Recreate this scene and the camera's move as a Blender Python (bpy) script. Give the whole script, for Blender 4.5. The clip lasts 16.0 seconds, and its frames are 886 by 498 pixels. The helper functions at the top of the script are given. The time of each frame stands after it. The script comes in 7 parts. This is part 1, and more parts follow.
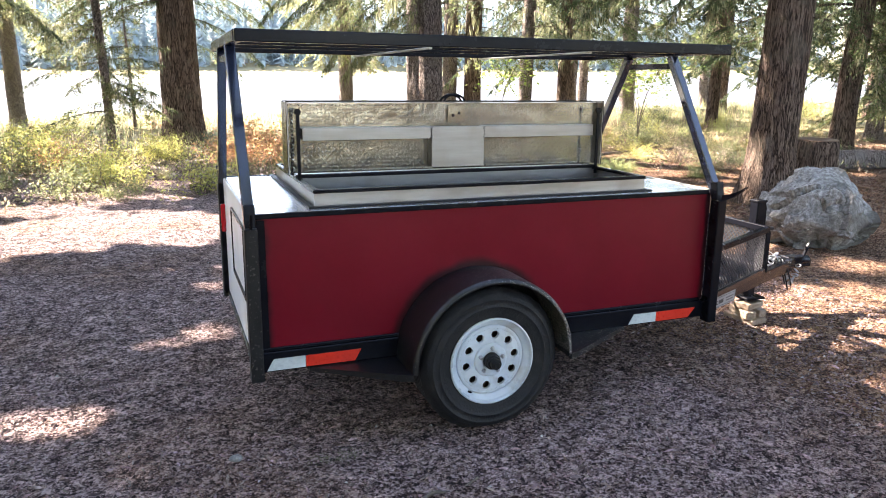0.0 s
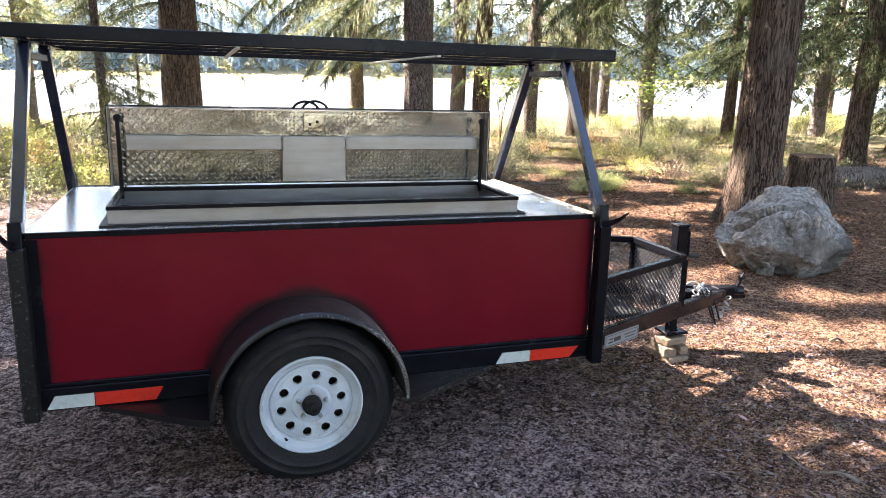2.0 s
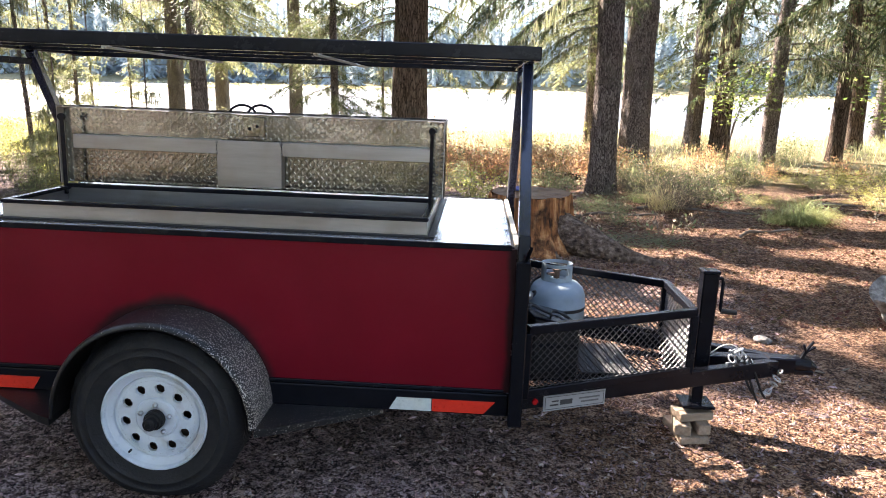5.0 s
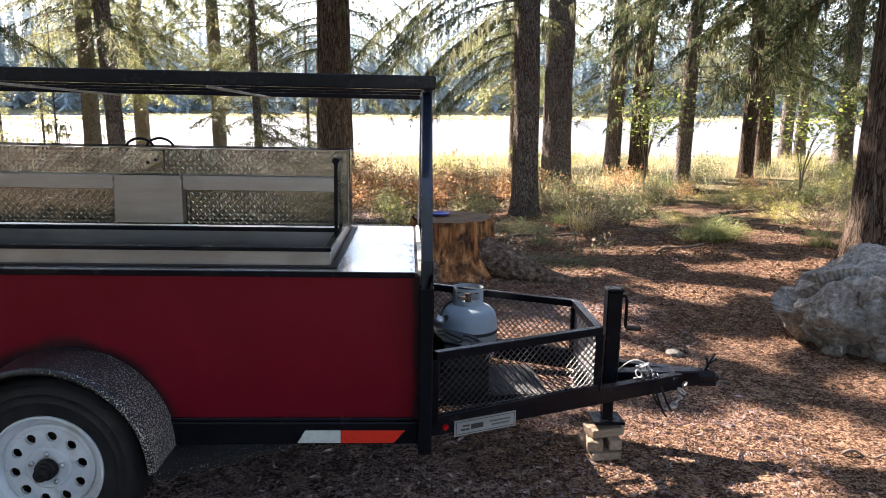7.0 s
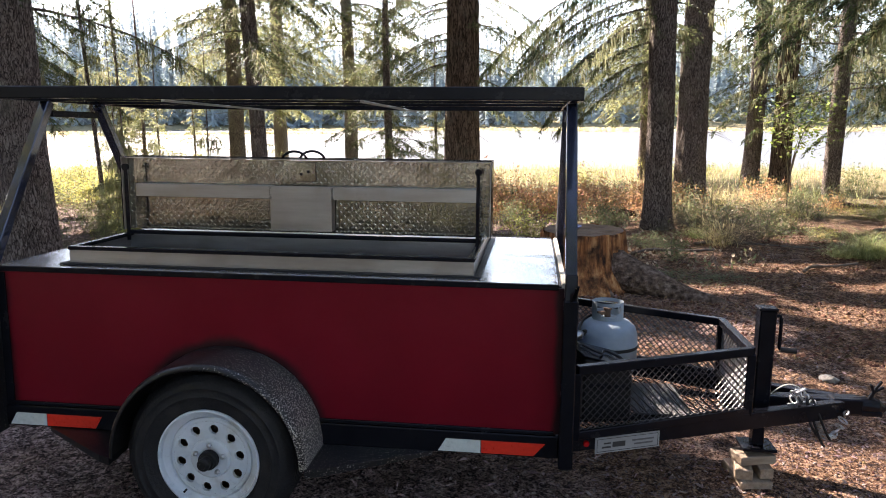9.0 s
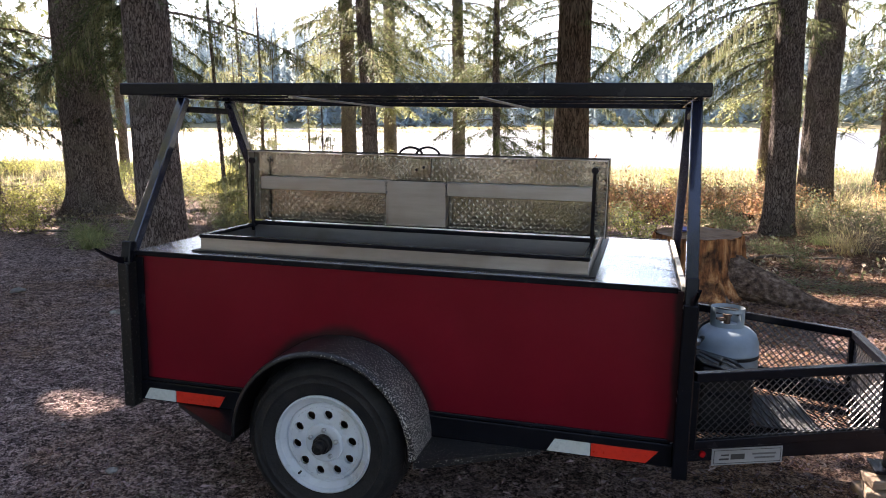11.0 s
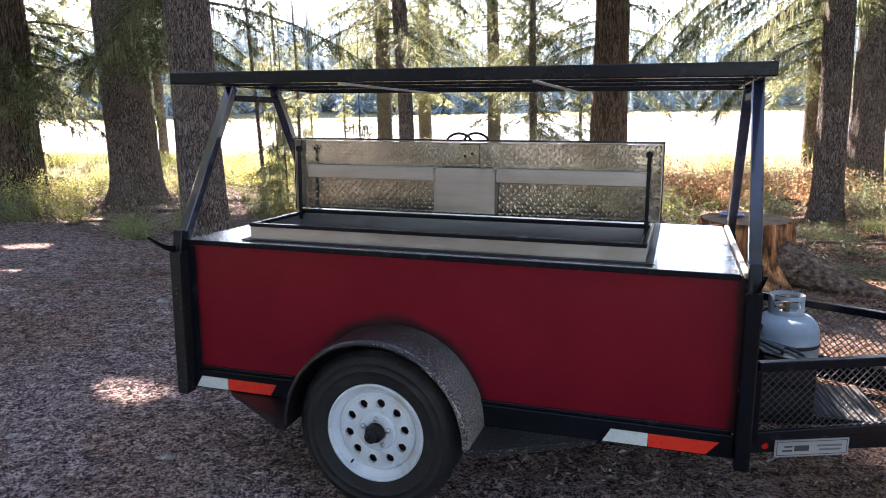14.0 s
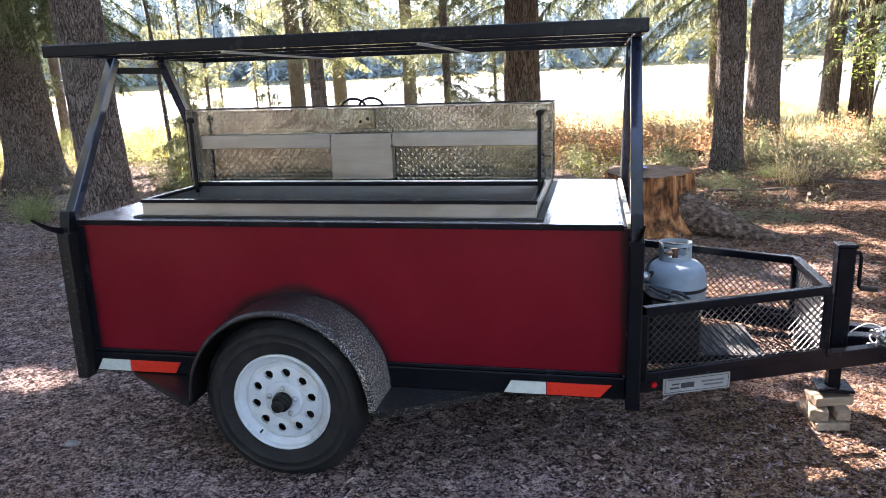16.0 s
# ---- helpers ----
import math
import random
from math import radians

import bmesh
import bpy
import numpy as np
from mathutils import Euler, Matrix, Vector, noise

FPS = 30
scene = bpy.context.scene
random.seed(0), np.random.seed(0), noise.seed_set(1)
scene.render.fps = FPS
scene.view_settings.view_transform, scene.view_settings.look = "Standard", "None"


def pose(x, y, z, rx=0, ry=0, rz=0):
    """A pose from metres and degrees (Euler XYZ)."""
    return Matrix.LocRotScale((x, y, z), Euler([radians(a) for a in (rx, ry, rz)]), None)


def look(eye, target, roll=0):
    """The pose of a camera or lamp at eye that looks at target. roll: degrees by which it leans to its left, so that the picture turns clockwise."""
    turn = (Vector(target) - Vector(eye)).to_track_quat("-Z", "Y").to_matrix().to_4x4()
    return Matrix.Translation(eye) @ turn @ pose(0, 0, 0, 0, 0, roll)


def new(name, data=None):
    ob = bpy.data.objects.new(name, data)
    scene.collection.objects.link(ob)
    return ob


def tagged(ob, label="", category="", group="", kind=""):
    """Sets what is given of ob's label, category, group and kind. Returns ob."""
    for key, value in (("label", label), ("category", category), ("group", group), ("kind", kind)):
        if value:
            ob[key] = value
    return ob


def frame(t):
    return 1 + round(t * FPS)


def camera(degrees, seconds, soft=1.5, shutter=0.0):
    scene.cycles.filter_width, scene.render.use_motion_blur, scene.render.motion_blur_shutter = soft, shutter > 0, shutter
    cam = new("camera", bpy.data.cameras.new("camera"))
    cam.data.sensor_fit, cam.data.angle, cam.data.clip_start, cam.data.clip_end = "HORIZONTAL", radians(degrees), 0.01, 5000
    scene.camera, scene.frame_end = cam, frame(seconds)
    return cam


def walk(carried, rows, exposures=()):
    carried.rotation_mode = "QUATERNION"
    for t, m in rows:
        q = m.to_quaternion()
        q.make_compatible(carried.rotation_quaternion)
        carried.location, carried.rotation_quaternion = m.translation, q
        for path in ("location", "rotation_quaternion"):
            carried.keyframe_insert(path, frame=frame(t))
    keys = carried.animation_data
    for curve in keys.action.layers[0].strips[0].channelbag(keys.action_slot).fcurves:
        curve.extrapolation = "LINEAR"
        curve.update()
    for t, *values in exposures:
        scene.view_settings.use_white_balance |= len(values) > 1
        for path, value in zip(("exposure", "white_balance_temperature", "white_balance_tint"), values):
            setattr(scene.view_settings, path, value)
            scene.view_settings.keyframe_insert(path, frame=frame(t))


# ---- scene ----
cam = camera(62.91, 16.0, 0.95)
PATH = [
    (0, (-0.0434, 0.1607, 1.6753), (0.6577, 1.9626, 1.1638), 0.403),
    (0.5, (0.1651, 0.2529, 1.6763), (0.9028, 2.0401, 1.1648), 0.595),
    (1, (0.4277, 0.1930, 1.6828), (1.1658, 1.9780, 1.1642), 0.884),
    (1.5, (0.7032, 0.1162, 1.7072), (1.3786, 1.9331, 1.2145), 1.303),
    (2, (0.9159, 0.2592, 1.6740), (1.5366, 2.0944, 1.1774), 1.247),
    (2.5, (1.1249, 0.3961, 1.6798), (1.6136, 2.2734, 1.1931), 0.682),
    (3, (1.4372, 0.3633, 1.6363), (1.5812, 2.3002, 1.1589), -0.180),
    (3.5, (1.6791, 0.2912, 1.6093), (1.7418, 2.2394, 1.1616), 2.343),
    (4, (1.9067, 0.3534, 1.5861), (1.9703, 2.2990, 1.1271), 3.892),
    (4.2, (2.0743, 0.4539, 1.6000), (2.0812, 2.3965, 1.1245), 4.123),
    (6.3, (2.6147, 0.4664, 1.6554), (2.4990, 2.4163, 1.2258), 0.280),
    (6.5, (2.6093, 0.4672, 1.6555), (2.5858, 2.4223, 1.2348), 0.723),
    (7, (2.6088, 0.4593, 1.6552), (2.6991, 2.4168, 1.2553), 0.339),
    (7.5, (2.5752, 0.4717, 1.6570), (2.6430, 2.4305, 1.2587), 0.465),
    (8, (2.5571, 0.4578, 1.6589), (2.5096, 2.4194, 1.2719), -0.235),
    (8.5, (2.5339, 0.4624, 1.6571), (2.3660, 2.4195, 1.2808), -0.354),
    (9, (2.5229, 0.4500, 1.6527), (2.2790, 2.4010, 1.2865), -0.442),
    (11.3, (2.4570, 0.4413, 1.6384), (1.8748, 2.3203, 1.2773), -0.270),
    (11.5, (2.4220, 0.4474, 1.6145), (1.7970, 2.3150, 1.2662), -0.255),
    (12, (2.3042, 0.4744, 1.6185), (1.6192, 2.3190, 1.2606), -0.078),
    (12.5, (2.2070, 0.5032, 1.6382), (1.5017, 2.3353, 1.2561), -0.177),
    (13, (2.2275, 0.5114, 1.6347), (1.5234, 2.3430, 1.2484), -0.319),
    (13.5, (2.3039, 0.4894, 1.6361), (1.6321, 2.3331, 1.2493), -0.635),
    (14, (2.3991, 0.4585, 1.6335), (1.7897, 2.3212, 1.2349), -1.108),
    (14.5, (2.4811, 0.4425, 1.6294), (1.9104, 2.3126, 1.2089), -1.817),
    (15, (2.5091, 0.4581, 1.6152), (1.9815, 2.3291, 1.1450), -2.477),
    (15.5, (2.5048, 0.4582, 1.6221), (2.0166, 2.3351, 1.1333), -2.835),
    (16, (2.5233, 0.4592, 1.6313), (2.1107, 2.3513, 1.1319), -2.966),
]
walk(cam, [(t, look(eye, target, roll)) for t, eye, target, roll in PATH], exposures=[(0, 3.32, 6900, 19), (0.5, 3.40, 6900, 19), (1.5, 3.16, 6900, 19), (3.0, 3.02, 6850, 20), (3.5, 2.83, 6850, 20), (4.2, 3.08, 6850, 20), (6.5, 2.46, 7000, 21), (9, 2.28, 7050, 22), (11.5, 2.45, 7000, 23), (12.5, 2.93, 6950, 24), (13.5, 2.82, 6900, 23), (14.5, 3.05, 6750, 22), (15, 3.15, 6750, 21), (16, 3.15, 6750, 21)])

# ---- sky, sun ----
SUN_AZ, SUN_EL = -38.0, 42.0  # degrees from +y towards +x, and above the horizon
world = bpy.data.worlds.new("sky")
scene.world = world
world.use_nodes = True
wn = world.node_tree
sky = wn.nodes.new("ShaderNodeTexSky")
sky.sky_type = "NISHITA"
sky.sun_disc = False
sky.sun_elevation, sky.sun_rotation = radians(SUN_EL), radians(SUN_AZ)
sky.air_density, sky.dust_density = 1.0, 0.6
wn.nodes["Background"].inputs["Strength"].default_value = 0.125
wn.links.new(sky.outputs[0], wn.nodes["Background"].inputs["Color"])
sun_data = bpy.data.lights.new("sun", "SUN")
sun_data.energy, sun_data.angle, sun_data.color = 5.0, radians(0.5), (1.0, 0.93, 0.82)
sun = new("sun", sun_data)
_ce = math.cos(radians(SUN_EL))
SUN_DIR = Vector((math.sin(radians(SUN_AZ)) * _ce, math.cos(radians(SUN_AZ)) * _ce, math.sin(radians(SUN_EL))))
sun.matrix_world = look(SUN_DIR * 60, (0, 0, 0))


# ---- materials ----
def material(name, colours, rough=0.7, metal=0.0, scale=8.0, bump=0.2, bump_scale=40.0, stretch=(1, 1, 1), spread=0.0,
             dirt=None, dirt_scale=2.0, dirt_at=0.6, coat=0.0, gloss_spread=0.1, translucent=0.0, bump_dist=0.01, spec=0.5):
    """A surface of two or three mixed colours with grain, fine relief and larger stains."""
    m = bpy.data.materials.new(name)
    m.use_nodes = True
    nt = m.node_tree
    N, L = nt.nodes, nt.links
    p = N["Principled BSDF"]
    co = N.new("ShaderNodeTexCoord")
    mp = N.new("ShaderNodeMapping")
    mp.inputs["Scale"].default_value = stretch
    L.new(co.outputs["Object"], mp.inputs["Vector"])
    n1 = N.new("ShaderNodeTexNoise")
    n1.inputs["Scale"].default_value, n1.inputs["Detail"].default_value = scale, 6
    n1.inputs["Roughness"].default_value = 0.65
    L.new(mp.outputs[0], n1.inputs["Vector"])
    ramp = N.new("ShaderNodeValToRGB")
    ramp.color_ramp.elements[0].position, ramp.color_ramp.elements[1].position = 0.33, 0.67
    els = ramp.color_ramp.elements
    els[0].color, els[-1].color = (*colours[0], 1), (*colours[-1], 1)
    for k, c in enumerate(colours[1:-1]):
        e = els.new(0.33 + 0.34 * (k + 1) / (len(colours) - 1))
        e.color = (*c, 1)
    L.new(n1.outputs["Fac"], ramp.inputs[0])
    out = ramp.outputs[0]
    if dirt:
        n2 = N.new("ShaderNodeTexNoise")
        n2.inputs["Scale"].default_value, n2.inputs["Detail"].default_value = dirt_scale, 5
        L.new(co.outputs["Object"], n2.inputs["Vector"])
        r2 = N.new("ShaderNodeMapRange")
        r2.inputs[1].default_value, r2.inputs[2].default_value = dirt_at - 0.1, dirt_at + 0.12
        L.new(n2.outputs["Fac"], r2.inputs[0])
        mx = N.new("ShaderNodeMix")
        mx.data_type = "RGBA"
        L.new(r2.outputs[0], mx.inputs[0])
        L.new(out, mx.inputs[6])
        mx.inputs[7].default_value = (*dirt, 1)
        out = mx.outputs[2]
    if spread:
        geo = N.new("ShaderNodeNewGeometry")
        oi = N.new("ShaderNodeObjectInfo")
        add = N.new("ShaderNodeMath")
        L.new(geo.outputs["Random Per Island"], add.inputs[0])
        L.new(oi.outputs["Random"], add.inputs[1])
        fr = N.new("ShaderNodeMath")
        fr.operation = "FRACT"
        L.new(add.outputs[0], fr.inputs[0])
        mr = N.new("ShaderNodeMapRange")
        mr.inputs[3].default_value, mr.inputs[4].default_value = 1 - spread, 1 + spread
        L.new(fr.outputs[0], mr.inputs[0])
        hs = N.new("ShaderNodeHueSaturation")
        L.new(mr.outputs[0], hs.inputs["Value"])
        L.new(out, hs.inputs["Color"])
        mr2 = N.new("ShaderNodeMapRange")
        mr2.inputs[3].default_value, mr2.inputs[4].default_value = 0.5 - spread * 0.07, 0.5 + spread * 0.07
        L.new(geo.outputs["Random Per Island"], mr2.inputs[0])
        L.new(mr2.outputs[0], hs.inputs["Hue"])
        out = hs.outputs[0]
    L.new(out, p.inputs["Base Color"])
    p.inputs["Metallic"].default_value = metal
    p.inputs["Specular IOR Level"].default_value = spec
    if coat:
        p.inputs["Coat Weight"].default_value, p.inputs["Coat Roughness"].default_value = coat, 0.08
    rr = N.new("ShaderNodeMapRange")
    rr.inputs[3].default_value, rr.inputs[4].default_value = max(0.02, rough - gloss_spread), min(1, rough + gloss_spread)
    L.new(n1.outputs["Fac"], rr.inputs[0])
    L.new(rr.outputs[0], p.inputs["Roughness"])
    if bump:
        n3 = N.new("ShaderNodeTexNoise")
        n3.inputs["Scale"].default_value, n3.inputs["Detail"].default_value = bump_scale, 5
        L.new(mp.outputs[0], n3.inputs["Vector"])
        bp = N.new("ShaderNodeBump")
        bp.inputs["Strength"].default_value, bp.inputs["Distance"].default_value = bump, bump_dist
        L.new(n3.outputs["Fac"], bp.inputs["Height"])
        L.new(bp.outputs[0], p.inputs["Normal"])
    if translucent:
        tr = N.new("ShaderNodeBsdfTranslucent")
        bright = N.new("ShaderNodeHueSaturation")
        bright.inputs["Value"].default_value, bright.inputs["Saturation"].default_value = 2.0, 0.95
        L.new(out, bright.inputs["Color"])
        L.new(bright.outputs[0], tr.inputs["Color"])
        ms = N.new("ShaderNodeMixShader")
        ms.inputs[0].default_value = translucent
        L.new(p.outputs[0], ms.inputs[1])
        L.new(tr.outputs[0], ms.inputs[2])
        L.new(ms.outputs[0], N["Material Output"].inputs["Surface"])
    return m




def red_material():
    """Dark red gloss; black overspray feathers in beside the corner posts and round the fender."""
    m = material("red_paint", [(0.124, 0.0028, 0.0095), (0.148, 0.0037, 0.0120)], 0.34, scale=3, bump=0.05, bump_scale=6, dirt=(0.108, 0.0026, 0.0085), dirt_scale=1.3, bump_dist=0.003, spec=0.17)
    N, L = m.node_tree.nodes, m.node_tree.links
    p = N["Principled BSDF"]
    src = p.inputs["Base Color"].links[0].from_socket
    co = N.new("ShaderNodeTexCoord")
    sep = N.new("ShaderNodeSeparateXYZ")
    L.new(co.outputs["Object"], sep.inputs[0])

    def math_node(op, a, b):
        n = N.new("ShaderNodeMath")
        n.operation = op
        for k, v in enumerate((a, b)):
            if isinstance(v, (int, float)):
                n.inputs[k].default_value = v
            else:
                L.new(v, n.inputs[k])
        return n.outputs[0]

    def grade(v, lo, hi):
        r = N.new("ShaderNodeMapRange")
        r.interpolation_type = "SMOOTHSTEP"
        r.inputs[1].default_value, r.inputs[2].default_value, r.inputs[3].default_value, r.inputs[4].default_value = lo, hi, 1, 0
        L.new(v, r.inputs[0])
        return r.outputs[0]

    nz = N.new("ShaderNodeTexNoise")
    nz.inputs["Scale"].default_value, nz.inputs["Detail"].default_value = 6, 3
    L.new(co.outputs["Object"], nz.inputs["Vector"])
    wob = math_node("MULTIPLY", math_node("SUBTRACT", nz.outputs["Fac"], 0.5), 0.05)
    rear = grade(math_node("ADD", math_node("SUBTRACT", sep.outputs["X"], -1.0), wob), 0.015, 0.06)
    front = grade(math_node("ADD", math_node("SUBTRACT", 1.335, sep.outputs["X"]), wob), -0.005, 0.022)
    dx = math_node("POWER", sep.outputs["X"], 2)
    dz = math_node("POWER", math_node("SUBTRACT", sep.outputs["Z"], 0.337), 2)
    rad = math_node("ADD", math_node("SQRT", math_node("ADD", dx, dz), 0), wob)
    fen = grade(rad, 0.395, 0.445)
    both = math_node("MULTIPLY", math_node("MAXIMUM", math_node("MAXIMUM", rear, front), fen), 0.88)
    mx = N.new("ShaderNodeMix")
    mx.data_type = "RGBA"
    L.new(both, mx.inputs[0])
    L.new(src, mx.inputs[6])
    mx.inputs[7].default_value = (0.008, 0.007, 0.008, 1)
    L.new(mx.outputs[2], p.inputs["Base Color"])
    return m


def speckle_material(name, back, front):
    """Black fender coat with pale mud spatter, thicker towards the front."""
    m = material(name, [(0.0045, 0.0045, 0.005), (0.008, 0.008, 0.009)], 0.34, scale=40, bump=0.3, bump_scale=120, bump_dist=0.002, spec=0.4)
    N, L = m.node_tree.nodes, m.node_tree.links
    p = N["Principled BSDF"]
    src = p.inputs["Base Color"].links[0].from_socket
    co = N.new("ShaderNodeTexCoord")
    sep = N.new("ShaderNodeSeparateXYZ")
    L.new(co.outputs["Object"], sep.inputs[0])
    n1 = N.new("ShaderNodeTexNoise")
    n1.inputs["Scale"].default_value, n1.inputs["Detail"].default_value, n1.inputs["Roughness"].default_value = 165, 2, 0.6
    L.new(co.outputs["Object"], n1.inputs["Vector"])
    lim = N.new("ShaderNodeMapRange")
    lim.inputs[1].default_value, lim.inputs[2].default_value, lim.inputs[3].default_value, lim.inputs[4].default_value = -0.2, 0.40, back, front
    L.new(sep.outputs["X"], lim.inputs[0])
    gt = N.new("ShaderNodeMath")
    gt.operation = "GREATER_THAN"
    L.new(n1.outputs["Fac"], gt.inputs[0])
    L.new(lim.outputs[0], gt.inputs[1])
    mx = N.new("ShaderNodeMix")
    mx.data_type = "RGBA"
    L.new(gt.outputs[0], mx.inputs[0])
    L.new(src, mx.inputs[6])
    mx.inputs[7].default_value = (0.42, 0.39, 0.355, 1)
    L.new(mx.outputs[2], p.inputs["Base Color"])
    return m


RED, SPECKLE, SPECKLE_THIN = red_material(), speckle_material("mud_speckled_black", 0.72, 0.54), speckle_material("thinly_speckled_black", 0.74, 0.645)
# BLACK and BLACK_POST are blued: reflected sky is put into the base colour
BLACK = material("black_gloss_paint", [(0.004, 0.0043, 0.0065), (0.007, 0.0075, 0.0105)], 0.26, scale=9, bump=0.03, bump_scale=25, dirt=(0.014, 0.013, 0.012), dirt_scale=4, dirt_at=0.7, bump_dist=0.002, gloss_spread=0.06, spec=0.12)
BLACK_POST = material("sky_tinted_black_tube", [(0.010, 0.013, 0.027), (0.016, 0.020, 0.038)], 0.22, scale=9, bump=0.05, bump_scale=14, dirt=(0.014, 0.013, 0.012), dirt_scale=4, dirt_at=0.7, bump_dist=0.003, gloss_spread=0.06, spec=0.5, coat=1.0)
BLACK_WORN = material("chipped_black_coat", [(0.005, 0.005, 0.006), (0.011, 0.0105, 0.011)], 0.45, scale=30, bump=0.5, bump_scale=90, dirt=(0.16, 0.15, 0.135), dirt_scale=75, dirt_at=0.70, bump_dist=0.002, spec=0.25)
# paler than the other blacks: sky light on the strands is put into the colour
BLACK_MESH = material("sky_lit_black_mesh", [(0.022, 0.023, 0.027), (0.042, 0.043, 0.047)], 0.36, scale=60, bump=0.3, bump_scale=120, bump_dist=0.002, spec=0.6)
BLACK_ROUGH = material("black_rough_coat", [(0.005, 0.005, 0.006), (0.010, 0.0095, 0.010)], 0.5, scale=60, bump=0.5, bump_scale=120, bump_dist=0.002, spec=0.25)
ALU = material("mill_aluminium", [(0.24, 0.23, 0.222), (0.34, 0.328, 0.316)], 0.36, 0.9, scale=5, bump=0.08, bump_scale=22, stretch=(0.3, 1, 3), dirt=(0.24, 0.22, 0.205), dirt_scale=4, bump_dist=0.004)
# mirrored foliage is put into this plate's warm base tint
ALU_BRIGHT = material("bright_diamond_plate", [(0.165, 0.162, 0.138), (0.28, 0.274, 0.238)], 0.16, 1.0, scale=6, bump=0.35, bump_scale=9, bump_dist=0.010, gloss_spread=0.05)
DECK = material("polished_deck_sheet", [(0.66, 0.67, 0.69), (0.78, 0.79, 0.8)], 0.24, 0.85, scale=3, bump=0.08, bump_scale=7, dirt=(0.55, 0.55, 0.55), dirt_scale=2.2, bump_dist=0.006)
WHITE = material("white_panel", [(0.70, 0.71, 0.72), (0.80, 0.80, 0.80)], 0.35, scale=4, bump=0.05, bump_scale=10, dirt=(0.55, 0.52, 0.48), dirt_scale=3, dirt_at=0.65)
WHEEL = material("white_wheel_enamel", [(0.43, 0.48, 0.53), (0.52, 0.565, 0.61)], 0.3, scale=8, bump=0.04, bump_scale=30, dirt=(0.34, 0.32, 0.29), dirt_scale=9, dirt_at=0.66)
RUBBER = material("tyre_rubber", [(0.006, 0.0062, 0.0075), (0.011, 0.0112, 0.0135)], 0.62, scale=22, bump=0.4, bump_scale=90, dirt=(0.024, 0.023, 0.023), dirt_scale=7, dirt_at=0.62, spec=0.3)
REFL_WHITE = material("silver_reflective_tape", [(0.42, 0.46, 0.45), (0.52, 0.56, 0.54)], 0.3, scale=60, bump=0.2, bump_scale=200, bump_dist=0.001)
REFL_RED = material("red_reflective_tape", [(0.55, 0.022, 0.010), (0.66, 0.034, 0.014)], 0.3, scale=60, bump=0.2, bump_scale=200, bump_dist=0.001)
LAMP_RED = material("red_lens", [(0.35, 0.008, 0.01), (0.45, 0.01, 0.012)], 0.12, scale=20, bump=0.1, bump_scale=60)
TANK = material("pale_grey_enamel", [(0.20, 0.25, 0.295), (0.265, 0.32, 0.36)], 0.5, scale=7, bump=0.08, bump_scale=40, dirt=(0.145, 0.145, 0.142), dirt_scale=6, dirt_at=0.66, spec=0.3)
GREY_RUBBER = material("grey_ribbed_rubber", [(0.026, 0.028, 0.031), (0.042, 0.045, 0.049)], 0.7, scale=30, bump=0.2, bump_scale=60)
STEEL = material("galvanised_steel", [(0.26, 0.265, 0.28), (0.5, 0.51, 0.52)], 0.35, 0.9, scale=25, bump=0.15, bump_scale=60)
RUST = material("rusty_dark_steel", [(0.03, 0.025, 0.022), (0.09, 0.05, 0.03)], 0.65, 0.4, scale=14, bump=0.3, bump_scale=50)
TIMBER = material("weathered_timber", [(0.16, 0.112, 0.078), (0.30, 0.228, 0.165)], 0.8, scale=10, bump=0.5, bump_scale=30, stretch=(0.4, 3, 3), spread=0.25)
PLY = material("raw_edge_strip", [(0.5, 0.46, 0.38), (0.62, 0.58, 0.5)], 0.6, scale=12, bump=0.2, bump_scale=40)
HOSE = material("tan_hose", [(0.5, 0.45, 0.38), (0.62, 0.57, 0.5)], 0.6, scale=20, bump=0.1)
BLUE = material("blue_plastic", [(0.01, 0.03, 0.22), (0.015, 0.045, 0.3)], 0.4, scale=10, bump=0.1)
INK = material("black_print", [(0.015, 0.015, 0.016), (0.02, 0.02, 0.02)], 0.6, bump=0)
GREY_INK = material("faded_grey_print", [(0.07, 0.07, 0.07), (0.09, 0.09, 0.09)], 0.6, bump=0)
PLATE = material("sign_plate", [(0.20, 0.20, 0.205), (0.26, 0.26, 0.265)], 0.4, scale=10, bump=0.05)


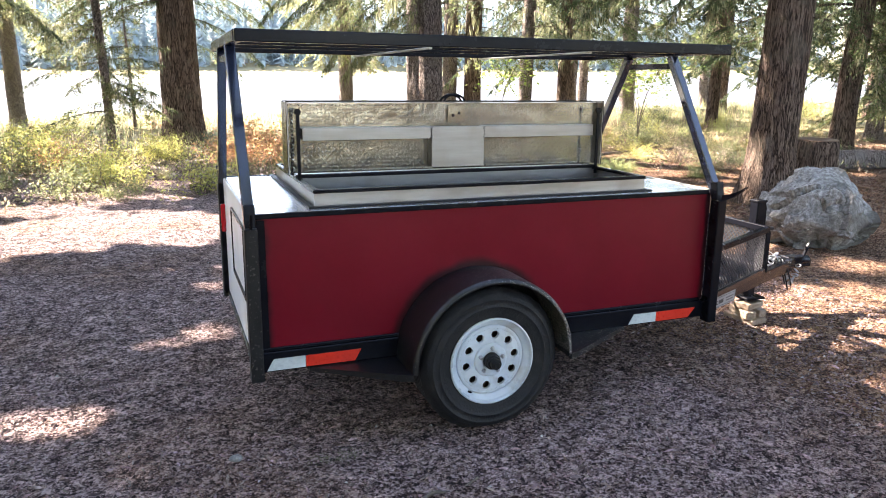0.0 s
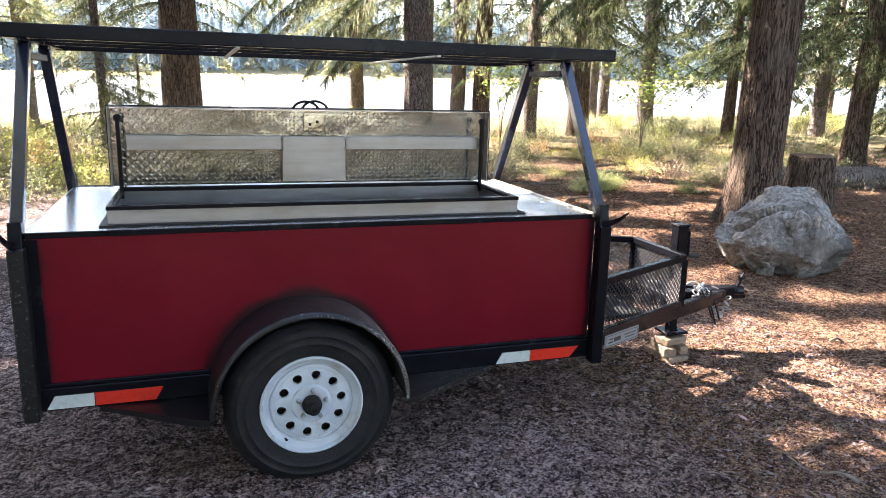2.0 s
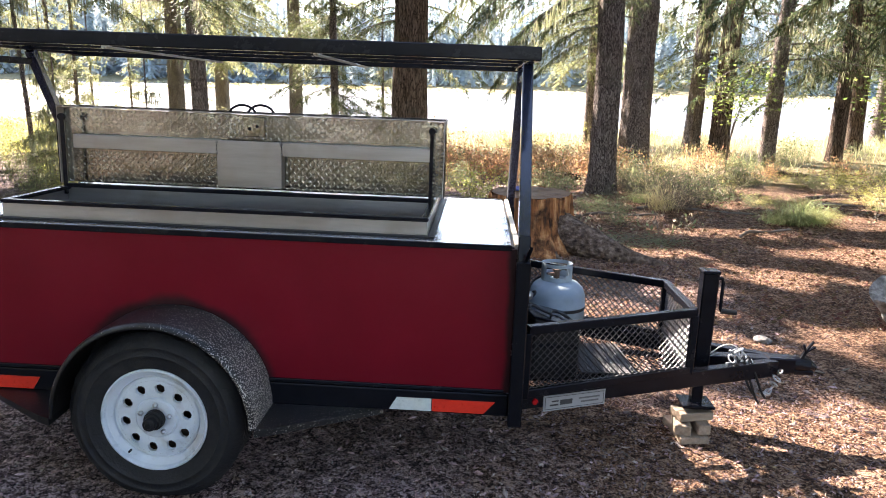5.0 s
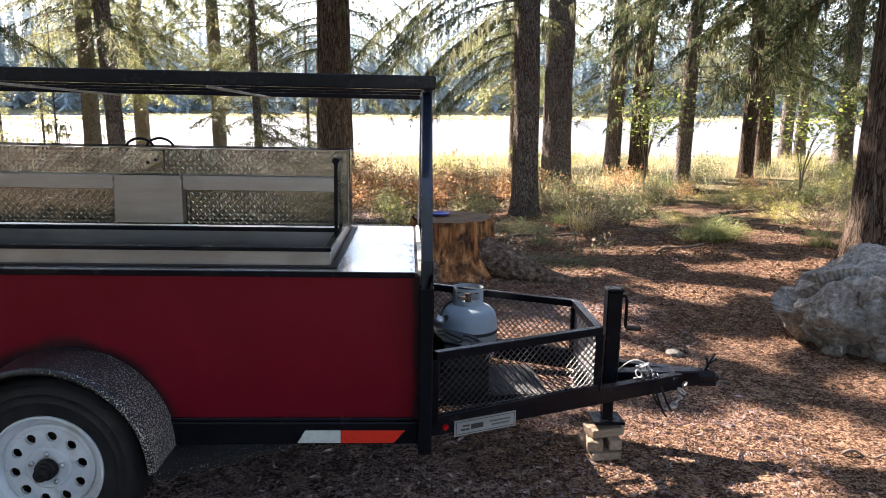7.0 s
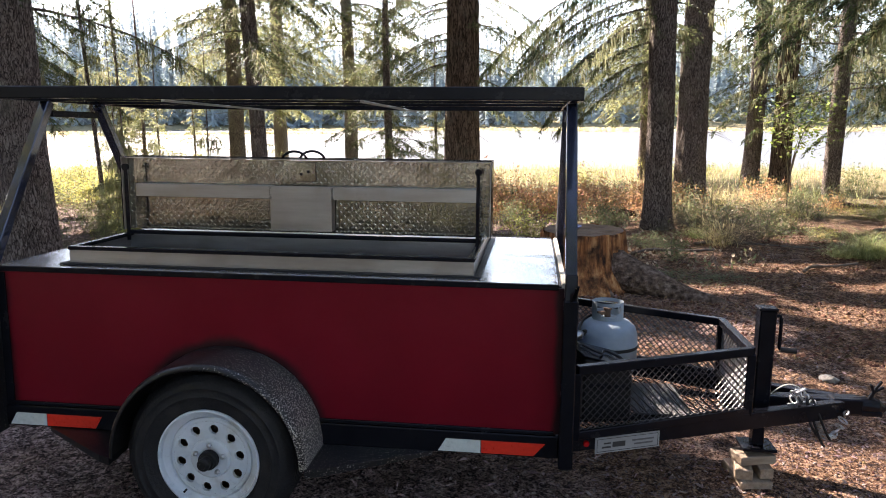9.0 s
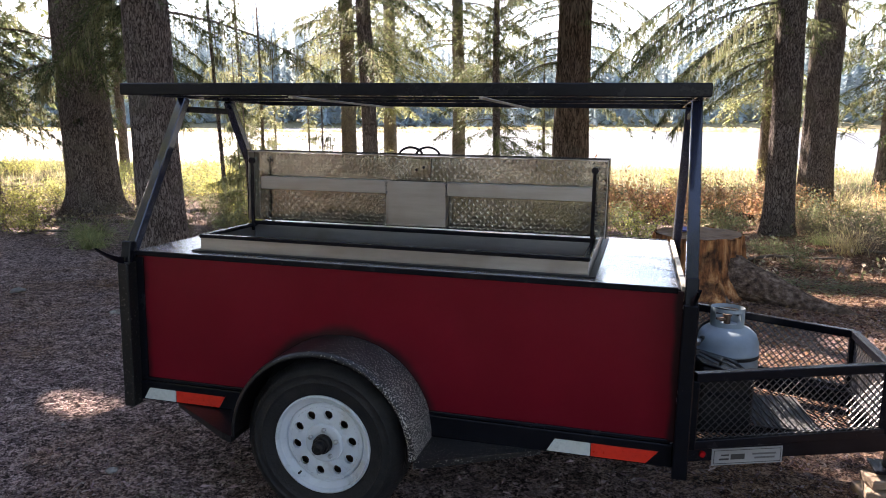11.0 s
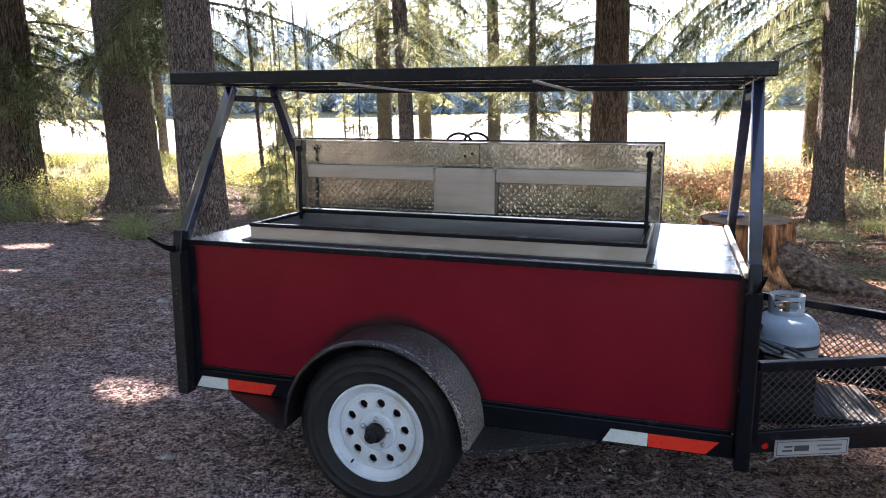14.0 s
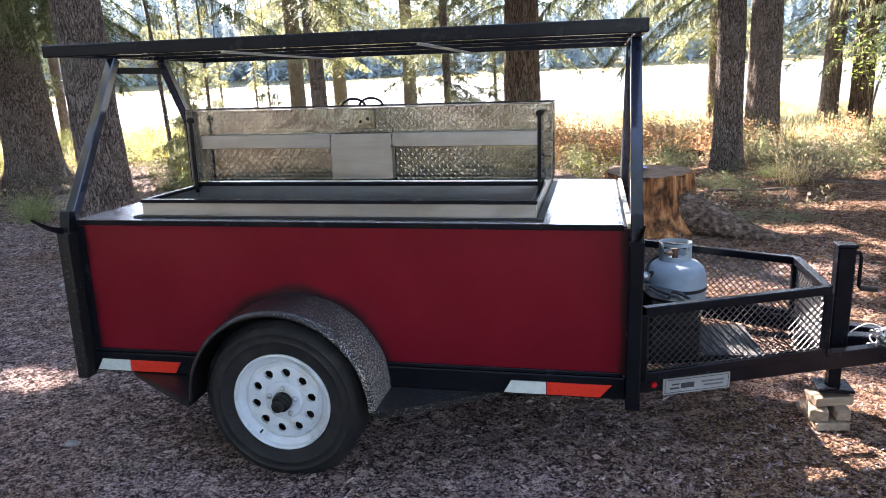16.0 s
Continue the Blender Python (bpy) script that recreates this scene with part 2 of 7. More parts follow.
def bark_material(name, dark, mid, pale, lichen, scale, squash):
    """Bark: plates split by dark furrows, grained, with pale lichen patches."""
    m = bpy.data.materials.new(name)
    m.use_nodes = True
    N, L = m.node_tree.nodes, m.node_tree.links
    p = N["Principled BSDF"]
    co = N.new("ShaderNodeTexCoord")
    mp = N.new("ShaderNodeMapping")
    mp.inputs["Scale"].default_value = (1, 1, squash)
    L.new(co.outputs["Object"], mp.inputs["Vector"])
    warp = N.new("ShaderNodeTexNoise")
    warp.inputs["Scale"].default_value, warp.inputs["Detail"].default_value = scale * 0.6, 3
    L.new(mp.outputs[0], warp.inputs["Vector"])
    add = N.new("ShaderNodeMix")
    add.data_type = "VECTOR"
    add.inputs[0].default_value = 0.2
    L.new(mp.outputs[0], add.inputs[4])
    L.new(warp.outputs["Color"], add.inputs[5])
    vor = N.new("ShaderNodeTexVoronoi")
    vor.feature = "DISTANCE_TO_EDGE"
    vor.inputs["Scale"].default_value = scale
    L.new(add.outputs[1], vor.inputs["Vector"])
    crack = N.new("ShaderNodeMapRange")
    crack.inputs[1].default_value, crack.inputs[2].default_value = 0.0, 0.13
    L.new(vor.outputs["Distance"], crack.inputs[0])
    grain = N.new("ShaderNodeTexNoise")
    grain.inputs["Scale"].default_value, grain.inputs["Detail"].default_value, grain.inputs["Roughness"].default_value = scale * 3, 6, 0.75
    L.new(mp.outputs[0], grain.inputs["Vector"])
    plate = N.new("ShaderNodeTexVoronoi")
    plate.inputs["Scale"].default_value = scale
    L.new(add.outputs[1], plate.inputs["Vector"])
    sep = N.new("ShaderNodeSeparateColor")
    L.new(plate.outputs["Color"], sep.inputs[0])
    tone = N.new("ShaderNodeMapRange")  # each plate its own tone
    tone.inputs[3].default_value, tone.inputs[4].default_value = 0.6, 1.1
    L.new(sep.outputs[0], tone.inputs[0])
    flake = N.new("ShaderNodeMath")
    flake.operation = "MULTIPLY"
    L.new(crack.outputs[0], flake.inputs[0])
    L.new(tone.outputs[0], flake.inputs[1])
    mul = N.new("ShaderNodeMath")
    mul.operation = "MULTIPLY"
    L.new(flake.outputs[0], mul.inputs[0])
    gr = N.new("ShaderNodeMapRange")
    gr.inputs[1].default_value, gr.inputs[2].default_value, gr.inputs[3].default_value, gr.inputs[4].default_value = 0.34, 0.66, 0.25, 1.3
    L.new(grain.outputs["Fac"], gr.inputs[0])
    L.new(gr.outputs[0], mul.inputs[1])
    ramp = N.new("ShaderNodeValToRGB")
    e = ramp.color_ramp.elements
    e[0].position, e[0].color = 0.05, (*dark, 1)
    e[1].position, e[1].color = 0.95, (*pale, 1)
    x = e.new(0.45)
    x.color = (*mid, 1)
    L.new(mul.outputs[0], ramp.inputs[0])
    ln = N.new("ShaderNodeTexNoise")
    ln.inputs["Scale"].default_value, ln.inputs["Detail"].default_value = 2.6, 7
    L.new(co.outputs["Object"], ln.inputs["Vector"])
    lr = N.new("ShaderNodeMapRange")
    lr.inputs[1].default_value, lr.inputs[2].default_value, lr.inputs[4].default_value = 0.55, 0.7, 0.55
    L.new(ln.outputs["Fac"], lr.inputs[0])
    mx = N.new("ShaderNodeMix")
    mx.data_type = "RGBA"
    L.new(lr.outputs[0], mx.inputs[0])
    L.new(ramp.outputs[0], mx.inputs[6])
    mx.inputs[7].default_value = (*lichen, 1)
    L.new(mx.outputs[2], p.inputs["Base Color"])
    p.inputs["Roughness"].default_value, p.inputs["Specular IOR Level"].default_value = 0.92, 0.15
    bp = N.new("ShaderNodeBump")
    bp.inputs["Strength"].default_value, bp.inputs["Distance"].default_value = 1.0, 0.035
    L.new(mul.outputs[0], bp.inputs["Height"])
    L.new(bp.outputs[0], p.inputs["Normal"])
    return m


BARK_BROWN = bark_material("brown_furrowed_bark", (0.026, 0.017, 0.013), (0.14, 0.096, 0.074), (0.30, 0.225, 0.178), (0.20, 0.18, 0.14), 20, 0.12)
BARK_GREY = bark_material("grey_scaly_bark", (0.034, 0.025, 0.023), (0.215, 0.168, 0.147), (0.47, 0.40, 0.355), (0.27, 0.245, 0.19), 26, 0.3)
BARK_PALE = bark_material("pale_lichened_bark", (0.07, 0.055, 0.045), (0.28, 0.235, 0.19), (0.50, 0.44, 0.37), (0.40, 0.37, 0.27), 30, 0.4)
OLD_LOG = bark_material("weathered_log_wood", (0.07, 0.055, 0.05), (0.27, 0.225, 0.205), (0.46, 0.40, 0.37), (0.34, 0.30, 0.27), 18, 0.15)
NEEDLES = material("fir_needles", [(0.036, 0.052, 0.022), (0.075, 0.092, 0.038), (0.135, 0.14, 0.062)], 0.6, scale=2.5, bump=0, spread=0.5, translucent=0.45, spec=0.3)
NEEDLES_DEEP = material("deep_green_fir_needles", [(0.022, 0.036, 0.015), (0.05, 0.068, 0.026), (0.095, 0.105, 0.042)], 0.6, scale=2.5, bump=0, spread=0.5, translucent=0.42, spec=0.3)
# paler needles of young firs and open trees, sunlight put into the colour
NEEDLES_LIT = material("sunlit_pale_needles", [(0.085, 0.098, 0.04), (0.155, 0.165, 0.07), (0.25, 0.245, 0.12)], 0.6, scale=2.5, bump=0, spread=0.5, translucent=0.58, spec=0.3)
MOSS = material("hanging_lichen", [(0.16, 0.17, 0.09), (0.25, 0.25, 0.15)], 0.9, scale=6, bump=0, spread=0.3, translucent=0.4, spec=0.1)
# haze of distance is put into this pale blue-green base colour
HAZED_NEEDLES = material("hazed_conifer_needles", [(0.25, 0.31, 0.325), (0.34, 0.39, 0.40)], 0.95, scale=0.15, bump=0, spread=0.15, translucent=0.36, spec=0.1)
LEAF_YELLOW = material("yellow_autumn_leaves", [(0.23, 0.23, 0.055), (0.38, 0.37, 0.115)], 0.6, scale=3, bump=0, spread=0.4, translucent=0.45, spec=0.3)
LEAF_ORANGE = material("orange_autumn_leaves", [(0.26, 0.13, 0.06), (0.40, 0.255, 0.125)], 0.6, scale=3, bump=0, spread=0.4, translucent=0.4, spec=0.3)
LEAF_GREEN = material("dull_green_leaves", [(0.09, 0.11, 0.05), (0.19, 0.2, 0.10)], 0.6, scale=3, bump=0, spread=0.4, translucent=0.4, spec=0.3)
LEAF_DRY = material("dry_brown_leaves", [(0.22, 0.17, 0.105), (0.42, 0.35, 0.24)], 0.8, scale=3, bump=0, spread=0.4, translucent=0.35, spec=0.2)
LEAF_MAPLE = material("bright_maple_leaves", [(0.085, 0.125, 0.025), (0.15, 0.19, 0.045)], 0.5, scale=3, bump=0, spread=0.35, translucent=0.55, spec=0.3)
GRASS_GREEN = material("green_grass_blades", [(0.15, 0.175, 0.07), (0.31, 0.33, 0.15)], 0.6, scale=3, bump=0, spread=0.4, translucent=0.45, spec=0.3)
GRASS_DRY = material("straw_grass_blades", [(0.36, 0.3, 0.15), (0.5, 0.43, 0.24)], 0.7, scale=3, bump=0, spread=0.3, translucent=0.35, spec=0.2)
ROCK = material("pale_grey_granite", [(0.11, 0.103, 0.094), (0.235, 0.224, 0.208), (0.40, 0.388, 0.37)], 0.9, scale=24, bump=0.8, bump_scale=40, dirt=(0.095, 0.088, 0.076), dirt_scale=2.6, dirt_at=0.56, bump_dist=0.02, spec=0.25)
STUMP_WOOD = material("splintered_orange_wood", [(0.022, 0.010, 0.006), (0.32, 0.13, 0.05), (0.62, 0.34, 0.15)], 0.85, scale=17, bump=1.0, bump_scale=24, stretch=(1, 1, 0.07), dirt=(0.03, 0.015, 0.009), dirt_scale=7, dirt_at=0.57, bump_dist=0.05, spec=0.2)
STUMP_TOP = material("sawn_wood_top", [(0.10, 0.06, 0.036), (0.20, 0.13, 0.08)], 0.85, scale=9, bump=0.5, bump_scale=20, spec=0.2)
STUMP_ROOT = material("grey_root_wood", [(0.03, 0.019, 0.014), (0.12, 0.082, 0.06), (0.25, 0.19, 0.15)], 0.92, scale=18, bump=1.0, bump_scale=30, bump_dist=0.05, spec=0.2)
CHIP = material("bark_chips", [(0.045, 0.028, 0.027), (0.20, 0.139, 0.13), (0.40, 0.305, 0.28)], 0.9, scale=14, bump=0.3, bump_scale=60, spread=0.5, spec=0.15)
RUST_CHIP = material("rusty_needle_litter", [(0.05, 0.026, 0.016), (0.155, 0.081, 0.048), (0.29, 0.175, 0.108)], 0.9, scale=6, bump=0.3, bump_scale=60, spread=0.5, spec=0.15)
GRIT = material("pale_grit", [(0.22, 0.2, 0.185), (0.42, 0.4, 0.38)], 0.85, scale=20, bump=0.3, spread=0.5, spec=0.2)
TWIG = material("dead_twigs", [(0.1, 0.08, 0.062), (0.22, 0.185, 0.15)], 0.9, scale=10, bump=0.3, spread=0.3, spec=0.2)


def ground_material():
    m = bpy.data.materials.new("forest_floor")
    m.use_nodes = True
    nt = m.node_tree
    N, L = nt.nodes, nt.links
    p = N["Principled BSDF"]
    co = N.new("ShaderNodeTexCoord")

    def noise_tex(scale, detail=6, rough=0.6):
        n = N.new("ShaderNodeTexNoise")
        n.inputs["Scale"].default_value, n.inputs["Detail"].default_value, n.inputs["Roughness"].default_value = scale, detail, rough
        L.new(co.outputs["Object"], n.inputs["Vector"])
        return n.outputs["Fac"]

    def ramp(fac, stops):
        r = N.new("ShaderNodeValToRGB")
        e = r.color_ramp.elements
        e[0].position, e[0].color = stops[0][0], (*stops[0][1], 1)
        e[1].position, e[1].color = stops[-1][0], (*stops[-1][1], 1)
        for pos, c in stops[1:-1]:
            x = e.new(pos)
            x.color = (*c, 1)
        L.new(fac, r.inputs[0])
        return r.outputs[0]

    def mix(f, a, b):
        x = N.new("ShaderNodeMix")
        x.data_type = "RGBA"
        L.new(f, x.inputs[0]), L.new(a, x.inputs[6]), L.new(b, x.inputs[7])
        return x.outputs[2]

    def grade(fac, lo, hi):
        r = N.new("ShaderNodeMapRange")
        r.inputs[1].default_value, r.inputs[2].default_value = lo, hi
        L.new(fac, r.inputs[0])
        return r.outputs[0]

    warp = N.new("ShaderNodeTexNoise")
    warp.inputs["Scale"].default_value, warp.inputs["Detail"].default_value = 25, 3
    L.new(co.outputs["Object"], warp.inputs["Vector"])
    bent = N.new("ShaderNodeMix")
    bent.data_type = "VECTOR"
    bent.inputs[0].default_value = 0.008
    L.new(co.outputs["Object"], bent.inputs[4])
    L.new(warp.outputs["Color"], bent.inputs[5])

    def cells(scale):
        v = N.new("ShaderNodeTexVoronoi")
        v.inputs["Scale"].default_value = scale
        L.new(bent.outputs[1], v.inputs["Vector"])
        return v

    def blend(a, b, k):
        x = N.new("ShaderNodeMix")
        x.inputs[0].default_value = k
        L.new(a, x.inputs[2])
        L.new(b, x.inputs[3])
        return x.outputs[0]

    vor, vor2 = cells(62), cells(135)
    speck = N.new("ShaderNodeMapRange")  # each chip its own tone
    speck.inputs[3].default_value, speck.inputs[4].default_value = 0.14, 0.88
    one = []
    for v in (vor, vor2):
        sp = N.new("ShaderNodeSeparateColor")
        L.new(v.outputs["Color"], sp.inputs[0])
        one.append(sp.outputs[0])
    L.new(blend(one[0], one[1], 0.5), speck.inputs[0])

    def tone(scale):
        return blend(noise_tex(scale, 8, 0.8), speck.outputs[0], 0.68)

    lumps = noise_tex(13, 10, 0.78)

    def clods(fac):
        """Dark soil and painted crevice shade in the hollows, paler bits on the lumps."""
        return blend(fac, lumps, 0.42)

    grey = ramp(clods(tone(90)), [(0.43, (0.028, 0.019, 0.020)), (0.5, (0.205, 0.136, 0.131)), (0.585, (0.62, 0.48, 0.45))])
    rust = ramp(clods(tone(95)), [(0.42, (0.035, 0.019, 0.014)), (0.5, (0.165, 0.086, 0.052)), (0.59, (0.42, 0.275, 0.185))])
    grass = ramp(noise_tex(7, 8, 0.7), [(0.3, (0.07, 0.062, 0.03)), (0.5, (0.22, 0.185, 0.095)), (0.7, (0.40, 0.345, 0.21))])
    sep = N.new("ShaderNodeSeparateXYZ")
    L.new(co.outputs["Object"], sep.inputs[0])
    lean = N.new("ShaderNodeMapRange")  # more needle litter away from the drive
    lean.inputs[1].default_value, lean.inputs[2].default_value, lean.inputs[3].default_value, lean.inputs[4].default_value = 1.2, 4.8, -0.06, 0.24
    L.new(sep.outputs["X"], lean.inputs[0])
    both = N.new("ShaderNodeMath")
    L.new(noise_tex(0.55, 4), both.inputs[0])
    L.new(lean.outputs[0], both.inputs[1])
    mulch = mix(grade(both.outputs[0], 0.42, 0.62), grey, rust)
    drift = N.new("ShaderNodeHueSaturation")  # drifts of paler and darker litter
    span = N.new("ShaderNodeMapRange")
    span.inputs[1].default_value, span.inputs[2].default_value, span.inputs[3].default_value, span.inputs[4].default_value = 0.34, 0.66, 0.62, 1.36
    L.new(noise_tex(6.5, 8, 0.78), span.inputs[0])
    L.new(span.outputs[0], drift.inputs["Value"])
    L.new(mulch, drift.inputs["Color"])
    mulch = drift.outputs[0]
    far = N.new("ShaderNodeMath")
    far.operation = "ADD"
    L.new(sep.outputs["Y"], far.inputs[0])
    sc = N.new("ShaderNodeMath")
    sc.operation = "MULTIPLY"
    sc.inputs[1].default_value = 9
    L.new(noise_tex(0.3, 4), sc.inputs[0])
    L.new(sc.outputs[0], far.inputs[1])
    side = N.new("ShaderNodeMapRange")  # dry grass comes nearer beside the path
    side.inputs[1].default_value, side.inputs[2].default_value, side.inputs[3].default_value, side.inputs[4].default_value = 6.0, 8.5, 0.0, 0.5
    L.new(sep.outputs["X"], side.inputs[0])
    near = N.new("ShaderNodeMath")
    L.new(far.outputs[0], near.inputs[0])
    L.new(side.outputs[0], near.inputs[1])
    L.new(mix(grade(near.outputs[0], 17.5, 22.5), mulch, grass), p.inputs["Base Color"])
    p.inputs["Roughness"].default_value = 0.95
    p.inputs["Specular IOR Level"].default_value = 0.15
    bp = N.new("ShaderNodeBump")
    bp.inputs["Strength"].default_value, bp.inputs["Distance"].default_value = 1.0, 0.075
    hm = N.new("ShaderNodeMath")
    L.new(lumps, hm.inputs[0])
    fine = N.new("ShaderNodeMath")
    fine.operation = "MULTIPLY"
    fine.inputs[1].default_value = 0.35
    L.new(speck.outputs[0], fine.inputs[0])
    L.new(fine.outputs[0], hm.inputs[1])
    L.new(hm.outputs[0], bp.inputs["Height"])
    L.new(bp.outputs[0], p.inputs["Normal"])
    return m


def water_material():
    m = bpy.data.materials.new("lake_water")
    m.use_nodes = True
    nt = m.node_tree
    N, L = nt.nodes, nt.links
    p = N["Principled BSDF"]
    p.inputs["Base Color"].default_value = (0.13, 0.135, 0.125, 1)
    p.inputs["Roughness"].default_value = 0.42
    p.inputs["IOR"].default_value = 1.33
    co = N.new("ShaderNodeTexCoord")
    n = N.new("ShaderNodeTexNoise")
    n.inputs["Scale"].default_value, n.inputs["Detail"].default_value = 1.6, 5
    L.new(co.outputs["Object"], n.inputs["Vector"])
    b = N.new("ShaderNodeBump")
    b.inputs["Strength"].default_value, b.inputs["Distance"].default_value = 0.8, 0.3
    L.new(n.outputs["Fac"], b.inputs["Height"])
    L.new(b.outputs[0], p.inputs["Normal"])
    return m


GROUND, WATER = ground_material(), water_material()


# ---- builders ----
def part(name, bm, mat, parent=None, label="", smooth=False, offset=None):
    """Links a bmesh as one mesh object under a thing or a part."""
    if offset is not None:
        bmesh.ops.translate(bm, verts=bm.verts, vec=-Vector(offset))
    me = bpy.data.meshes.new(name)
    bm.to_mesh(me)
    bm.free()
    for m in mat if isinstance(mat, (list, tuple)) else [mat]:
        me.materials.append(m)
    if smooth:
        for f in me.polygons:
            f.use_smooth = True
    ob = new(name, me)
    if parent:
        ob.parent = parent
    if label:
        ob["label"] = label
    return ob


def box(bm, x0, x1, y0, y1, z0, z1, bevel=0.003):
    vs = [bm.verts.new((x, y, z)) for x in (x0, x1) for y in (y0, y1) for z in (z0, z1)]
    fs = [bm.faces.new([vs[i] for i in q]) for q in ((0, 1, 3, 2), (4, 6, 7, 5), (0, 4, 5, 1), (2, 3, 7, 6), (0, 2, 6, 4), (1, 5, 7, 3))]
    if bevel:
        es = list({e for f in fs for e in f.edges})
        bmesh.ops.bevel(bm, geom=es, offset=bevel, segments=1, affect="EDGES", profile=0.5)
    return bm


def bar(bm, p, q, w, h, up=(0, 0, 1), bevel=0.003):
    """A square tube from p to q, w wide, h high."""
    p, q, up = Vector(p), Vector(q), Vector(up)
    d = (q - p).normalized()
    side = d.cross(up).normalized()
    upv = side.cross(d)
    vs = []
    for c in (p, q):
        for a, b in ((-1, -1), (1, -1), (1, 1), (-1, 1)):
            vs.append(bm.verts.new(c + side * (a * w / 2) + upv * (b * h / 2)))
    fs = [bm.faces.new([vs[i] for i in f]) for f in ((3, 2, 1, 0), (4, 5, 6, 7), (0, 1, 5, 4), (1, 2, 6, 5), (2, 3, 7, 6), (3, 0, 4, 7))]
    if bevel:
        es = list({e for f in fs for e in f.edges})
        bmesh.ops.bevel(bm, geom=es, offset=bevel, segments=1, affect="EDGES", profile=0.5)
    return bm


def tube(bm, pts, r, seg=8, cap=True):
    """A round tube along points; r is one radius or one for each point."""
    pts = [Vector(p) for p in pts]
    rs = r if isinstance(r, (list, tuple)) else [r] * len(pts)
    rings = []
    for i, p in enumerate(pts):
        d = (pts[min(i + 1, len(pts) - 1)] - pts[max(i - 1, 0)]).normalized()
        a = d.orthogonal().normalized() if i == 0 else (rings[-1][1] - d * rings[-1][1].dot(d)).normalized()
        b = d.cross(a)
        ring = [bm.verts.new(p + (a * math.cos(t) + b * math.sin(t)) * rs[i]) for t in (2 * math.pi * k / seg for k in range(seg))]
        rings.append((ring, a))
    for (r0, _), (r1, _) in zip(rings, rings[1:]):
        for k in range(seg):
            bm.faces.new((r0[k], r0[(k + 1) % seg], r1[(k + 1) % seg], r1[k]))
    if cap:
        bm.faces.new(rings[0][0][::-1])
        bm.faces.new(rings[-1][0])
    return bm


def lathe(bm, profile, centre, axis="z", seg=32, closed=False):
    """Turns a profile of (radius, along) round an axis."""
    c = Vector(centre)
    rings = []
    for r, h in profile:
        ring = []
        for k in range(seg):
            t = 2 * math.pi * k / seg
            v = (r * math.cos(t), r * math.sin(t), h) if axis == "z" else (r * math.cos(t), h, r * math.sin(t)) if axis == "y" else (h, r * math.cos(t), r * math.sin(t))
            ring.append(bm.verts.new(c + Vector(v)))
        rings.append(ring)
    pairs = list(zip(rings, rings[1:])) + ([(rings[-1], rings[0])] if closed else [])
    for a, b in pairs:
        for k in range(seg):
            bm.faces.new((a[k], a[(k + 1) % seg], b[(k + 1) % seg], b[k]))
    if not closed:
        for ring in (rings[0], rings[-1]):
            if (ring[0].co - ring[seg // 2].co).length > 1e-5:
                bm.faces.new(ring)
    bmesh.ops.recalc_face_normals(bm, faces=bm.faces)
    return bm


def sheet(name, verts, faces, mat, parent=None, label="", smooth=False):
    """One mesh object from computed vertices and faces."""
    me = bpy.data.meshes.new(name)
    me.from_pydata(verts, [], faces)
    me.materials.append(mat)
    if smooth:
        for f in me.polygons:
            f.use_smooth = True
    ob = new(name, me)
    if parent:
        ob.parent = parent
    if label:
        ob["label"] = label
    return ob


def thing(name, m, label, category, group="", kind=""):
    ob = new(name)
    ob.matrix_world = m
    ob.empty_display_size = 0.1
    return tagged(ob, label, category, group, kind)


# ---- ground and lake ----
SLOPE = math.tan(radians(1.6))


def ground_z(x, y):
    """The bank falls gently to the lake; the far shore rises again."""
    z = -(y - 3) * SLOPE if y < 34 else -0.866 - (y - 34) * 0.09
    if y < 0:
        z = 3 * SLOPE - y * SLOPE * 0.4
    z = max(z, -2.2)
    if y > 120:
        z = max(z, min(1.0, -2.2 + (y - 130 + 6 * math.sin(x * 0.05)) * 0.09))
    k = min(1.0, max(0.0, (abs(y - 4) + abs(x - 2) - 5) / 12))
    return z + k * 0.16 * noise.noise(Vector((x * 0.22, y * 0.22, 0.3))) + 0.012 * noise.noise(Vector((x * 1.7, y * 1.7, 5.0))) + 0.014 * noise.noise(Vector((x * 7.5, y * 7.5, 2.0)))


def axis_steps(lo, hi, near_lo, near_hi, fine):
    vals = list(np.arange(near_lo, near_hi + 1e-6, fine))
    step, v = fine, near_hi
    while v < hi:
        step = min(step * 1.22, max(0.3, 0.12 * abs(v)))
        v += step
        vals.append(v)
    step, v = fine, near_lo
    while v > lo:
        step = min(step * 1.22, max(0.3, 0.12 * abs(v)))
        v -= step
        vals.insert(0, v)
    return vals


xs, ys = axis_steps(-1500, 1500, -5, 7, 0.07), axis_steps(-900, 2500, 1, 9, 0.07)
gv = [(x, y, ground_z(x, y)) for y in ys for x in xs]
nx_ = len(xs)
gf = [(j * nx_ + i, j * nx_ + i + 1, (j + 1) * nx_ + i + 1, (j + 1) * nx_ + i) for j in range(len(ys) - 1) for i in range(nx_ - 1)]
ground = sheet("ground", gv, gf, GROUND, smooth=True)
tagged(ground, "brown bark mulch and needle litter, grassy towards the lake", "ground", kind="structure")
lv = [(-900, 30, -1.15), (900, 30, -1.15), (900, 400, -1.15), (-900, 400, -1.15)]
lake = sheet("water", lv, [(0, 1, 2, 3)], WATER)
tagged(lake, "pale glittering lake water reflecting a bright sky", "lake", kind="structure")

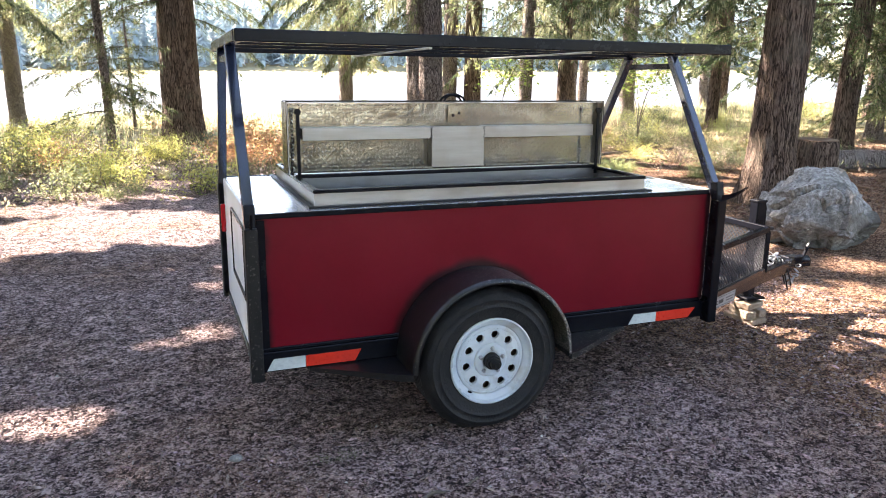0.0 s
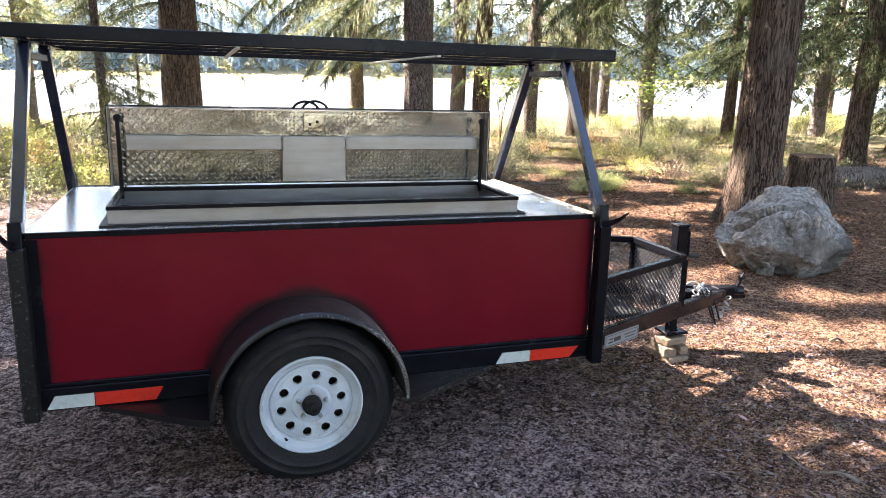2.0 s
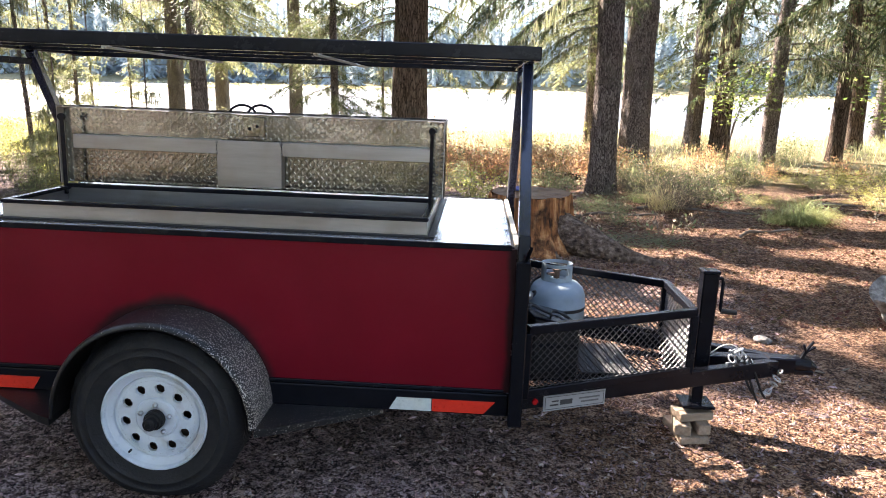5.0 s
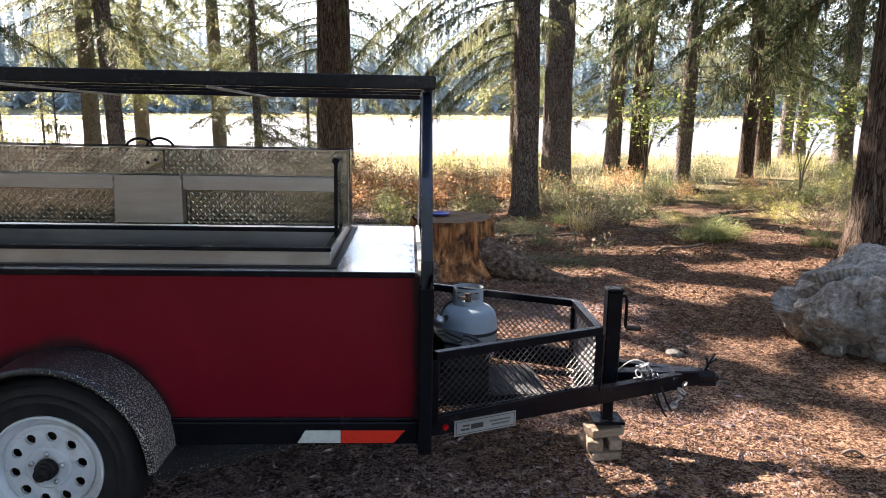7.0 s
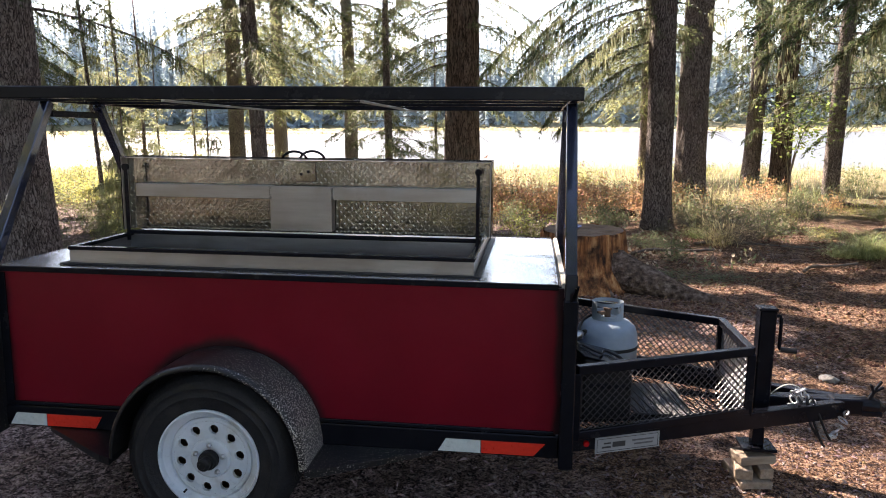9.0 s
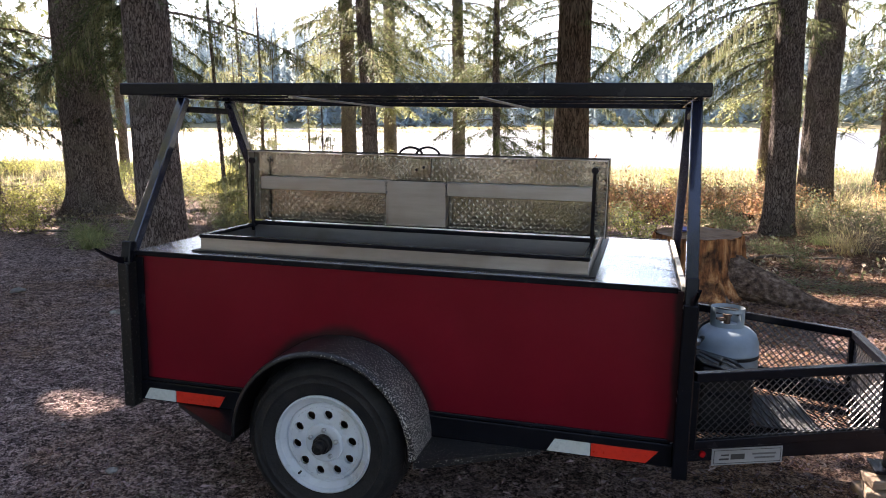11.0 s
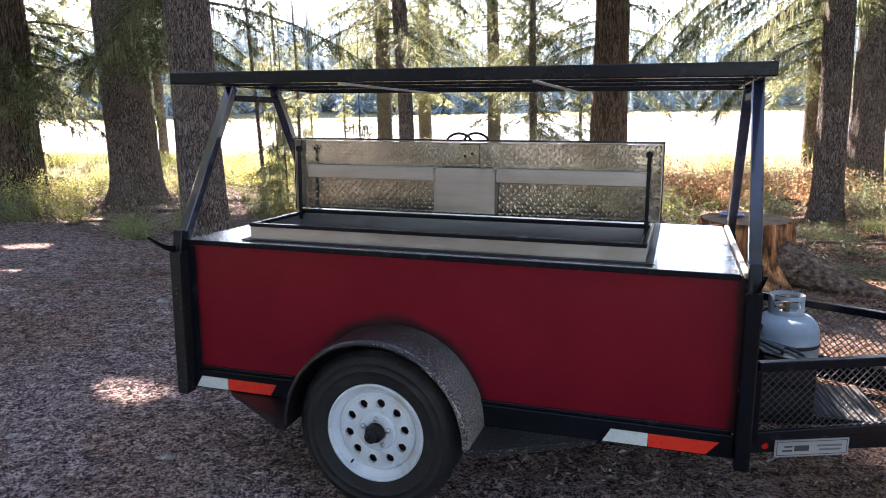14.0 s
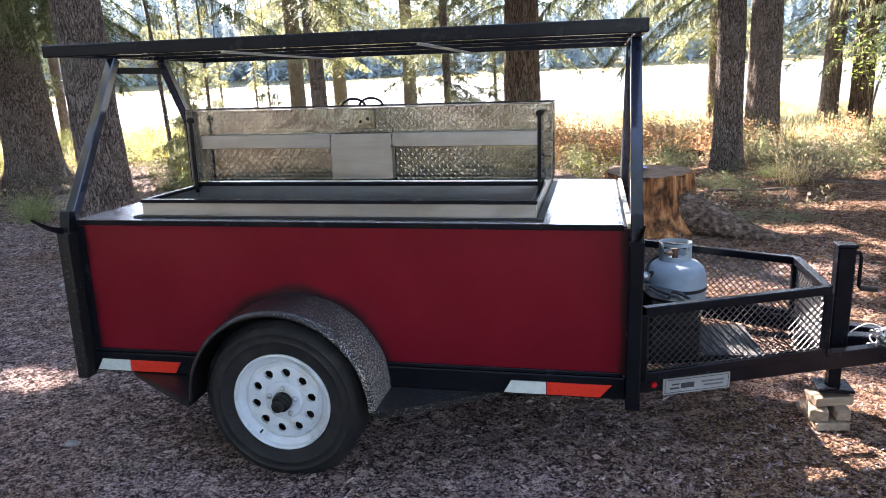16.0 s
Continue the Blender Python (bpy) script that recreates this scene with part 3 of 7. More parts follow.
# ---- the trailer ----
BASE = Vector((1.29, 3.785, 0.0))
LIE = pose(0, 3, 0, -1.6) @ pose(0, -3, 0)  # how the trailer lies on the sloping bank
TIP = pose(1.29, 0, 0.7, 0, 0.82) @ pose(-1.29, 0, -0.7)  # nose a little low
REAR, FRONT, NEAR, FAR, MID = 0.285, 2.622, 3.145, 4.425, 3.785
DECK_Z, FLOOR_Z = 1.03, 0.43

trailer = thing("utility_trailer", LIE @ TIP @ Matrix.Translation(BASE),
                "red-sided barbecue trailer with black steel frame and roof rack, lids open", "trailer")


def tpart(name, bm, mat, parent=None, label="", smooth=False):
    return part(name, bm, mat, parent or trailer, label, smooth, BASE)


def mirrored(bm):
    """Mirrors a bmesh across the trailer's long middle."""
    for v in bm.verts:
        v.co.y = 2 * MID - v.co.y
    bmesh.ops.reverse_faces(bm, faces=bm.faces)
    return bm


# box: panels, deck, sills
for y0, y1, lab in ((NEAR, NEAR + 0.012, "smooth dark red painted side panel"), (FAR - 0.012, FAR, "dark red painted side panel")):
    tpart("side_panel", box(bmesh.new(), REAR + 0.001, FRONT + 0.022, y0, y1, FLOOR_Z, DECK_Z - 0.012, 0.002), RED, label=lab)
tpart("rear_panel", box(bmesh.new(), REAR - 0.02, REAR, NEAR + 0.01, FAR - 0.01, 0.36, DECK_Z - 0.005, 0.003), WHITE, label="white painted rear panel")
tpart("front_panel", box(bmesh.new(), FRONT, FRONT + 0.012, NEAR + 0.01, FAR - 0.01, 0.36, DECK_Z - 0.005, 0.002), BLACK_ROUGH)
tpart("floor_pan", box(bmesh.new(), REAR + 0.01, FRONT - 0.01, NEAR + 0.02, FAR - 0.02, 0.40, 0.425, 0.002), BLACK_ROUGH)
for x0, x1, y0, y1 in ((REAR - 0.01, 0.57, NEAR - 0.004, FAR + 0.004), (2.275, FRONT, NEAR - 0.004, FAR + 0.004), (0.57, 2.275, NEAR - 0.004, 3.25), (0.57, 2.275, 4.32, FAR + 0.004)):
    tpart("deck_sheet", box(bmesh.new(), x0, x1, y0, y1, DECK_Z - 0.005, DECK_Z, 0), DECK, label="polished aluminium deck sheet")
for y in (NEAR - 0.006, FAR + 0.006):
    tpart("edge_trim", box(bmesh.new(), REAR, FRONT, y - 0.006, y + 0.006, DECK_Z - 0.018, DECK_Z + 0.004, 0.002), BLACK)
    tpart("sill_moulding", box(bmesh.new(), REAR + 0.01, FRONT, y - 0.005, y + 0.008, FLOOR_Z - 0.002, FLOOR_Z + 0.014, 0.003), BLACK)
    tpart("sill", box(bmesh.new(), REAR - 0.01, FRONT + 0.02, y + (0.012 if y < MID else -0.012) - 0.02, y + (0.012 if y < MID else -0.012) + 0.02, 0.335, FLOOR_Z - 0.004, 0.004), BLACK)
strip = bmesh.new()
box(strip, FRONT + 0.013, FRONT + 0.032, NEAR + 0.014, FAR - 0.014, DECK_Z - 0.05, DECK_Z + 0.006, 0.002)
tpart("edge_strip", strip, PLY, label="pale raw edge strip")
screw = bmesh.new()
lathe(screw, [(0.0, 0.004), (0.004, 0.003), (0.0065, 0.0)], (0, 0, 0), seg=8)
screw_me = bpy.data.meshes.new("screw")
screw.to_mesh(screw_me)
screw.free()
screw_me.materials.append(STEEL)
spots = [(FRONT - 0.014, NEAR + 0.06 + k * 0.145) for k in range(9)] + [(2.315, NEAR + 0.14 + k * 0.115) for k in range(10)] + [(0.53, NEAR + 0.14 + k * 0.115) for k in range(10)]
for x, y in spots:
    o = new("screw", screw_me)
    o.parent, o.location = trailer, Vector((x, y, DECK_Z + 0.0005)) - BASE

# raised rim round the pit, and the pit
RX0, RX1, RY0, RY1, RIM_Z = 0.555, 2.288, 3.242, 4.328, 1.102
for x0, x1, y0, y1 in ((RX0, RX1, RY0, RY0 + 0.004), (RX0, RX1, RY1 - 0.004, RY1), (RX0, RX0 + 0.004, RY0 + 0.004, RY1 - 0.004), (RX1 - 0.004, RX1, RY0 + 0.004, RY1 - 0.004)):
    tpart("pit_rim", box(bmesh.new(), x0, x1, y0, y1, 0.62, RIM_Z, 0), ALU, label="dull aluminium rim")
for x0, x1, y0, y1 in ((RX0 - 0.004, RX1 + 0.004, RY0 - 0.005, RY0 + 0.024), (RX0 - 0.004, RX1 + 0.004, RY1 - 0.024, RY1 + 0.005),
                       (RX0 - 0.004, RX0 + 0.024, RY0 + 0.024, RY1 - 0.024), (RX1 - 0.024, RX1 + 0.004, RY0 + 0.024, RY1 - 0.024)):
    tpart("rim_cap", box(bmesh.new(), x0, x1, y0, y1, RIM_Z - 0.010, RIM_Z + 0.006, 0.002), BLACK, label="black angle-iron cap")
for x0, x1, y0, y1 in ((RX0 - 0.03, RX1 + 0.03, RY0 - 0.03, RY0 - 0.002), (RX0 - 0.03, RX1 + 0.03, RY1 + 0.002, RY1 + 0.03), (RX0 - 0.03, RX0 - 0.002, RY0 - 0.002, RY1 + 0.002), (RX1 + 0.002, RX1 + 0.03, RY0 - 0.002, RY1 + 0.002)):
    tpart("rim_flange", box(bmesh.new(), x0, x1, y0, y1, DECK_Z + 0.001, DECK_Z + 0.008, 0.001), BLACK_ROUGH)
tpart("pit_tray", box(bmesh.new(), RX0 + 0.006, RX1 - 0.006, RY0 + 0.006, RY1 - 0.006, 0.62, 0.64, 0), RUST)
tpart("spine", box(bmesh.new(), RX0 + 0.005, RX1 - 0.005, MID - 0.075, MID + 0.075, 0.98, RIM_Z + 0.004, 0.003), ALU, label="grey metal ledge between the lids")
tpart("spine_cap", box(bmesh.new(), RX0 + 0.005, RX1 - 0.005, MID - 0.085, MID - 0.06, RIM_Z - 0.002, RIM_Z + 0.016, 0.002), BLACK)
for k in range(9):
    x = RX0 + 0.12 + k * 0.187
    tpart("grate_bar", bar(bmesh.new(), (x, RY0 + 0.01, 1.0), (x, MID - 0.08, 1.0), 0.012, 0.012, bevel=0), RUST)

# the two lids stand open back to back on the spine
LX0, LX1, LZ0, LZ1 = 0.527, 2.324, 1.118, 1.468


def diamond_plate(x0, x1, z0, z1, y):
    """A tread plate: a thin sheet with raised lozenges set crosswise."""
    bm = bmesh.new()
    box(bm, x0, x1, y, y + 0.003, z0, z1, 0)
    nx, nz = int((x1 - x0) / 0.0185), int((z1 - z0) / 0.0185)
    for i in range(nx):
        for j in range(nz):
            cx, cz = x0 + (i + 0.5) * (x1 - x0) / nx, z0 + (j + 0.5) * (z1 - z0) / nz
            s = 1 if (i + j) % 2 else -1
            ax, az = Vector((0.7071, 0, 0.7071 * s)), Vector((-0.7071 * s, 0, 0.7071))
            c = Vector((cx, y, cz))
            ring = [bm.verts.new(c + ax * a + az * b) for a, b in ((-0.0117, 0), (0, -0.0040), (0.0117, 0), (0, 0.0040))]
            top = [bm.verts.new(c + ax * a + Vector((0, -0.0012, 0))) for a in (-0.005, 0.005)]
            bm.faces.new((ring[0], ring[1], top[1], top[0])), bm.faces.new((ring[1], ring[2], top[1]))
            bm.faces.new((ring[2], ring[3], top[0], top[1])), bm.faces.new((ring[3], ring[0], top[0]))
    return bm


def lid(flip):
    f = mirrored if flip else (lambda b: b)
    root = new("lid")
    root.parent = trailer
    root["label"] = "open lid lined with bright diamond plate"
    root.empty_display_size = 0.1
    yp, ys_ = MID - 0.012, MID - 0.066  # sheet and the free edge of the skirt
    tpart("lining", f(diamond_plate(LX0 + 0.004, LX1 - 0.004, LZ0, LZ1 - 0.004, yp)), ALU_BRIGHT, root)
    tpart("skirt", f(box(bmesh.new(), LX0, LX0 + 0.004, ys_, yp, LZ0, LZ1, 0)), ALU, root)
    tpart("skirt", f(box(bmesh.new(), LX1 - 0.004, LX1, ys_, yp, LZ0, LZ1, 0)), ALU, root)
    tpart("skirt", f(box(bmesh.new(), LX0, LX1, ys_, yp, LZ1, LZ1 + 0.004, 0)), ALU, root)
    tpart("skirt_edge", f(box(bmesh.new(), LX0 - 0.003, LX1 + 0.003, ys_ - 0.002, ys_ + 0.010, LZ1 + 0.0045, LZ1 + 0.008, 0)), BLACK, root)
    for x in (LX0 - 0.004, LX1 + 0.001):
        tpart("skirt_edge", f(box(bmesh.new(), x, x + 0.003, ys_ - 0.002, yp + 0.01, LZ0, LZ1 + 0.004, 0)), BLACK, root)
    # brace: angle bar with a square plate in the middle
    for x0, x1 in ((0.60, 1.274), (1.580, 2.262)):
        b = box(bmesh.new(), x0, x1, ys_ - 0.004, ys_ - 0.001, 1.284, 1.346, 0.001)
        box(b, x0, x1, ys_ - 0.001, yp - 0.004, 1.342, 1.346, 0)
        tpart("brace", f(b), ALU, root, "plain aluminium angle brace")
    b = box(bmesh.new(), 1.277, 1.577, ys_ - 0.008, ys_ - 0.005, 1.136, 1.346, 0.001)
    for x in (1.277, 1.574):
        box(b, x, x + 0.003, ys_ - 0.005, yp - 0.004, 1.136, 1.346, 0)
    box(b, 1.277, 1.577, ys_ - 0.012, ys_ - 0.008, 1.134, 1.140, 0)
    tpart("centre_plate", f(b), ALU, root, "brushed aluminium cover plate")
    for x, z in ((1.277, 1.335), (1.577, 1.335), (1.277, 1.29), (1.577, 1.29)):
        w = bmesh.new()
        bmesh.ops.create_icosphere(w, subdivisions=1, radius=0.009, matrix=pose(x, ys_ - 0.008, z))
        tpart("weld", f(w), ALU, root)
    tpart("latch_plate", f(box(bmesh.new(), 1.385, 1.485, yp - 0.010, yp - 0.006, 1.365, 1.455, 0.002)), ALU_BRIGHT, root)
    for x, z in ((1.415, 1.40), (1.45, 1.412)):
        tpart("latch_bolt", f(lathe(bmesh.new(), [(0.0, -0.006), (0.006, -0.005), (0.008, 0)], (x, yp - 0.010, z), "y", 8)), BLACK, root)
    hx = 1.392 if not flip else 1.45
    pts = [(hx - 0.062 + 0.124 * k / 10, ys_ + 0.02, LZ1 + 0.004 + 0.036 * math.sin(math.pi * k / 10) ** 0.6) for k in range(11)]
    tpart("handle", f(tube(bmesh.new(), pts, 0.006, 8)), BLACK, root, "black loop handle", smooth=True)


lid(False)
lid(True)
for x in (0.572, 2.268):
    for y in (MID - 0.105, MID + 0.105):
        a = bmesh.new()
        box(a, x - 0.008, x + 0.008, y - 0.006, y + 0.006, RIM_Z - 0.03, 1.425, 0.002)
        lathe(a, [(0.016, -0.008), (0.016, 0.008)], (x, y, 1.425), "y", 14)
        tpart("lid_stay", a, BLACK, label="black steel lid stay")

# corner posts and the roof rack
ROOF_Z = 1.771
for x, sgn in ((0.262, -1), (2.668, 1)):
    for side in (0, 1):
        f = mirrored if side else (lambda b: b)
        p = box(bmesh.new(), x - 0.027, x + 0.027, 3.075, 3.142, 0.315, 0.985, 0.005)
        tpart("corner_post", f(p), BLACK_WORN if sgn < 0 else BLACK, label="black square steel corner post")
        # added black filler that stops light showing between post and panel
        e = box(bmesh.new(), x - 0.02, x + (0.062 if sgn < 0 else 0.02), 3.1365, 3.1445, 0.34, 1.005, 0.001)
        tpart("corner_angle", f(e), BLACK)
        u = bar(bmesh.new(), (x, 3.108, 0.93), (x, 3.135, 1.075), 0.046, 0.05, (0, 1, 0), 0.004)
        tpart("post_socket", f(u), BLACK)
        u = bar(bmesh.new(), (x, 3.125, 1.00), (x, 3.585, ROOF_Z - 0.044), 0.045, 0.045, (0, 1, 0), 0.004)
        tpart("upper_post", f(u), BLACK_POST, label="leaning black steel tube")
        # pointed tie-down horn at the joint
        h = bmesh.new()
        prev = None
        for k in range(7):
            t = k / 6
            c = Vector((x + sgn * 0.012 * t, 3.085 - 0.15 * t, 0.995 + 0.035 * t + 0.04 * t * t))
            w = 0.013 * (1 - t) + 0.003
            ring = [h.verts.new(c + Vector((dx, 0, dz))) for dx, dz in ((-0.006, -w), (0.006, -w), (0.006, w), (-0.006, w))]
            if prev:
                for i in range(4):
                    h.faces.new((prev[i], prev[(i + 1) % 4], ring[(i + 1) % 4], ring[i]))
            else:
                h.faces.new(ring[::-1])
            prev = ring
        h.faces.new(prev)
        bmesh.ops.recalc_face_normals(h, faces=h.faces)
        tpart("tie_horn", f(h), BLACK, label="pointed black tie-down horn")
    tpart("post_tie", bar(bmesh.new(), (x, 3.60, 1.672), (x, 3.97, 1.672), 0.03, 0.03), BLACK)
    tpart("rack_end", box(bmesh.new(), x - 0.022, x + 0.022, 3.195, 4.375, ROOF_Z - 0.046, ROOF_Z - 0.001, 0.003), BLACK)
for y in (3.168, 4.402):
    tpart("rack_rail", box(bmesh.new(), 0.243, 2.690, y - 0.025, y + 0.025, ROOF_Z - 0.05, ROOF_Z, 0.004), BLACK, label="long black roof rail")
for y in (3.60, 3.97):
    tpart("rack_stringer", box(bmesh.new(), 0.285, 2.645, y - 0.016, y + 0.016, ROOF_Z - 0.042, ROOF_Z - 0.006, 0.003), BLACK)
for x in (1.06, 1.86):
    tpart("rack_crossbar", box(bmesh.new(), x - 0.008, x + 0.008, 3.15, 4.42, ROOF_Z - 0.060, ROOF_Z - 0.0515, 0.001), ALU, label="pale flat crossbar under the rack")


# reflectors along the sill
for x0, xm, x1, slant in ((0.305, 0.475, 0.728, 0), (2.165, 2.337, 2.592, 1)):
    for side in (0, 1):
        f = mirrored if side else (lambda b: b)
        y = NEAR - 0.0165
        for a, b_, mat, nm, lab, k in ((x0, xm, REFL_WHITE, "reflector_tape", "silver-white reflective tape", 0), (xm, x1, REFL_RED, "reflector_tape", "bright red reflective tape", 1)):
            r = bmesh.new()
            box(r, a + 0.0015, b_ - 0.0015, y - 0.0025, y + 0.001, 0.343, 0.395, 0)
            for v in r.verts:
                if (k == 0 and abs(v.co.x - a) < 0.01 and v.co.z > 0.37):
                    v.co.x += 0.03
                if (k == 1 and abs(v.co.x - b_) < 0.01 and v.co.z < 0.37):
                    v.co.x -= 0.045 if slant else 0.03
            tpart(nm, f(r), mat, label=lab)

# fenders
FX, FZ, FR = 1.292, 0.337, 0.398
for side in (0, 1):
    f = mirrored if side else (lambda b: b)
    bm = bmesh.new()
    prof = [(FR, NEAR - 0.002), (FR, 2.910), (FR - 0.004, 2.895), (FR - 0.012, 2.888), (FR - 0.022, 2.886), (FR - 0.022, 2.891), (FR - 0.010, 2.899), (FR - 0.006, 2.915), (FR - 0.006, NEAR - 0.002)]
    rings = []
    for k in range(33):
        a = math.pi * (k / 32)
        rings.append([bm.verts.new((FX + r * math.cos(a), y, FZ - 0.005 + r * math.sin(a))) for r, y in prof])
    for r0, r1 in zip(rings, rings[1:]):
        for i in range(len(prof) - 1):
            bm.faces.new((r0[i], r0[i + 1], r1[i + 1], r1[i]))
    bmesh.ops.recalc_face_normals(bm, faces=bm.faces)
    fen = tpart("fender", f(bm), SPECKLE, label="round black steel fender spattered with pale mud", smooth=True)
    inner = bmesh.new()
    vs = [inner.verts.new((FX + (FR - 0.007) * math.cos(math.pi * k / 24), NEAR - 0.0165, FZ - 0.005 + (FR - 0.007) * math.sin(math.pi * k / 24))) for k in range(25)]
    inner.faces.new(vs)
    tpart("inner_panel", f(inner), BLACK_ROUGH, fen)
    for s, x_in, x_tip in ((1, FX + FR, 2.14), (-1, FX - FR, 0.49)):
        bm = bmesh.new()
        top = [(x_in - s * 0.004, 2.891), (x_in + s * 0.05, 2.912), (x_tip, NEAR - 0.02), (x_tip, NEAR), (x_in - s * 0.004, NEAR)]
        hi = [bm.verts.new((x, y, FZ - 0.004 + 0.012 * abs(x - x_in))) for x, y in top]
        lo = [bm.verts.new((x, y, FZ - 0.022 + 0.012 * abs(x - x_in) - (0.012 if y < 3.0 else 0))) for x, y in top]
        bm.faces.new(hi), bm.faces.new(lo[::-1])
        for i in range(5):
            bm.faces.new((hi[i], lo[i], lo[(i + 1) % 5], hi[(i + 1) % 5]))
        bmesh.ops.recalc_face_normals(bm, faces=bm.faces)
        tpart("gusset", f(bm), SPECKLE_THIN, fen, "flat triangular step plate")


# wheels
def wheel(cx, cz, flip):
    f = mirrored if flip else (lambda b: b)
    root = new("wheel")
    root.parent = trailer
    root["label"] = "black trailer tyre on a white steel rim"
    root.empty_display_size = 0.1
    y0 = 2.925
    tyre = bmesh.new()
    R, W = 0.341, 0.204
    prof = [(0.203, 0.016), (0.208, 0.006), (0.222, 0.004), (0.245, -0.004), (0.258, -0.0062), (0.2595, -0.0085), (0.2635, -0.0088), (0.265, -0.0068), (0.278, -0.0078), (0.291, -0.006), (0.2925, -0.0085), (0.2965, -0.0078), (0.298, -0.0045), (0.303, -0.003), (0.314, 0.004), (0.322, 0.012), (0.328, 0.020), (R, 0.03)]
    for k in range(5):
        a = 0.03 + k * 0.027
        prof += [(R, a + 0.018), (R - 0.008, a + 0.0195), (R - 0.008, a + 0.0255), (R, a + 0.027)]
    prof += [(R, W - 0.026), (0.322, W - 0.01), (0.3, W + 0.002), (0.25, W), (0.203, W - 0.014)]
    lathe(tyre, prof, (cx, y0, cz), "y", 72, closed=True)
    for v in tyre.verts:
        r = math.hypot(v.co.x - cx, v.co.z - cz)
        t = math.atan2(v.co.z - cz, v.co.x - cx)
        if r > 0.31 and v.co.y < y0 + 0.03:
            k = 1 + (0.011 if int(round(t / (2 * math.pi) * 72)) % 2 else -0.002)
            v.co.x, v.co.z = cx + (v.co.x - cx) * k, cz + (v.co.z - cz) * k
        if v.co.z < 0.012:
            v.co.z = 0.012 - 0.2 * (0.012 - v.co.z)
    tpart("tyre", f(tyre), RUBBER, root, "worn black rubber tyre", smooth=True)
    rim = bmesh.new()
    lathe(rim, [(0.207, 0.010), (0.206, 0.0), (0.200, -0.002), (0.196, 0.004), (0.192, 0.016), (0.184, 0.022), (0.178, 0.026), (0.172, 0.030), (0.169, 0.036), (0.166, 0.037), (0.163, 0.031), (0.156, 0.028), (0.150, 0.028)], (cx, y0, cz), "y", 60)
    for fc in [fc for fc in rim.faces if len(fc.verts) > 4]:
        rim.faces.remove(fc)
    yf = y0 + 0.028
    for s in range(10):
        a0 = 2 * math.pi * (s + 0.25) / 10
        hc = Vector((cx + 0.122 * math.cos(a0), yf, cz + 0.122 * math.sin(a0)))
        outer, inner, back = [], [], []
        edge = []
        h = math.pi / 10
        for k in range(5):
            edge.append((0.150, a0 - h + 2 * h * k / 4))
        edge.append((0.122, a0 + h))
        for k in range(5):
            edge.append((0.082, a0 + h - 2 * h * k / 4))
        edge.append((0.122, a0 - h))
        er, et = Vector((math.cos(a0), 0, math.sin(a0))), Vector((-math.sin(a0), 0, math.cos(a0)))
        for r, a in edge:
            p = Vector((cx + r * math.cos(a), yf - 0.006 * (1 - abs(r - 0.116) / 0.034), cz + r * math.sin(a)))
            d = p - hc
            d = Vector((d.x, 0, d.z)).normalized()
            q = hc + er * (d.dot(er) * 0.0195) + et * (d.dot(et) * 0.0195)
            outer.append(rim.verts.new(p))
            inner.append(rim.verts.new(q + Vector((0, -0.005, 0))))
            back.append(rim.verts.new(q + Vector((0, 0.010, 0))))
        n = len(edge)
        for k in range(n):
            rim.faces.new((outer[k], outer[(k + 1) % n], inner[(k + 1) % n], inner[k]))
            rim.faces.new((inner[k], inner[(k + 1) % n], back[(k + 1) % n], back[k]))
    bmesh.ops.remove_doubles(rim, verts=rim.verts, dist=0.0004)
    c = bmesh.new()
    lathe(c, [(0.082, 0.028), (0.079, 0.020), (0.074, 0.017), (0.045, 0.017), (0.040, 0.020)], (cx, y0, cz), "y", 40)
    tmp = bpy.data.meshes.new("rim_centre")
    c.to_mesh(tmp)
    c.free()
    rim.from_mesh(tmp)
    bpy.data.meshes.remove(tmp)
    bmesh.ops.recalc_face_normals(rim, faces=rim.faces)
    rm = tpart("rim", f(rim), WHEEL, root, "white enamelled steel rim with ten round holes")
    tpart("brake_drum", f(lathe(bmesh.new(), [(0.0, 0.085), (0.16, 0.085), (0.16, 0.15), (0.0, 0.15)], (cx, y0, cz), "y", 24)), RUST, root)
    for k in range(5):
        a = 2 * math.pi * (k + 0.2) / 5
        tpart("lug_nut", f(lathe(bmesh.new(), [(0.0, 0.0), (0.006, 0.001), (0.0105, 0.006), (0.0105, 0.019)], (cx + 0.058 * math.cos(a), y0, cz + 0.058 * math.sin(a)), "y", 6)), STEEL, root)
    tpart("hub_cap", f(lathe(bmesh.new(), [(0.0, -0.050), (0.012, -0.050), (0.014, -0.047), (0.022, -0.046), (0.025, -0.042), (0.0255, -0.030), (0.0235, -0.028), (0.0235, -0.020), (0.031, -0.018), (0.0325, -0.008), (0.038, -0.005), (0.039, 0.018)], (cx, y0, cz), "y", 22)), BLACK_ROUGH, root, "greasy black hub")
    tpart("valve", f(tube(bmesh.new(), [(cx - 0.108, y0 + 0.03, cz - 0.142), (cx - 0.104, y0 + 0.004, cz - 0.138)], 0.005, 6)), BLACK, root)


wheel(1.289, 0.332, False)
wheel(1.289, 0.332, True)
tpart("axle", tube(bmesh.new(), [(1.289, 3.1, 0.335), (1.289, 4.47, 0.335)], 0.03, 10), RUST)

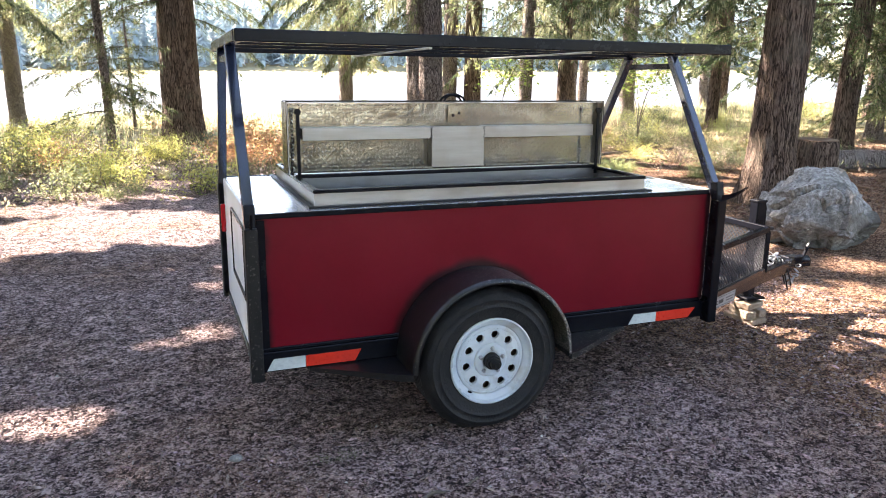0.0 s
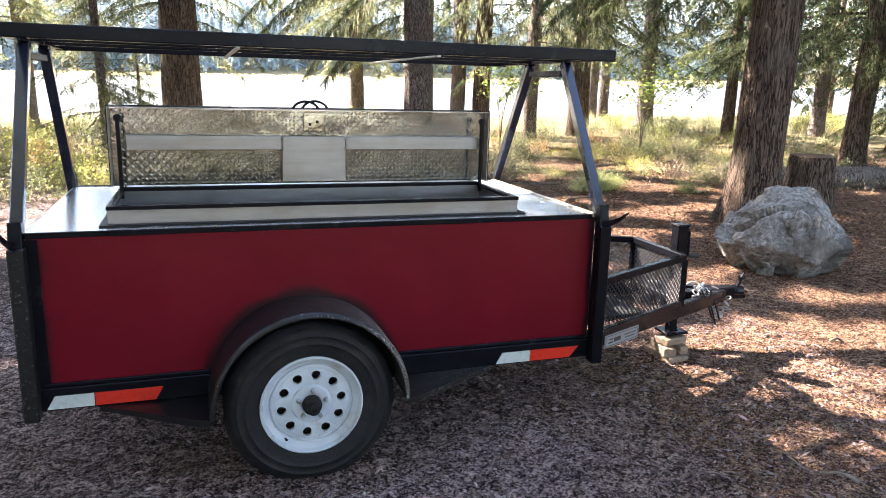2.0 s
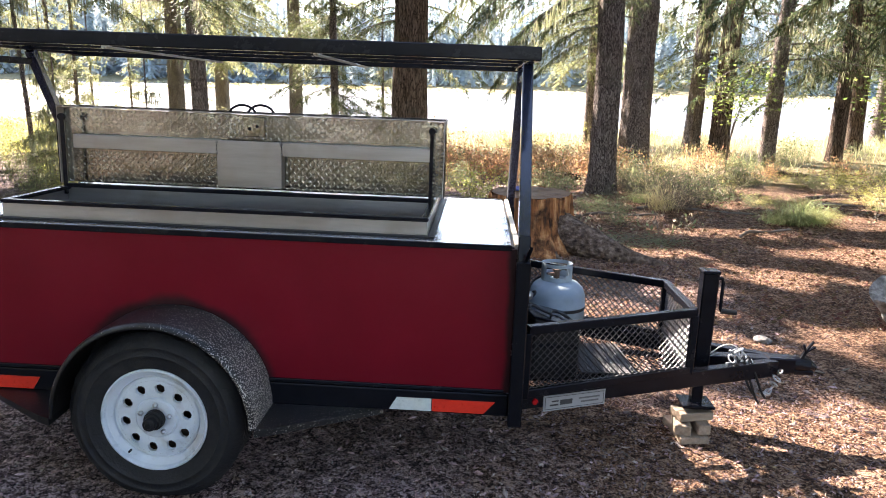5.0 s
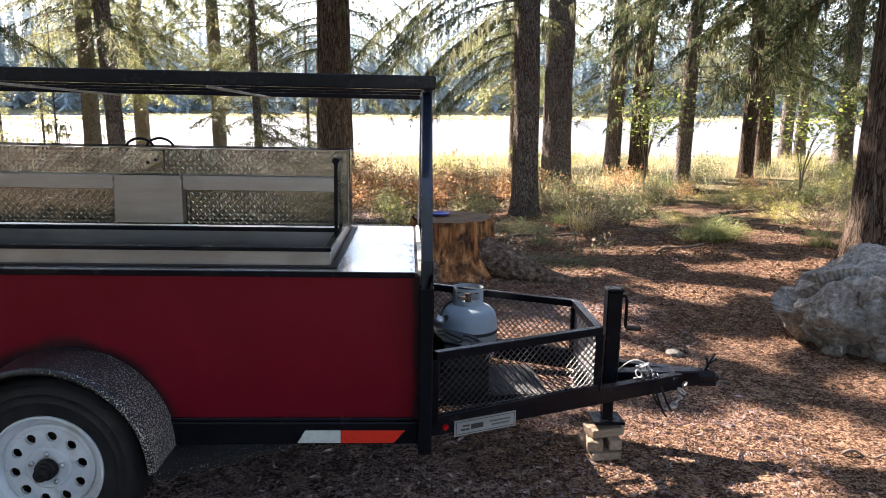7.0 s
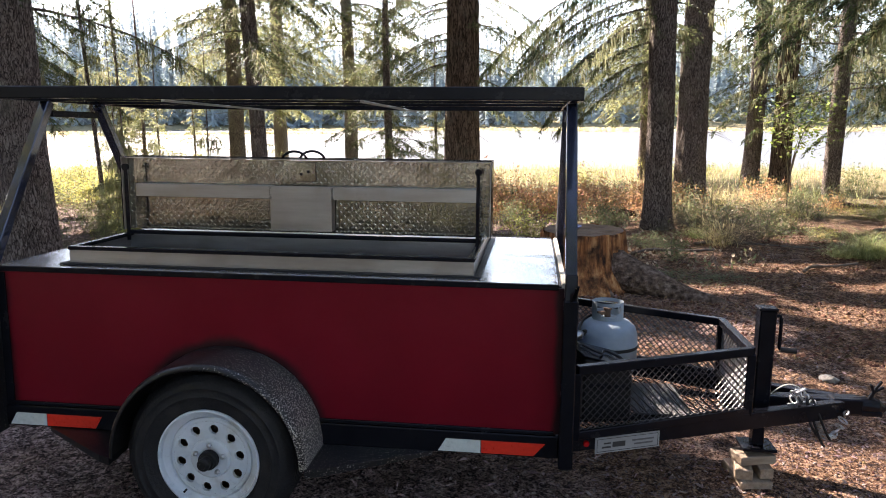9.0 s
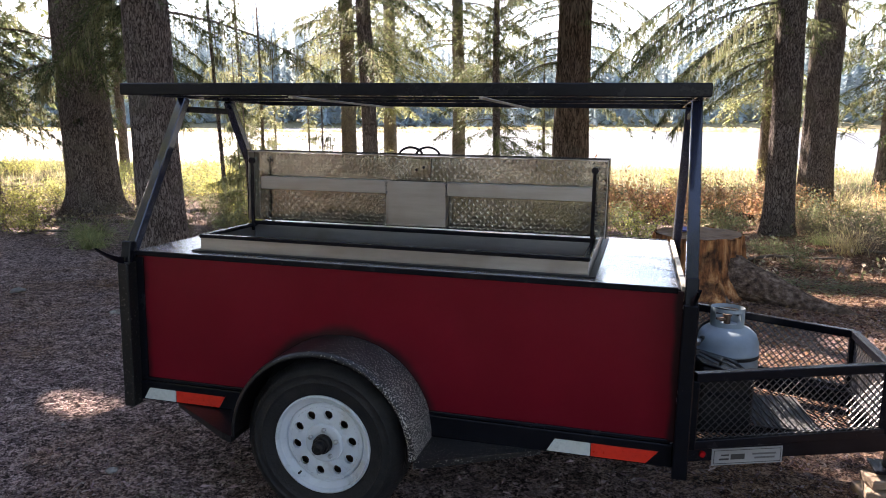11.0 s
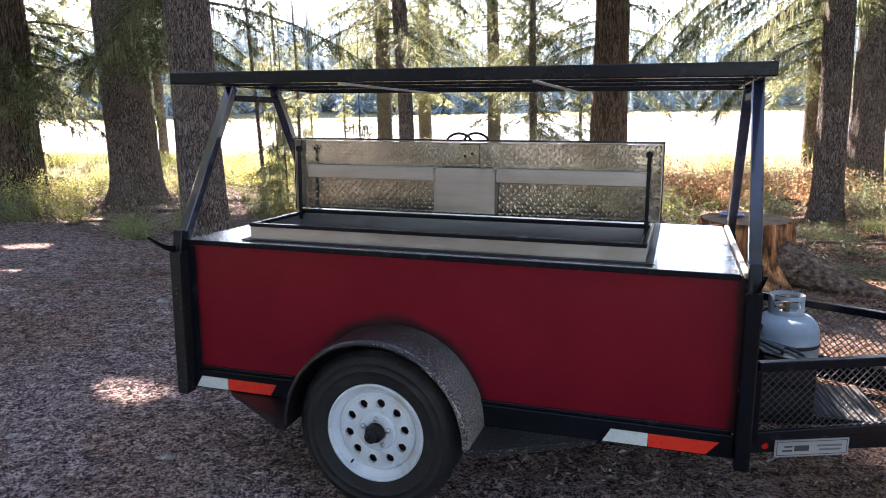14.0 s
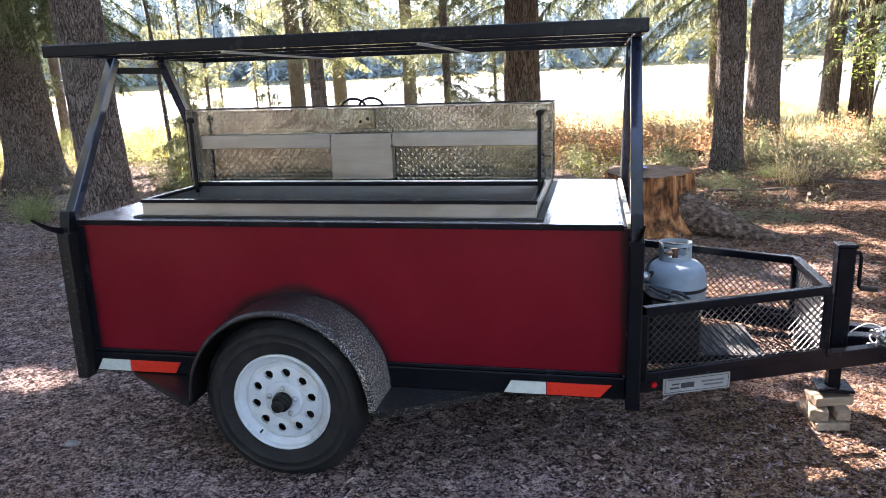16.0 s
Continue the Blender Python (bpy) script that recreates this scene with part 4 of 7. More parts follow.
# rear fittings
tl = bmesh.new()
box(tl, REAR - 0.045, REAR - 0.018, NEAR + 0.005, NEAR + 0.05, 0.72, 0.88, 0.006)
tpart("tail_lamp", tl, LAMP_RED, label="red tail lamp")
tpart("tail_lamp", mirrored(box(bmesh.new(), REAR - 0.045, REAR - 0.018, NEAR + 0.005, NEAR + 0.05, 0.72, 0.88, 0.006)), LAMP_RED, label="red tail lamp")
tpart("notice_board", box(bmesh.new(), REAR - 0.026, REAR - 0.0205, 3.36, 3.9, 0.62, 0.93, 0.002), WHITE)
for y0, y1, z0, z1 in ((3.35, 3.362, 0.60, 0.94), (3.90, 3.912, 0.60, 0.94), (3.362, 3.90, 0.60, 0.612), (3.362, 3.90, 0.928, 0.94)):
    tpart("board_frame", box(bmesh.new(), REAR - 0.032, REAR - 0.0205, y0, y1, z0, z1, 0.001), BLACK)
tpart("rear_bumper", box(bmesh.new(), REAR - 0.03, REAR - 0.002, NEAR + 0.02, FAR - 0.02, 0.33, 0.358, 0.003), BLACK)

# tongue, basket, jack
for side in (0, 1):
    f = mirrored if side else (lambda b: b)
    tpart("tongue_rail", f(bar(bmesh.new(), (2.60, 3.165, 0.382), (3.93, 3.745, 0.382), 0.05, 0.075)), BLACK, label="black steel tongue rail")
tpart("tongue_tube", box(bmesh.new(), 3.42, 4.02, MID - 0.035, MID + 0.035, 0.345, 0.42, 0.004), BLACK)
cp = bmesh.new()
box(cp, 3.90, 4.03, MID - 0.04, MID + 0.04, 0.35, 0.425, 0.006)
tube(cp, [(4.0, MID, 0.39), (4.05, MID, 0.392), (4.10, MID, 0.385), (4.135, MID, 0.372)], [0.036, 0.038, 0.036, 0.018], 14)
box(cp, 4.03, 4.12, MID - 0.032, MID + 0.032, 0.345, 0.368, 0.004)
tpart("coupler", cp, BLACK, label="black ball coupler")
lv_ = bar(bmesh.new(), (4.06, MID - 0.01, 0.415), (4.085, MID - 0.01, 0.47), 0.02, 0.014)
bar(lv_, (4.075, MID - 0.02, 0.455), (4.06, MID - 0.02, 0.495), 0.016, 0.01)
bar(lv_, (4.085, MID, 0.46), (4.115, MID, 0.505), 0.016, 0.01)
bar(lv_, (4.08, MID, 0.45), (4.13, MID + 0.01, 0.475), 0.016, 0.01)
tpart("coupler_latch", lv_, BLACK)
random.seed(4)
chain_me = bmesh.new()
lathe_pts = []
for k in range(10):
    a = 2 * math.pi * k / 10
    lathe_pts.append((0.017 * math.cos(a) * (0.72), 0.024 * math.sin(a), 0))
tube(chain_me, lathe_pts + [lathe_pts[0]], 0.0042, 6, cap=False)
link = bpy.data.meshes.new("chain_link")
chain_me.to_mesh(link)
chain_me.free()
link.materials.append(STEEL)
for p in link.polygons:
    p.use_smooth = True
chain_path = [(3.74 + 0.02 * math.cos(a), MID - 0.055 - 0.02 * math.cos(a * 0.5), 0.41 + 0.055 * math.sin(a)) for a in (0.5 * k for k in range(14))]
chain_path += [(3.79 + 0.006 * k, MID - 0.09, 0.42 - 0.017 * k) for k in range(9)]
chain_path += [(3.86 + 0.011 * k, MID - 0.09, 0.26 - 0.004 * k + 0.003 * k * k) for k in range(8)]
for k, p in enumerate(chain_path):
    o = new("chain_link", link)
    o.parent = trailer
    o.matrix_local = Matrix.Translation(Vector(p) - BASE) @ pose(0, 0, 0, random.uniform(-60, 60), random.uniform(-60, 60), 90 * (k % 2) + random.uniform(-30, 30))
for dx, drop_ in ((0.0, 0.10), (0.035, 0.15), (0.06, 0.12)):
    pts = [(3.72 + dx + 0.10 * t, MID - 0.10 - 0.02 * math.sin(math.pi * t), 0.45 - drop_ * math.sin(1.9 * t) - 0.09 * t * t) for t in [k / 10 for k in range(11)]]
    tpart("safety_cable", tube(bmesh.new(), pts, 0.0055, 6), RUBBER, smooth=True)
wire = [(3.62 + 0.02 * k, MID - 0.03, 0.425 + 0.055 * math.sin(math.pi * k / 9)) for k in range(10)]
tpart("wiring_lead", tube(bmesh.new(), wire, 0.003, 6), HOSE, smooth=True)

jx = 3.578
jack = bmesh.new()
box(jack, jx - 0.036, jx + 0.036, MID - 0.075, MID - 0.003, 0.30, 0.83, 0.006)
jk = tpart("jack", jack, BLACK, label="black square tongue jack")
tpart("jack_cap", box(bmesh.new(), jx - 0.04, jx + 0.04, MID - 0.079, MID + 0.001, 0.826, 0.842, 0.004), BLACK, jk)
tpart("jack_leg", box(bmesh.new(), jx - 0.026, jx + 0.026, MID - 0.065, MID - 0.013, 0.19, 0.31, 0.004), BLACK, jk)
tpart("jack_foot", box(bmesh.new(), jx - 0.075, jx + 0.075, MID - 0.11, MID + 0.03, 0.176, 0.191, 0.003), BLACK, jk)
tpart("jack_crank", tube(bmesh.new(), [(jx + 0.036, MID - 0.04, 0.80), (jx + 0.06, MID - 0.04, 0.80), (jx + 0.066, MID - 0.04, 0.78), (jx + 0.066, MID - 0.04, 0.655), (jx + 0.072, MID - 0.04, 0.645)], 0.008, 8), BLACK, jk)
tpart("crank_grip", tube(bmesh.new(), [(jx + 0.07, MID - 0.04, 0.645), (jx + 0.14, MID - 0.045, 0.642)], 0.013, 10), BLACK_ROUGH, jk)

BN, BF = (2.705, 3.165), (3.462, 3.535)  # basket corners on the near side, rear and front
BZ0, BZ1 = 0.425, 0.692
corners = [BN, BF, (BF[0], 2 * MID - BF[1]), (BN[0], 2 * MID - BN[1])]
basket = new("basket")
basket.parent = trailer
basket["label"] = "black open basket of expanded metal mesh"
basket.empty_display_size = 0.1


def expanded_metal(p, q, z0, z1, floor=None):
    """Zigzag strands that make a diamond mesh between two uprights, or over a floor."""
    verts, faces = [], []
    p, q = Vector((*p, 0)), Vector((*q, 0))
    d = q - p
    L_ = d.length
    d.normalize()
    nrm = Vector((d.y, -d.x, 0))
    nseg = max(2, int(L_ / 0.0165))
    nrow = max(2, int((z1 - z0) / 0.0155))
    w = 0.0027
    for j in range(nrow + 1):
        for i in range(nseg):
            up0, up1 = (1, -1) if (i + j) % 2 == 0 else (-1, 1)
            pts = []
            for k, up in ((i, up0), (i + 1, up1)):
                h = z0 + (z1 - z0) * (j + 0.5 * up) / nrow
                h = min(max(h, z0), z1)
                pts.append(p + d * (L_ * k / nseg) + Vector((0, 0, h)))
            b = len(verts)
            for c in pts:
                verts += [c + Vector((0, 0, -w)) - nrm * w, c + Vector((0, 0, w)) - nrm * w * 0.3, c + Vector((0, 0, w)) + nrm * w, c + Vector((0, 0, -w)) + nrm * w * 0.3]
            faces += [(b, b + 1, b + 5, b + 4), (b + 1, b + 2, b + 6, b + 5), (b + 2, b + 3, b + 7, b + 6), (b + 3, b, b + 4, b + 7)]
    return verts, faces


for i, (p, q) in enumerate(zip(corners[:3], corners[1:4])):
    for z, h in ((BZ1, 0.036), (BZ0, 0.034)):
        tpart("basket_rail", bar(bmesh.new(), (*p, z), (*q, z), 0.034, h), BLACK, basket)
    vs, fs = expanded_metal(p, q, BZ0 + 0.015, BZ1 - 0.015)
    o = sheet("mesh_panel", [v - BASE for v in vs], fs, BLACK_MESH, basket)
for p in corners:
    tpart("basket_post", box(bmesh.new(), p[0] - 0.018, p[0] + 0.018, p[1] - 0.018, p[1] + 0.018, BZ0 - 0.02, BZ1 - 0.012, 0.003), BLACK, basket)
fv, ff = [], []
for j in range(30):
    x = BN[0] + 0.02 + j * (BF[0] - BN[0] - 0.02) / 29
    half = (MID - BN[1]) - 0.075 + (BF[1] - BN[1]) * -1 * (x - BN[0]) / (BF[0] - BN[0])
    n = int(2 * half / 0.05)
    for i in range(n):
        for s in (1, -1):
            a = Vector((x, MID - half + 0.05 * i, 0.366))
            b_ = Vector((x + 0.0265 * (1 if s > 0 else 1), MID - half + 0.05 * i + 0.025 * s, 0.366))
            k = len(fv)
            for c in (a, b_):
                fv += [c + Vector((-0.0025, 0, 0)), c + Vector((0.0025, 0, 0)), c + Vector((0, 0, 0.004))]
            ff += [(k, k + 1, k + 4, k + 3), (k + 1, k + 2, k + 5, k + 4), (k + 2, k, k + 3, k + 5)]
sheet("mesh_floor", [v - BASE for v in fv], ff, BLACK, basket)
for a, b_ in (((2.70, MID - 0.28, 0.352), (3.44, MID - 0.12, 0.352)), ((2.70, MID + 0.28, 0.352), (3.44, MID + 0.12, 0.352))):
    tpart("floor_bearer", bar(bmesh.new(), a, b_, 0.03, 0.02), BLACK, basket)

# maker's plate on the near tongue rail
plate_dir = Vector((3.93 - 2.60, 3.745 - 3.165, 0)).normalized()
plate_pose = Matrix.Translation(Vector((2.60, 3.165, 0.36)) + plate_dir * 0.345 + Vector((plate_dir.y, -plate_dir.x, 0)) * 0.0272 - BASE) @ pose(0, 0, 0, 0, 0, math.degrees(math.atan2(plate_dir.y, plate_dir.x)))
sign = part("maker_plate", box(bmesh.new(), -0.148, 0.148, -0.003, 0.001, -0.034, 0.034, 0.001), PLATE, trailer, "silver maker's plate with black print")
sign.matrix_local = plate_pose
for x0, x1, z0, z1, m_ in ((-0.11, -0.078, 0.004, 0.010, INK), (-0.118, -0.078, -0.013, -0.006, INK), (-0.07, -0.012, -0.012, 0.010, INK),
                           (0.02, 0.12, 0.004, 0.011, GREY_INK), (0.03, 0.115, -0.012, -0.005, GREY_INK), (-0.14, 0.14, 0.0255, 0.0275, INK), (-0.14, 0.14, -0.0275, -0.0255, INK),
                           (-0.1405, -0.1385, -0.0255, 0.0255, INK), (0.1385, 0.1405, -0.0255, 0.0255, INK)):
    part("print_bar", box(bmesh.new(), x0, x1, -0.0042, -0.0031, z0, z1, 0), m_, sign)
tpart("side_marker", lathe(bmesh.new(), [(0.0, -0.012), (0.010, -0.011), (0.014, 0.0)], (2.755, 3.203, 0.375), "y", 12), LAMP_RED, label="small red marker lamp")


# ---- things about the trailer ----
def on_trailer(x, y, z, rz=0.0):
    return LIE @ TIP @ pose(x, y, z, 0, 0, rz)


tank = thing("propane_tank", on_trailer(2.905, 4.03, 0.372), "pale grey propane tank standing in the mesh basket", "gas tank")
part("body", lathe(bmesh.new(), [(0.0, 0.03), (0.09, 0.03), (0.135, 0.045), (0.152, 0.08), (0.153, 0.19), (0.1545, 0.192), (0.1545, 0.2), (0.153, 0.202), (0.150, 0.245), (0.138, 0.28), (0.11, 0.305), (0.06, 0.322), (0.0, 0.325)], (0, 0, 0), seg=40), TANK, tank, smooth=True)
part("weld_band", lathe(bmesh.new(), [(0.1535, 0.176), (0.1558, 0.178), (0.1558, 0.192), (0.1535, 0.194)], (0, 0, 0), seg=40), RUBBER, tank)
part("foot_ring", lathe(bmesh.new(), [(0.105, 0.0), (0.108, 0.0), (0.112, 0.04), (0.109, 0.04)], (0, 0, 0), seg=32, closed=True), TANK, tank)
col = bmesh.new()
for k in range(36):
    a0, a1 = 2 * math.pi * k / 36, 2 * math.pi * (k + 1) / 36
    am = math.degrees((a0 + a1) / 2)
    rows = [(0.31, 0.352), (0.388, 0.405)] if (215 < am < 325 or 35 < am < 145) else [(0.31, 0.405)]
    if 245 < am < 295:
        rows = [(0.31, 0.338), (0.388, 0.405)]
    for z0, z1 in rows:
        for r in (0.078, 0.074):
            q = [col.verts.new((r * math.cos(a), r * math.sin(a), z)) for a, z in ((a0, z0), (a1, z0), (a1, z1), (a0, z1))]
            col.faces.new(q if r > 0.076 else q[::-1])
bmesh.ops.remove_doubles(col, verts=col.verts, dist=0.0005)
part("collar", col, TANK, tank, "collar with hand openings")
vb = lathe(bmesh.new(), [(0.016, 0.32), (0.016, 0.36), (0.022, 0.362), (0.022, 0.372), (0.0, 0.374)], (0, 0, 0), seg=12)
tube(vb, [(0, 0, 0.345), (-0.05, -0.02, 0.345)], 0.011, 8)
part("valve", vb, RUST, tank)

pts = []
for k in range(22):
    t = k / 21
    pts.append((2.86 - 0.13 * t - 0.05 * math.sin(t * 5), 4.01 - 0.16 * t + 0.05 * math.sin(t * 9), 0.72 - 0.05 * math.sin(t * math.pi) - 0.06 * t))
hose = thing("gas_hose", on_trailer(2.8, 3.95, 0.645), "black gas hose with regulator hanging beside the tank", "hose")
off = Vector((2.8, 3.95, 0.645))
part("tube", tube(bmesh.new(), [Vector(p) - off for p in pts], 0.006, 8), BLACK_ROUGH, hose, smooth=True)
part("regulator", lathe(bmesh.new(), [(0.0, -0.02), (0.03, -0.018), (0.034, 0.0), (0.03, 0.014), (0.012, 0.018), (0.0, 0.03)], (-0.055, -0.09, -0.0), "z", 18), STEEL, hose, smooth=True)

stove = thing("burner_box", on_trailer(2.83, 3.60, 0.372, 14), "dark folded burner box with loose cords, lying in the basket", "burner")
bx = box(bmesh.new(), -0.11, 0.11, -0.13, 0.13, 0.0, 0.25, 0.008)
for v in bx.verts:
    if v.co.z > 0.1:
        v.co.z += 0.05 * (-v.co.x / 0.11) * 0.6
part("casing", bx, BLACK_ROUGH, stove)
part("lid_sheet", bar(bmesh.new(), (-0.115, 0, 0.292), (0.118, 0, 0.228), 0.26, 0.006), BLACK, stove)
part("band", bar(bmesh.new(), (-0.09, -0.133, 0.16), (0.10, -0.133, 0.145), 0.004, 0.02), BLACK, stove)
part("cord", tube(bmesh.new(), [(-0.1 + 0.03 * k, -0.02 + 0.05 * math.sin(k * 1.7), 0.302 - 0.008 * k) for k in range(7)], 0.006, 6), RUBBER, stove, smooth=True)

mat_ = thing("ribbed_mat", on_trailer(3.11, MID - 0.02, 0.371, 4), "dark ribbed plate lying on the basket floor", "mat")
part("plate", box(bmesh.new(), -0.13, 0.13, -0.2, 0.2, 0.0, 0.008, 0.002), GREY_RUBBER, mat_)
for k in range(12):
    part("rib", box(bmesh.new(), -0.12 + k * 0.021, -0.112 + k * 0.021, -0.19, 0.19, 0.0085, 0.014, 0), GREY_RUBBER, mat_)

blocks = [(3.53, 3.72, 0.0, 0.24, 0.14, 0.04, 96), (3.505, 3.72, 0.04, 0.20, 0.075, 0.05, 80), (3.585, 3.72, 0.04, 0.19, 0.06, 0.05, 92), (3.55, 3.72, 0.09, 0.17, 0.11, 0.04, 14)]
for x, y, z, lx, ly, h, rz in blocks:
    z0 = ground_z(x, y)
    tagged(part("wood_block", box(bmesh.new(), -lx / 2, lx / 2, -ly / 2, ly / 2, 0, h, 0.004), TIMBER), "split offcut of weathered timber under the tongue jack", "wood block", "blocks under the jack").matrix_world = pose(x, y, z0 + z - 0.004, 0, 0, rz)


# ---- trees ----
def unit(v):
    return v / (np.linalg.norm(v, axis=-1, keepdims=True) + 1e-9)


class Blades:
    """Gathers leaflets of three or four corners and makes one mesh of them."""

    def __init__(self):
        self.v, self.size = [], []

    def leaflets(self, at, along, across, length, width):
        """Rhombs from the points `at` along a direction."""
        length, width = np.asarray(length)[:, None], np.asarray(width)[:, None]
        a, b = along * length, across * width
        q = np.stack([at, at + a * 0.45 + b * 0.5, at + a, at + a * 0.45 - b * 0.5], 1)
        self.v.append(q.reshape(-1, 3))
        self.size.append(np.full(len(at), 4))

    def needles(self, at, along, across, length, width):
        """Pointed triangles from the points `at` along a direction."""
        length, width = np.asarray(length)[:, None], np.asarray(width)[:, None]
        b = across * width * 0.5
        self.v.append(np.stack([at - b, at + along * length, at + b], 1).reshape(-1, 3))
        self.size.append(np.full(len(at), 3))

    def mesh(self, name, mats, split=0):
        """One mesh; the last `split` leaflets take the second material."""
        v, size = np.concatenate(self.v), np.concatenate(self.size)
        me = bpy.data.meshes.new(name)
        me.vertices.add(len(v))
        me.vertices.foreach_set("co", v.ravel())
        me.loops.add(len(v))
        me.loops.foreach_set("vertex_index", np.arange(len(v)))
        me.polygons.add(len(size))
        me.polygons.foreach_set("loop_start", np.concatenate([[0], np.cumsum(size)[:-1]]))
        if split:
            k = np.zeros(len(size), dtype=np.int32)
            k[-split:] = 1
            me.polygons.foreach_set("material_index", k)
        me.update()
        for m in mats if isinstance(mats, (list, tuple)) else [mats]:
            me.materials.append(m)
        return me


# gaps cut in the unseen leaf roof to place sun spots: x, y, half widths
SUN_GAPS = np.array([(4.4, 3.82, 0.62, 0.32), (3.6, 4.65, 0.35, 0.25), (3.85, 5.75, 0.5, 0.35), (5.25, 3.55, 0.50, 0.20), (4.45, 8.03, 0.35, 0.25), (5.25, 6.95, 0.45, 0.25),
                     (5.6, 9.3, 0.80, 0.26), (6.9, 8.3, 0.90, 0.22), (4.65, 5.1, 0.40, 0.14), (5.4, 4.5, 0.25, 0.2), (8.6, 10.5, 1.2, 0.8),
                     (8.2, 16.4, 1.2, 0.9), (11.0, 18.5, 1.8, 1.2), (-1.25, 8.5, 0.85, 0.75), (-0.15, 8.5, 0.75, 0.80), (0.0, 4.65, 0.24, 0.15),
                     (0.22, 4.9, 0.10, 0.12), (-0.75, 3.77, 0.27, 0.18), (0.17, 5.95, 0.16, 0.16), (-1.9, 3.55, 0.30, 0.14), (-3.9, 5.63, 0.18, 0.12),
                     (-4.6, 6.36, 0.18, 0.14), (-5.8, 7.75, 0.35, 0.22), (-6.9, 9.9, 0.6, 0.3), (3.35, 5.5, 0.5, 0.35), (6.9, 10.0, 0.6, 0.3), (8.3, 9.85, 0.9, 0.3), (12.6, 16.0, 2.0, 1.4)])


def in_gap(p, wide=1.2, dapple=False):
    """Which of these points stand between the sun and a sunny spot."""
    d = (p[:, 2] + (p[:, 1] - 3) * SLOPE) / (SUN_DIR.z + SUN_DIR.y * SLOPE)
    gx, gy = p[:, 0] - d * SUN_DIR.x, p[:, 1] - d * SUN_DIR.y
    ragged = 1 + 0.3 * np.sin(gx * 9 + 2 * gy) * np.sin(gy * 11 - gx)
    # made-up dapple pattern that also thins the unseen leaf roof
    flicker = np.sin(gx * 2.1 + 1.3 * np.sin(gy * 1.7)) * np.sin(gy * 3.3 + 0.8 * np.sin(gx * 1.1))
    hit = dapple & ((flicker > 0.55) & (gx > 3.3) & (gy > 4.0) | (flicker > -0.05) & (gy > 10.2 + 0.8 * np.sin(gx * 0.9)) & (gy < 40))
    for x, y, a, b in SUN_GAPS:
        hit |= ((gx - x) / a) ** 2 + ((gy - y) / b) ** 2 < wide * ragged
    return hit


def bough(rng, out, limbs, base, az, length, lift, droop, leaf, gap, broad=0.34, moss=None, at=None, coarse=False):
    """One bough: a drooping stem, side twigs to both sides, needles along each twig."""
    d = np.array([math.cos(az), math.sin(az), 0.0])
    side = np.array([-d[1], d[0], 0.0])
    s = np.linspace(0, 1, 7)
    stem = base + np.outer(s * length, d)
    stem[:, 2] += length * (lift * s - droop * s * s)
    stem += np.outer(np.sin(s * 5 + az * 3) * 0.06 * length * s, side)
    if not coarse or at is None or not in_gap(stem + at, 1.9).any():
        limbs.append((stem[::3] if coarse else stem, max(0.006, 0.009 * length)))
    n = max(3, int(length / gap))
    t = 0.1 + 0.9 * (np.arange(2 * n) // 2 + rng.random(2 * n)) / n
    i = np.minimum((t * 6).astype(int), 5)
    p = stem[i] + (stem[i + 1] - stem[i]) * (t * 6 - i)[:, None]
    fwd = unit(stem[i + 1] - stem[i])
    sg = np.where(np.arange(2 * n) % 2, 1.0, -1.0)
    l = np.minimum(0.8, 0.36 * length * (1.1 - t) + 0.12) * rng.uniform(0.4, 1.15, 2 * n)
    ang = rng.uniform(0.55, 1.1, 2 * n)
    td = unit(fwd * np.cos(ang)[:, None] + side * (sg * np.sin(ang))[:, None] + np.outer(rng.uniform(-0.5, 0.0, 2 * n), [0, 0, 1]))
    m = max(2, int(l.mean() / (leaf * 0.34)))
    u = (np.arange(m)[None] + rng.random((2 * n, m))) / m
    pts = p[:, None] + td[:, None] * (u * l[:, None])[..., None]
    pts[..., 2] -= u * u * 0.25 * l[:, None]
    lat = unit(np.cross(td, [0, 0, 1.0]))
    flip = np.where(np.arange(m) % 2, 1.0, -1.0)[None, :, None]
    al = td[:, None] * 0.8 + flip * lat[:, None] * 0.62 + rng.normal(0, 0.16, (2 * n, m, 3)) - [0, 0, 0.12]
    pts, al = (pts + rng.normal(0, 0.006, pts.shape)).reshape(-1, 3), unit(al.reshape(-1, 3))
    keep = np.ones(len(pts), bool) if at is None else ~in_gap(pts + al * 0.5 * leaf + at, 1.9 if coarse else 1.2, coarse)
    pts, al = pts[keep], al[keep]
    up = unit(np.array([0, 0, 1.0]) + rng.normal(0, 0.4, pts.shape))
    k = len(pts)
    (out.leaflets if coarse else out.needles)(pts, al, unit(np.cross(al, up)), leaf * rng.uniform(0.7, 1.3, k), leaf * broad * rng.uniform(0.7, 1.3, k))
    if moss is not None:
        j = rng.random(2 * n) < 0.22
        b = np.repeat(p[j], 9, 0) + rng.normal(0, 0.035, (9 * j.sum(), 3))
        al = unit(np.array([0, 0, -1.0]) + rng.normal(0, 0.1, b.shape))
        moss.needles(b, al, unit(np.cross(al, rng.normal(0, 1, b.shape))), rng.uniform(0.08, 0.34, len(b)), rng.uniform(0.010, 0.022, len(b)))


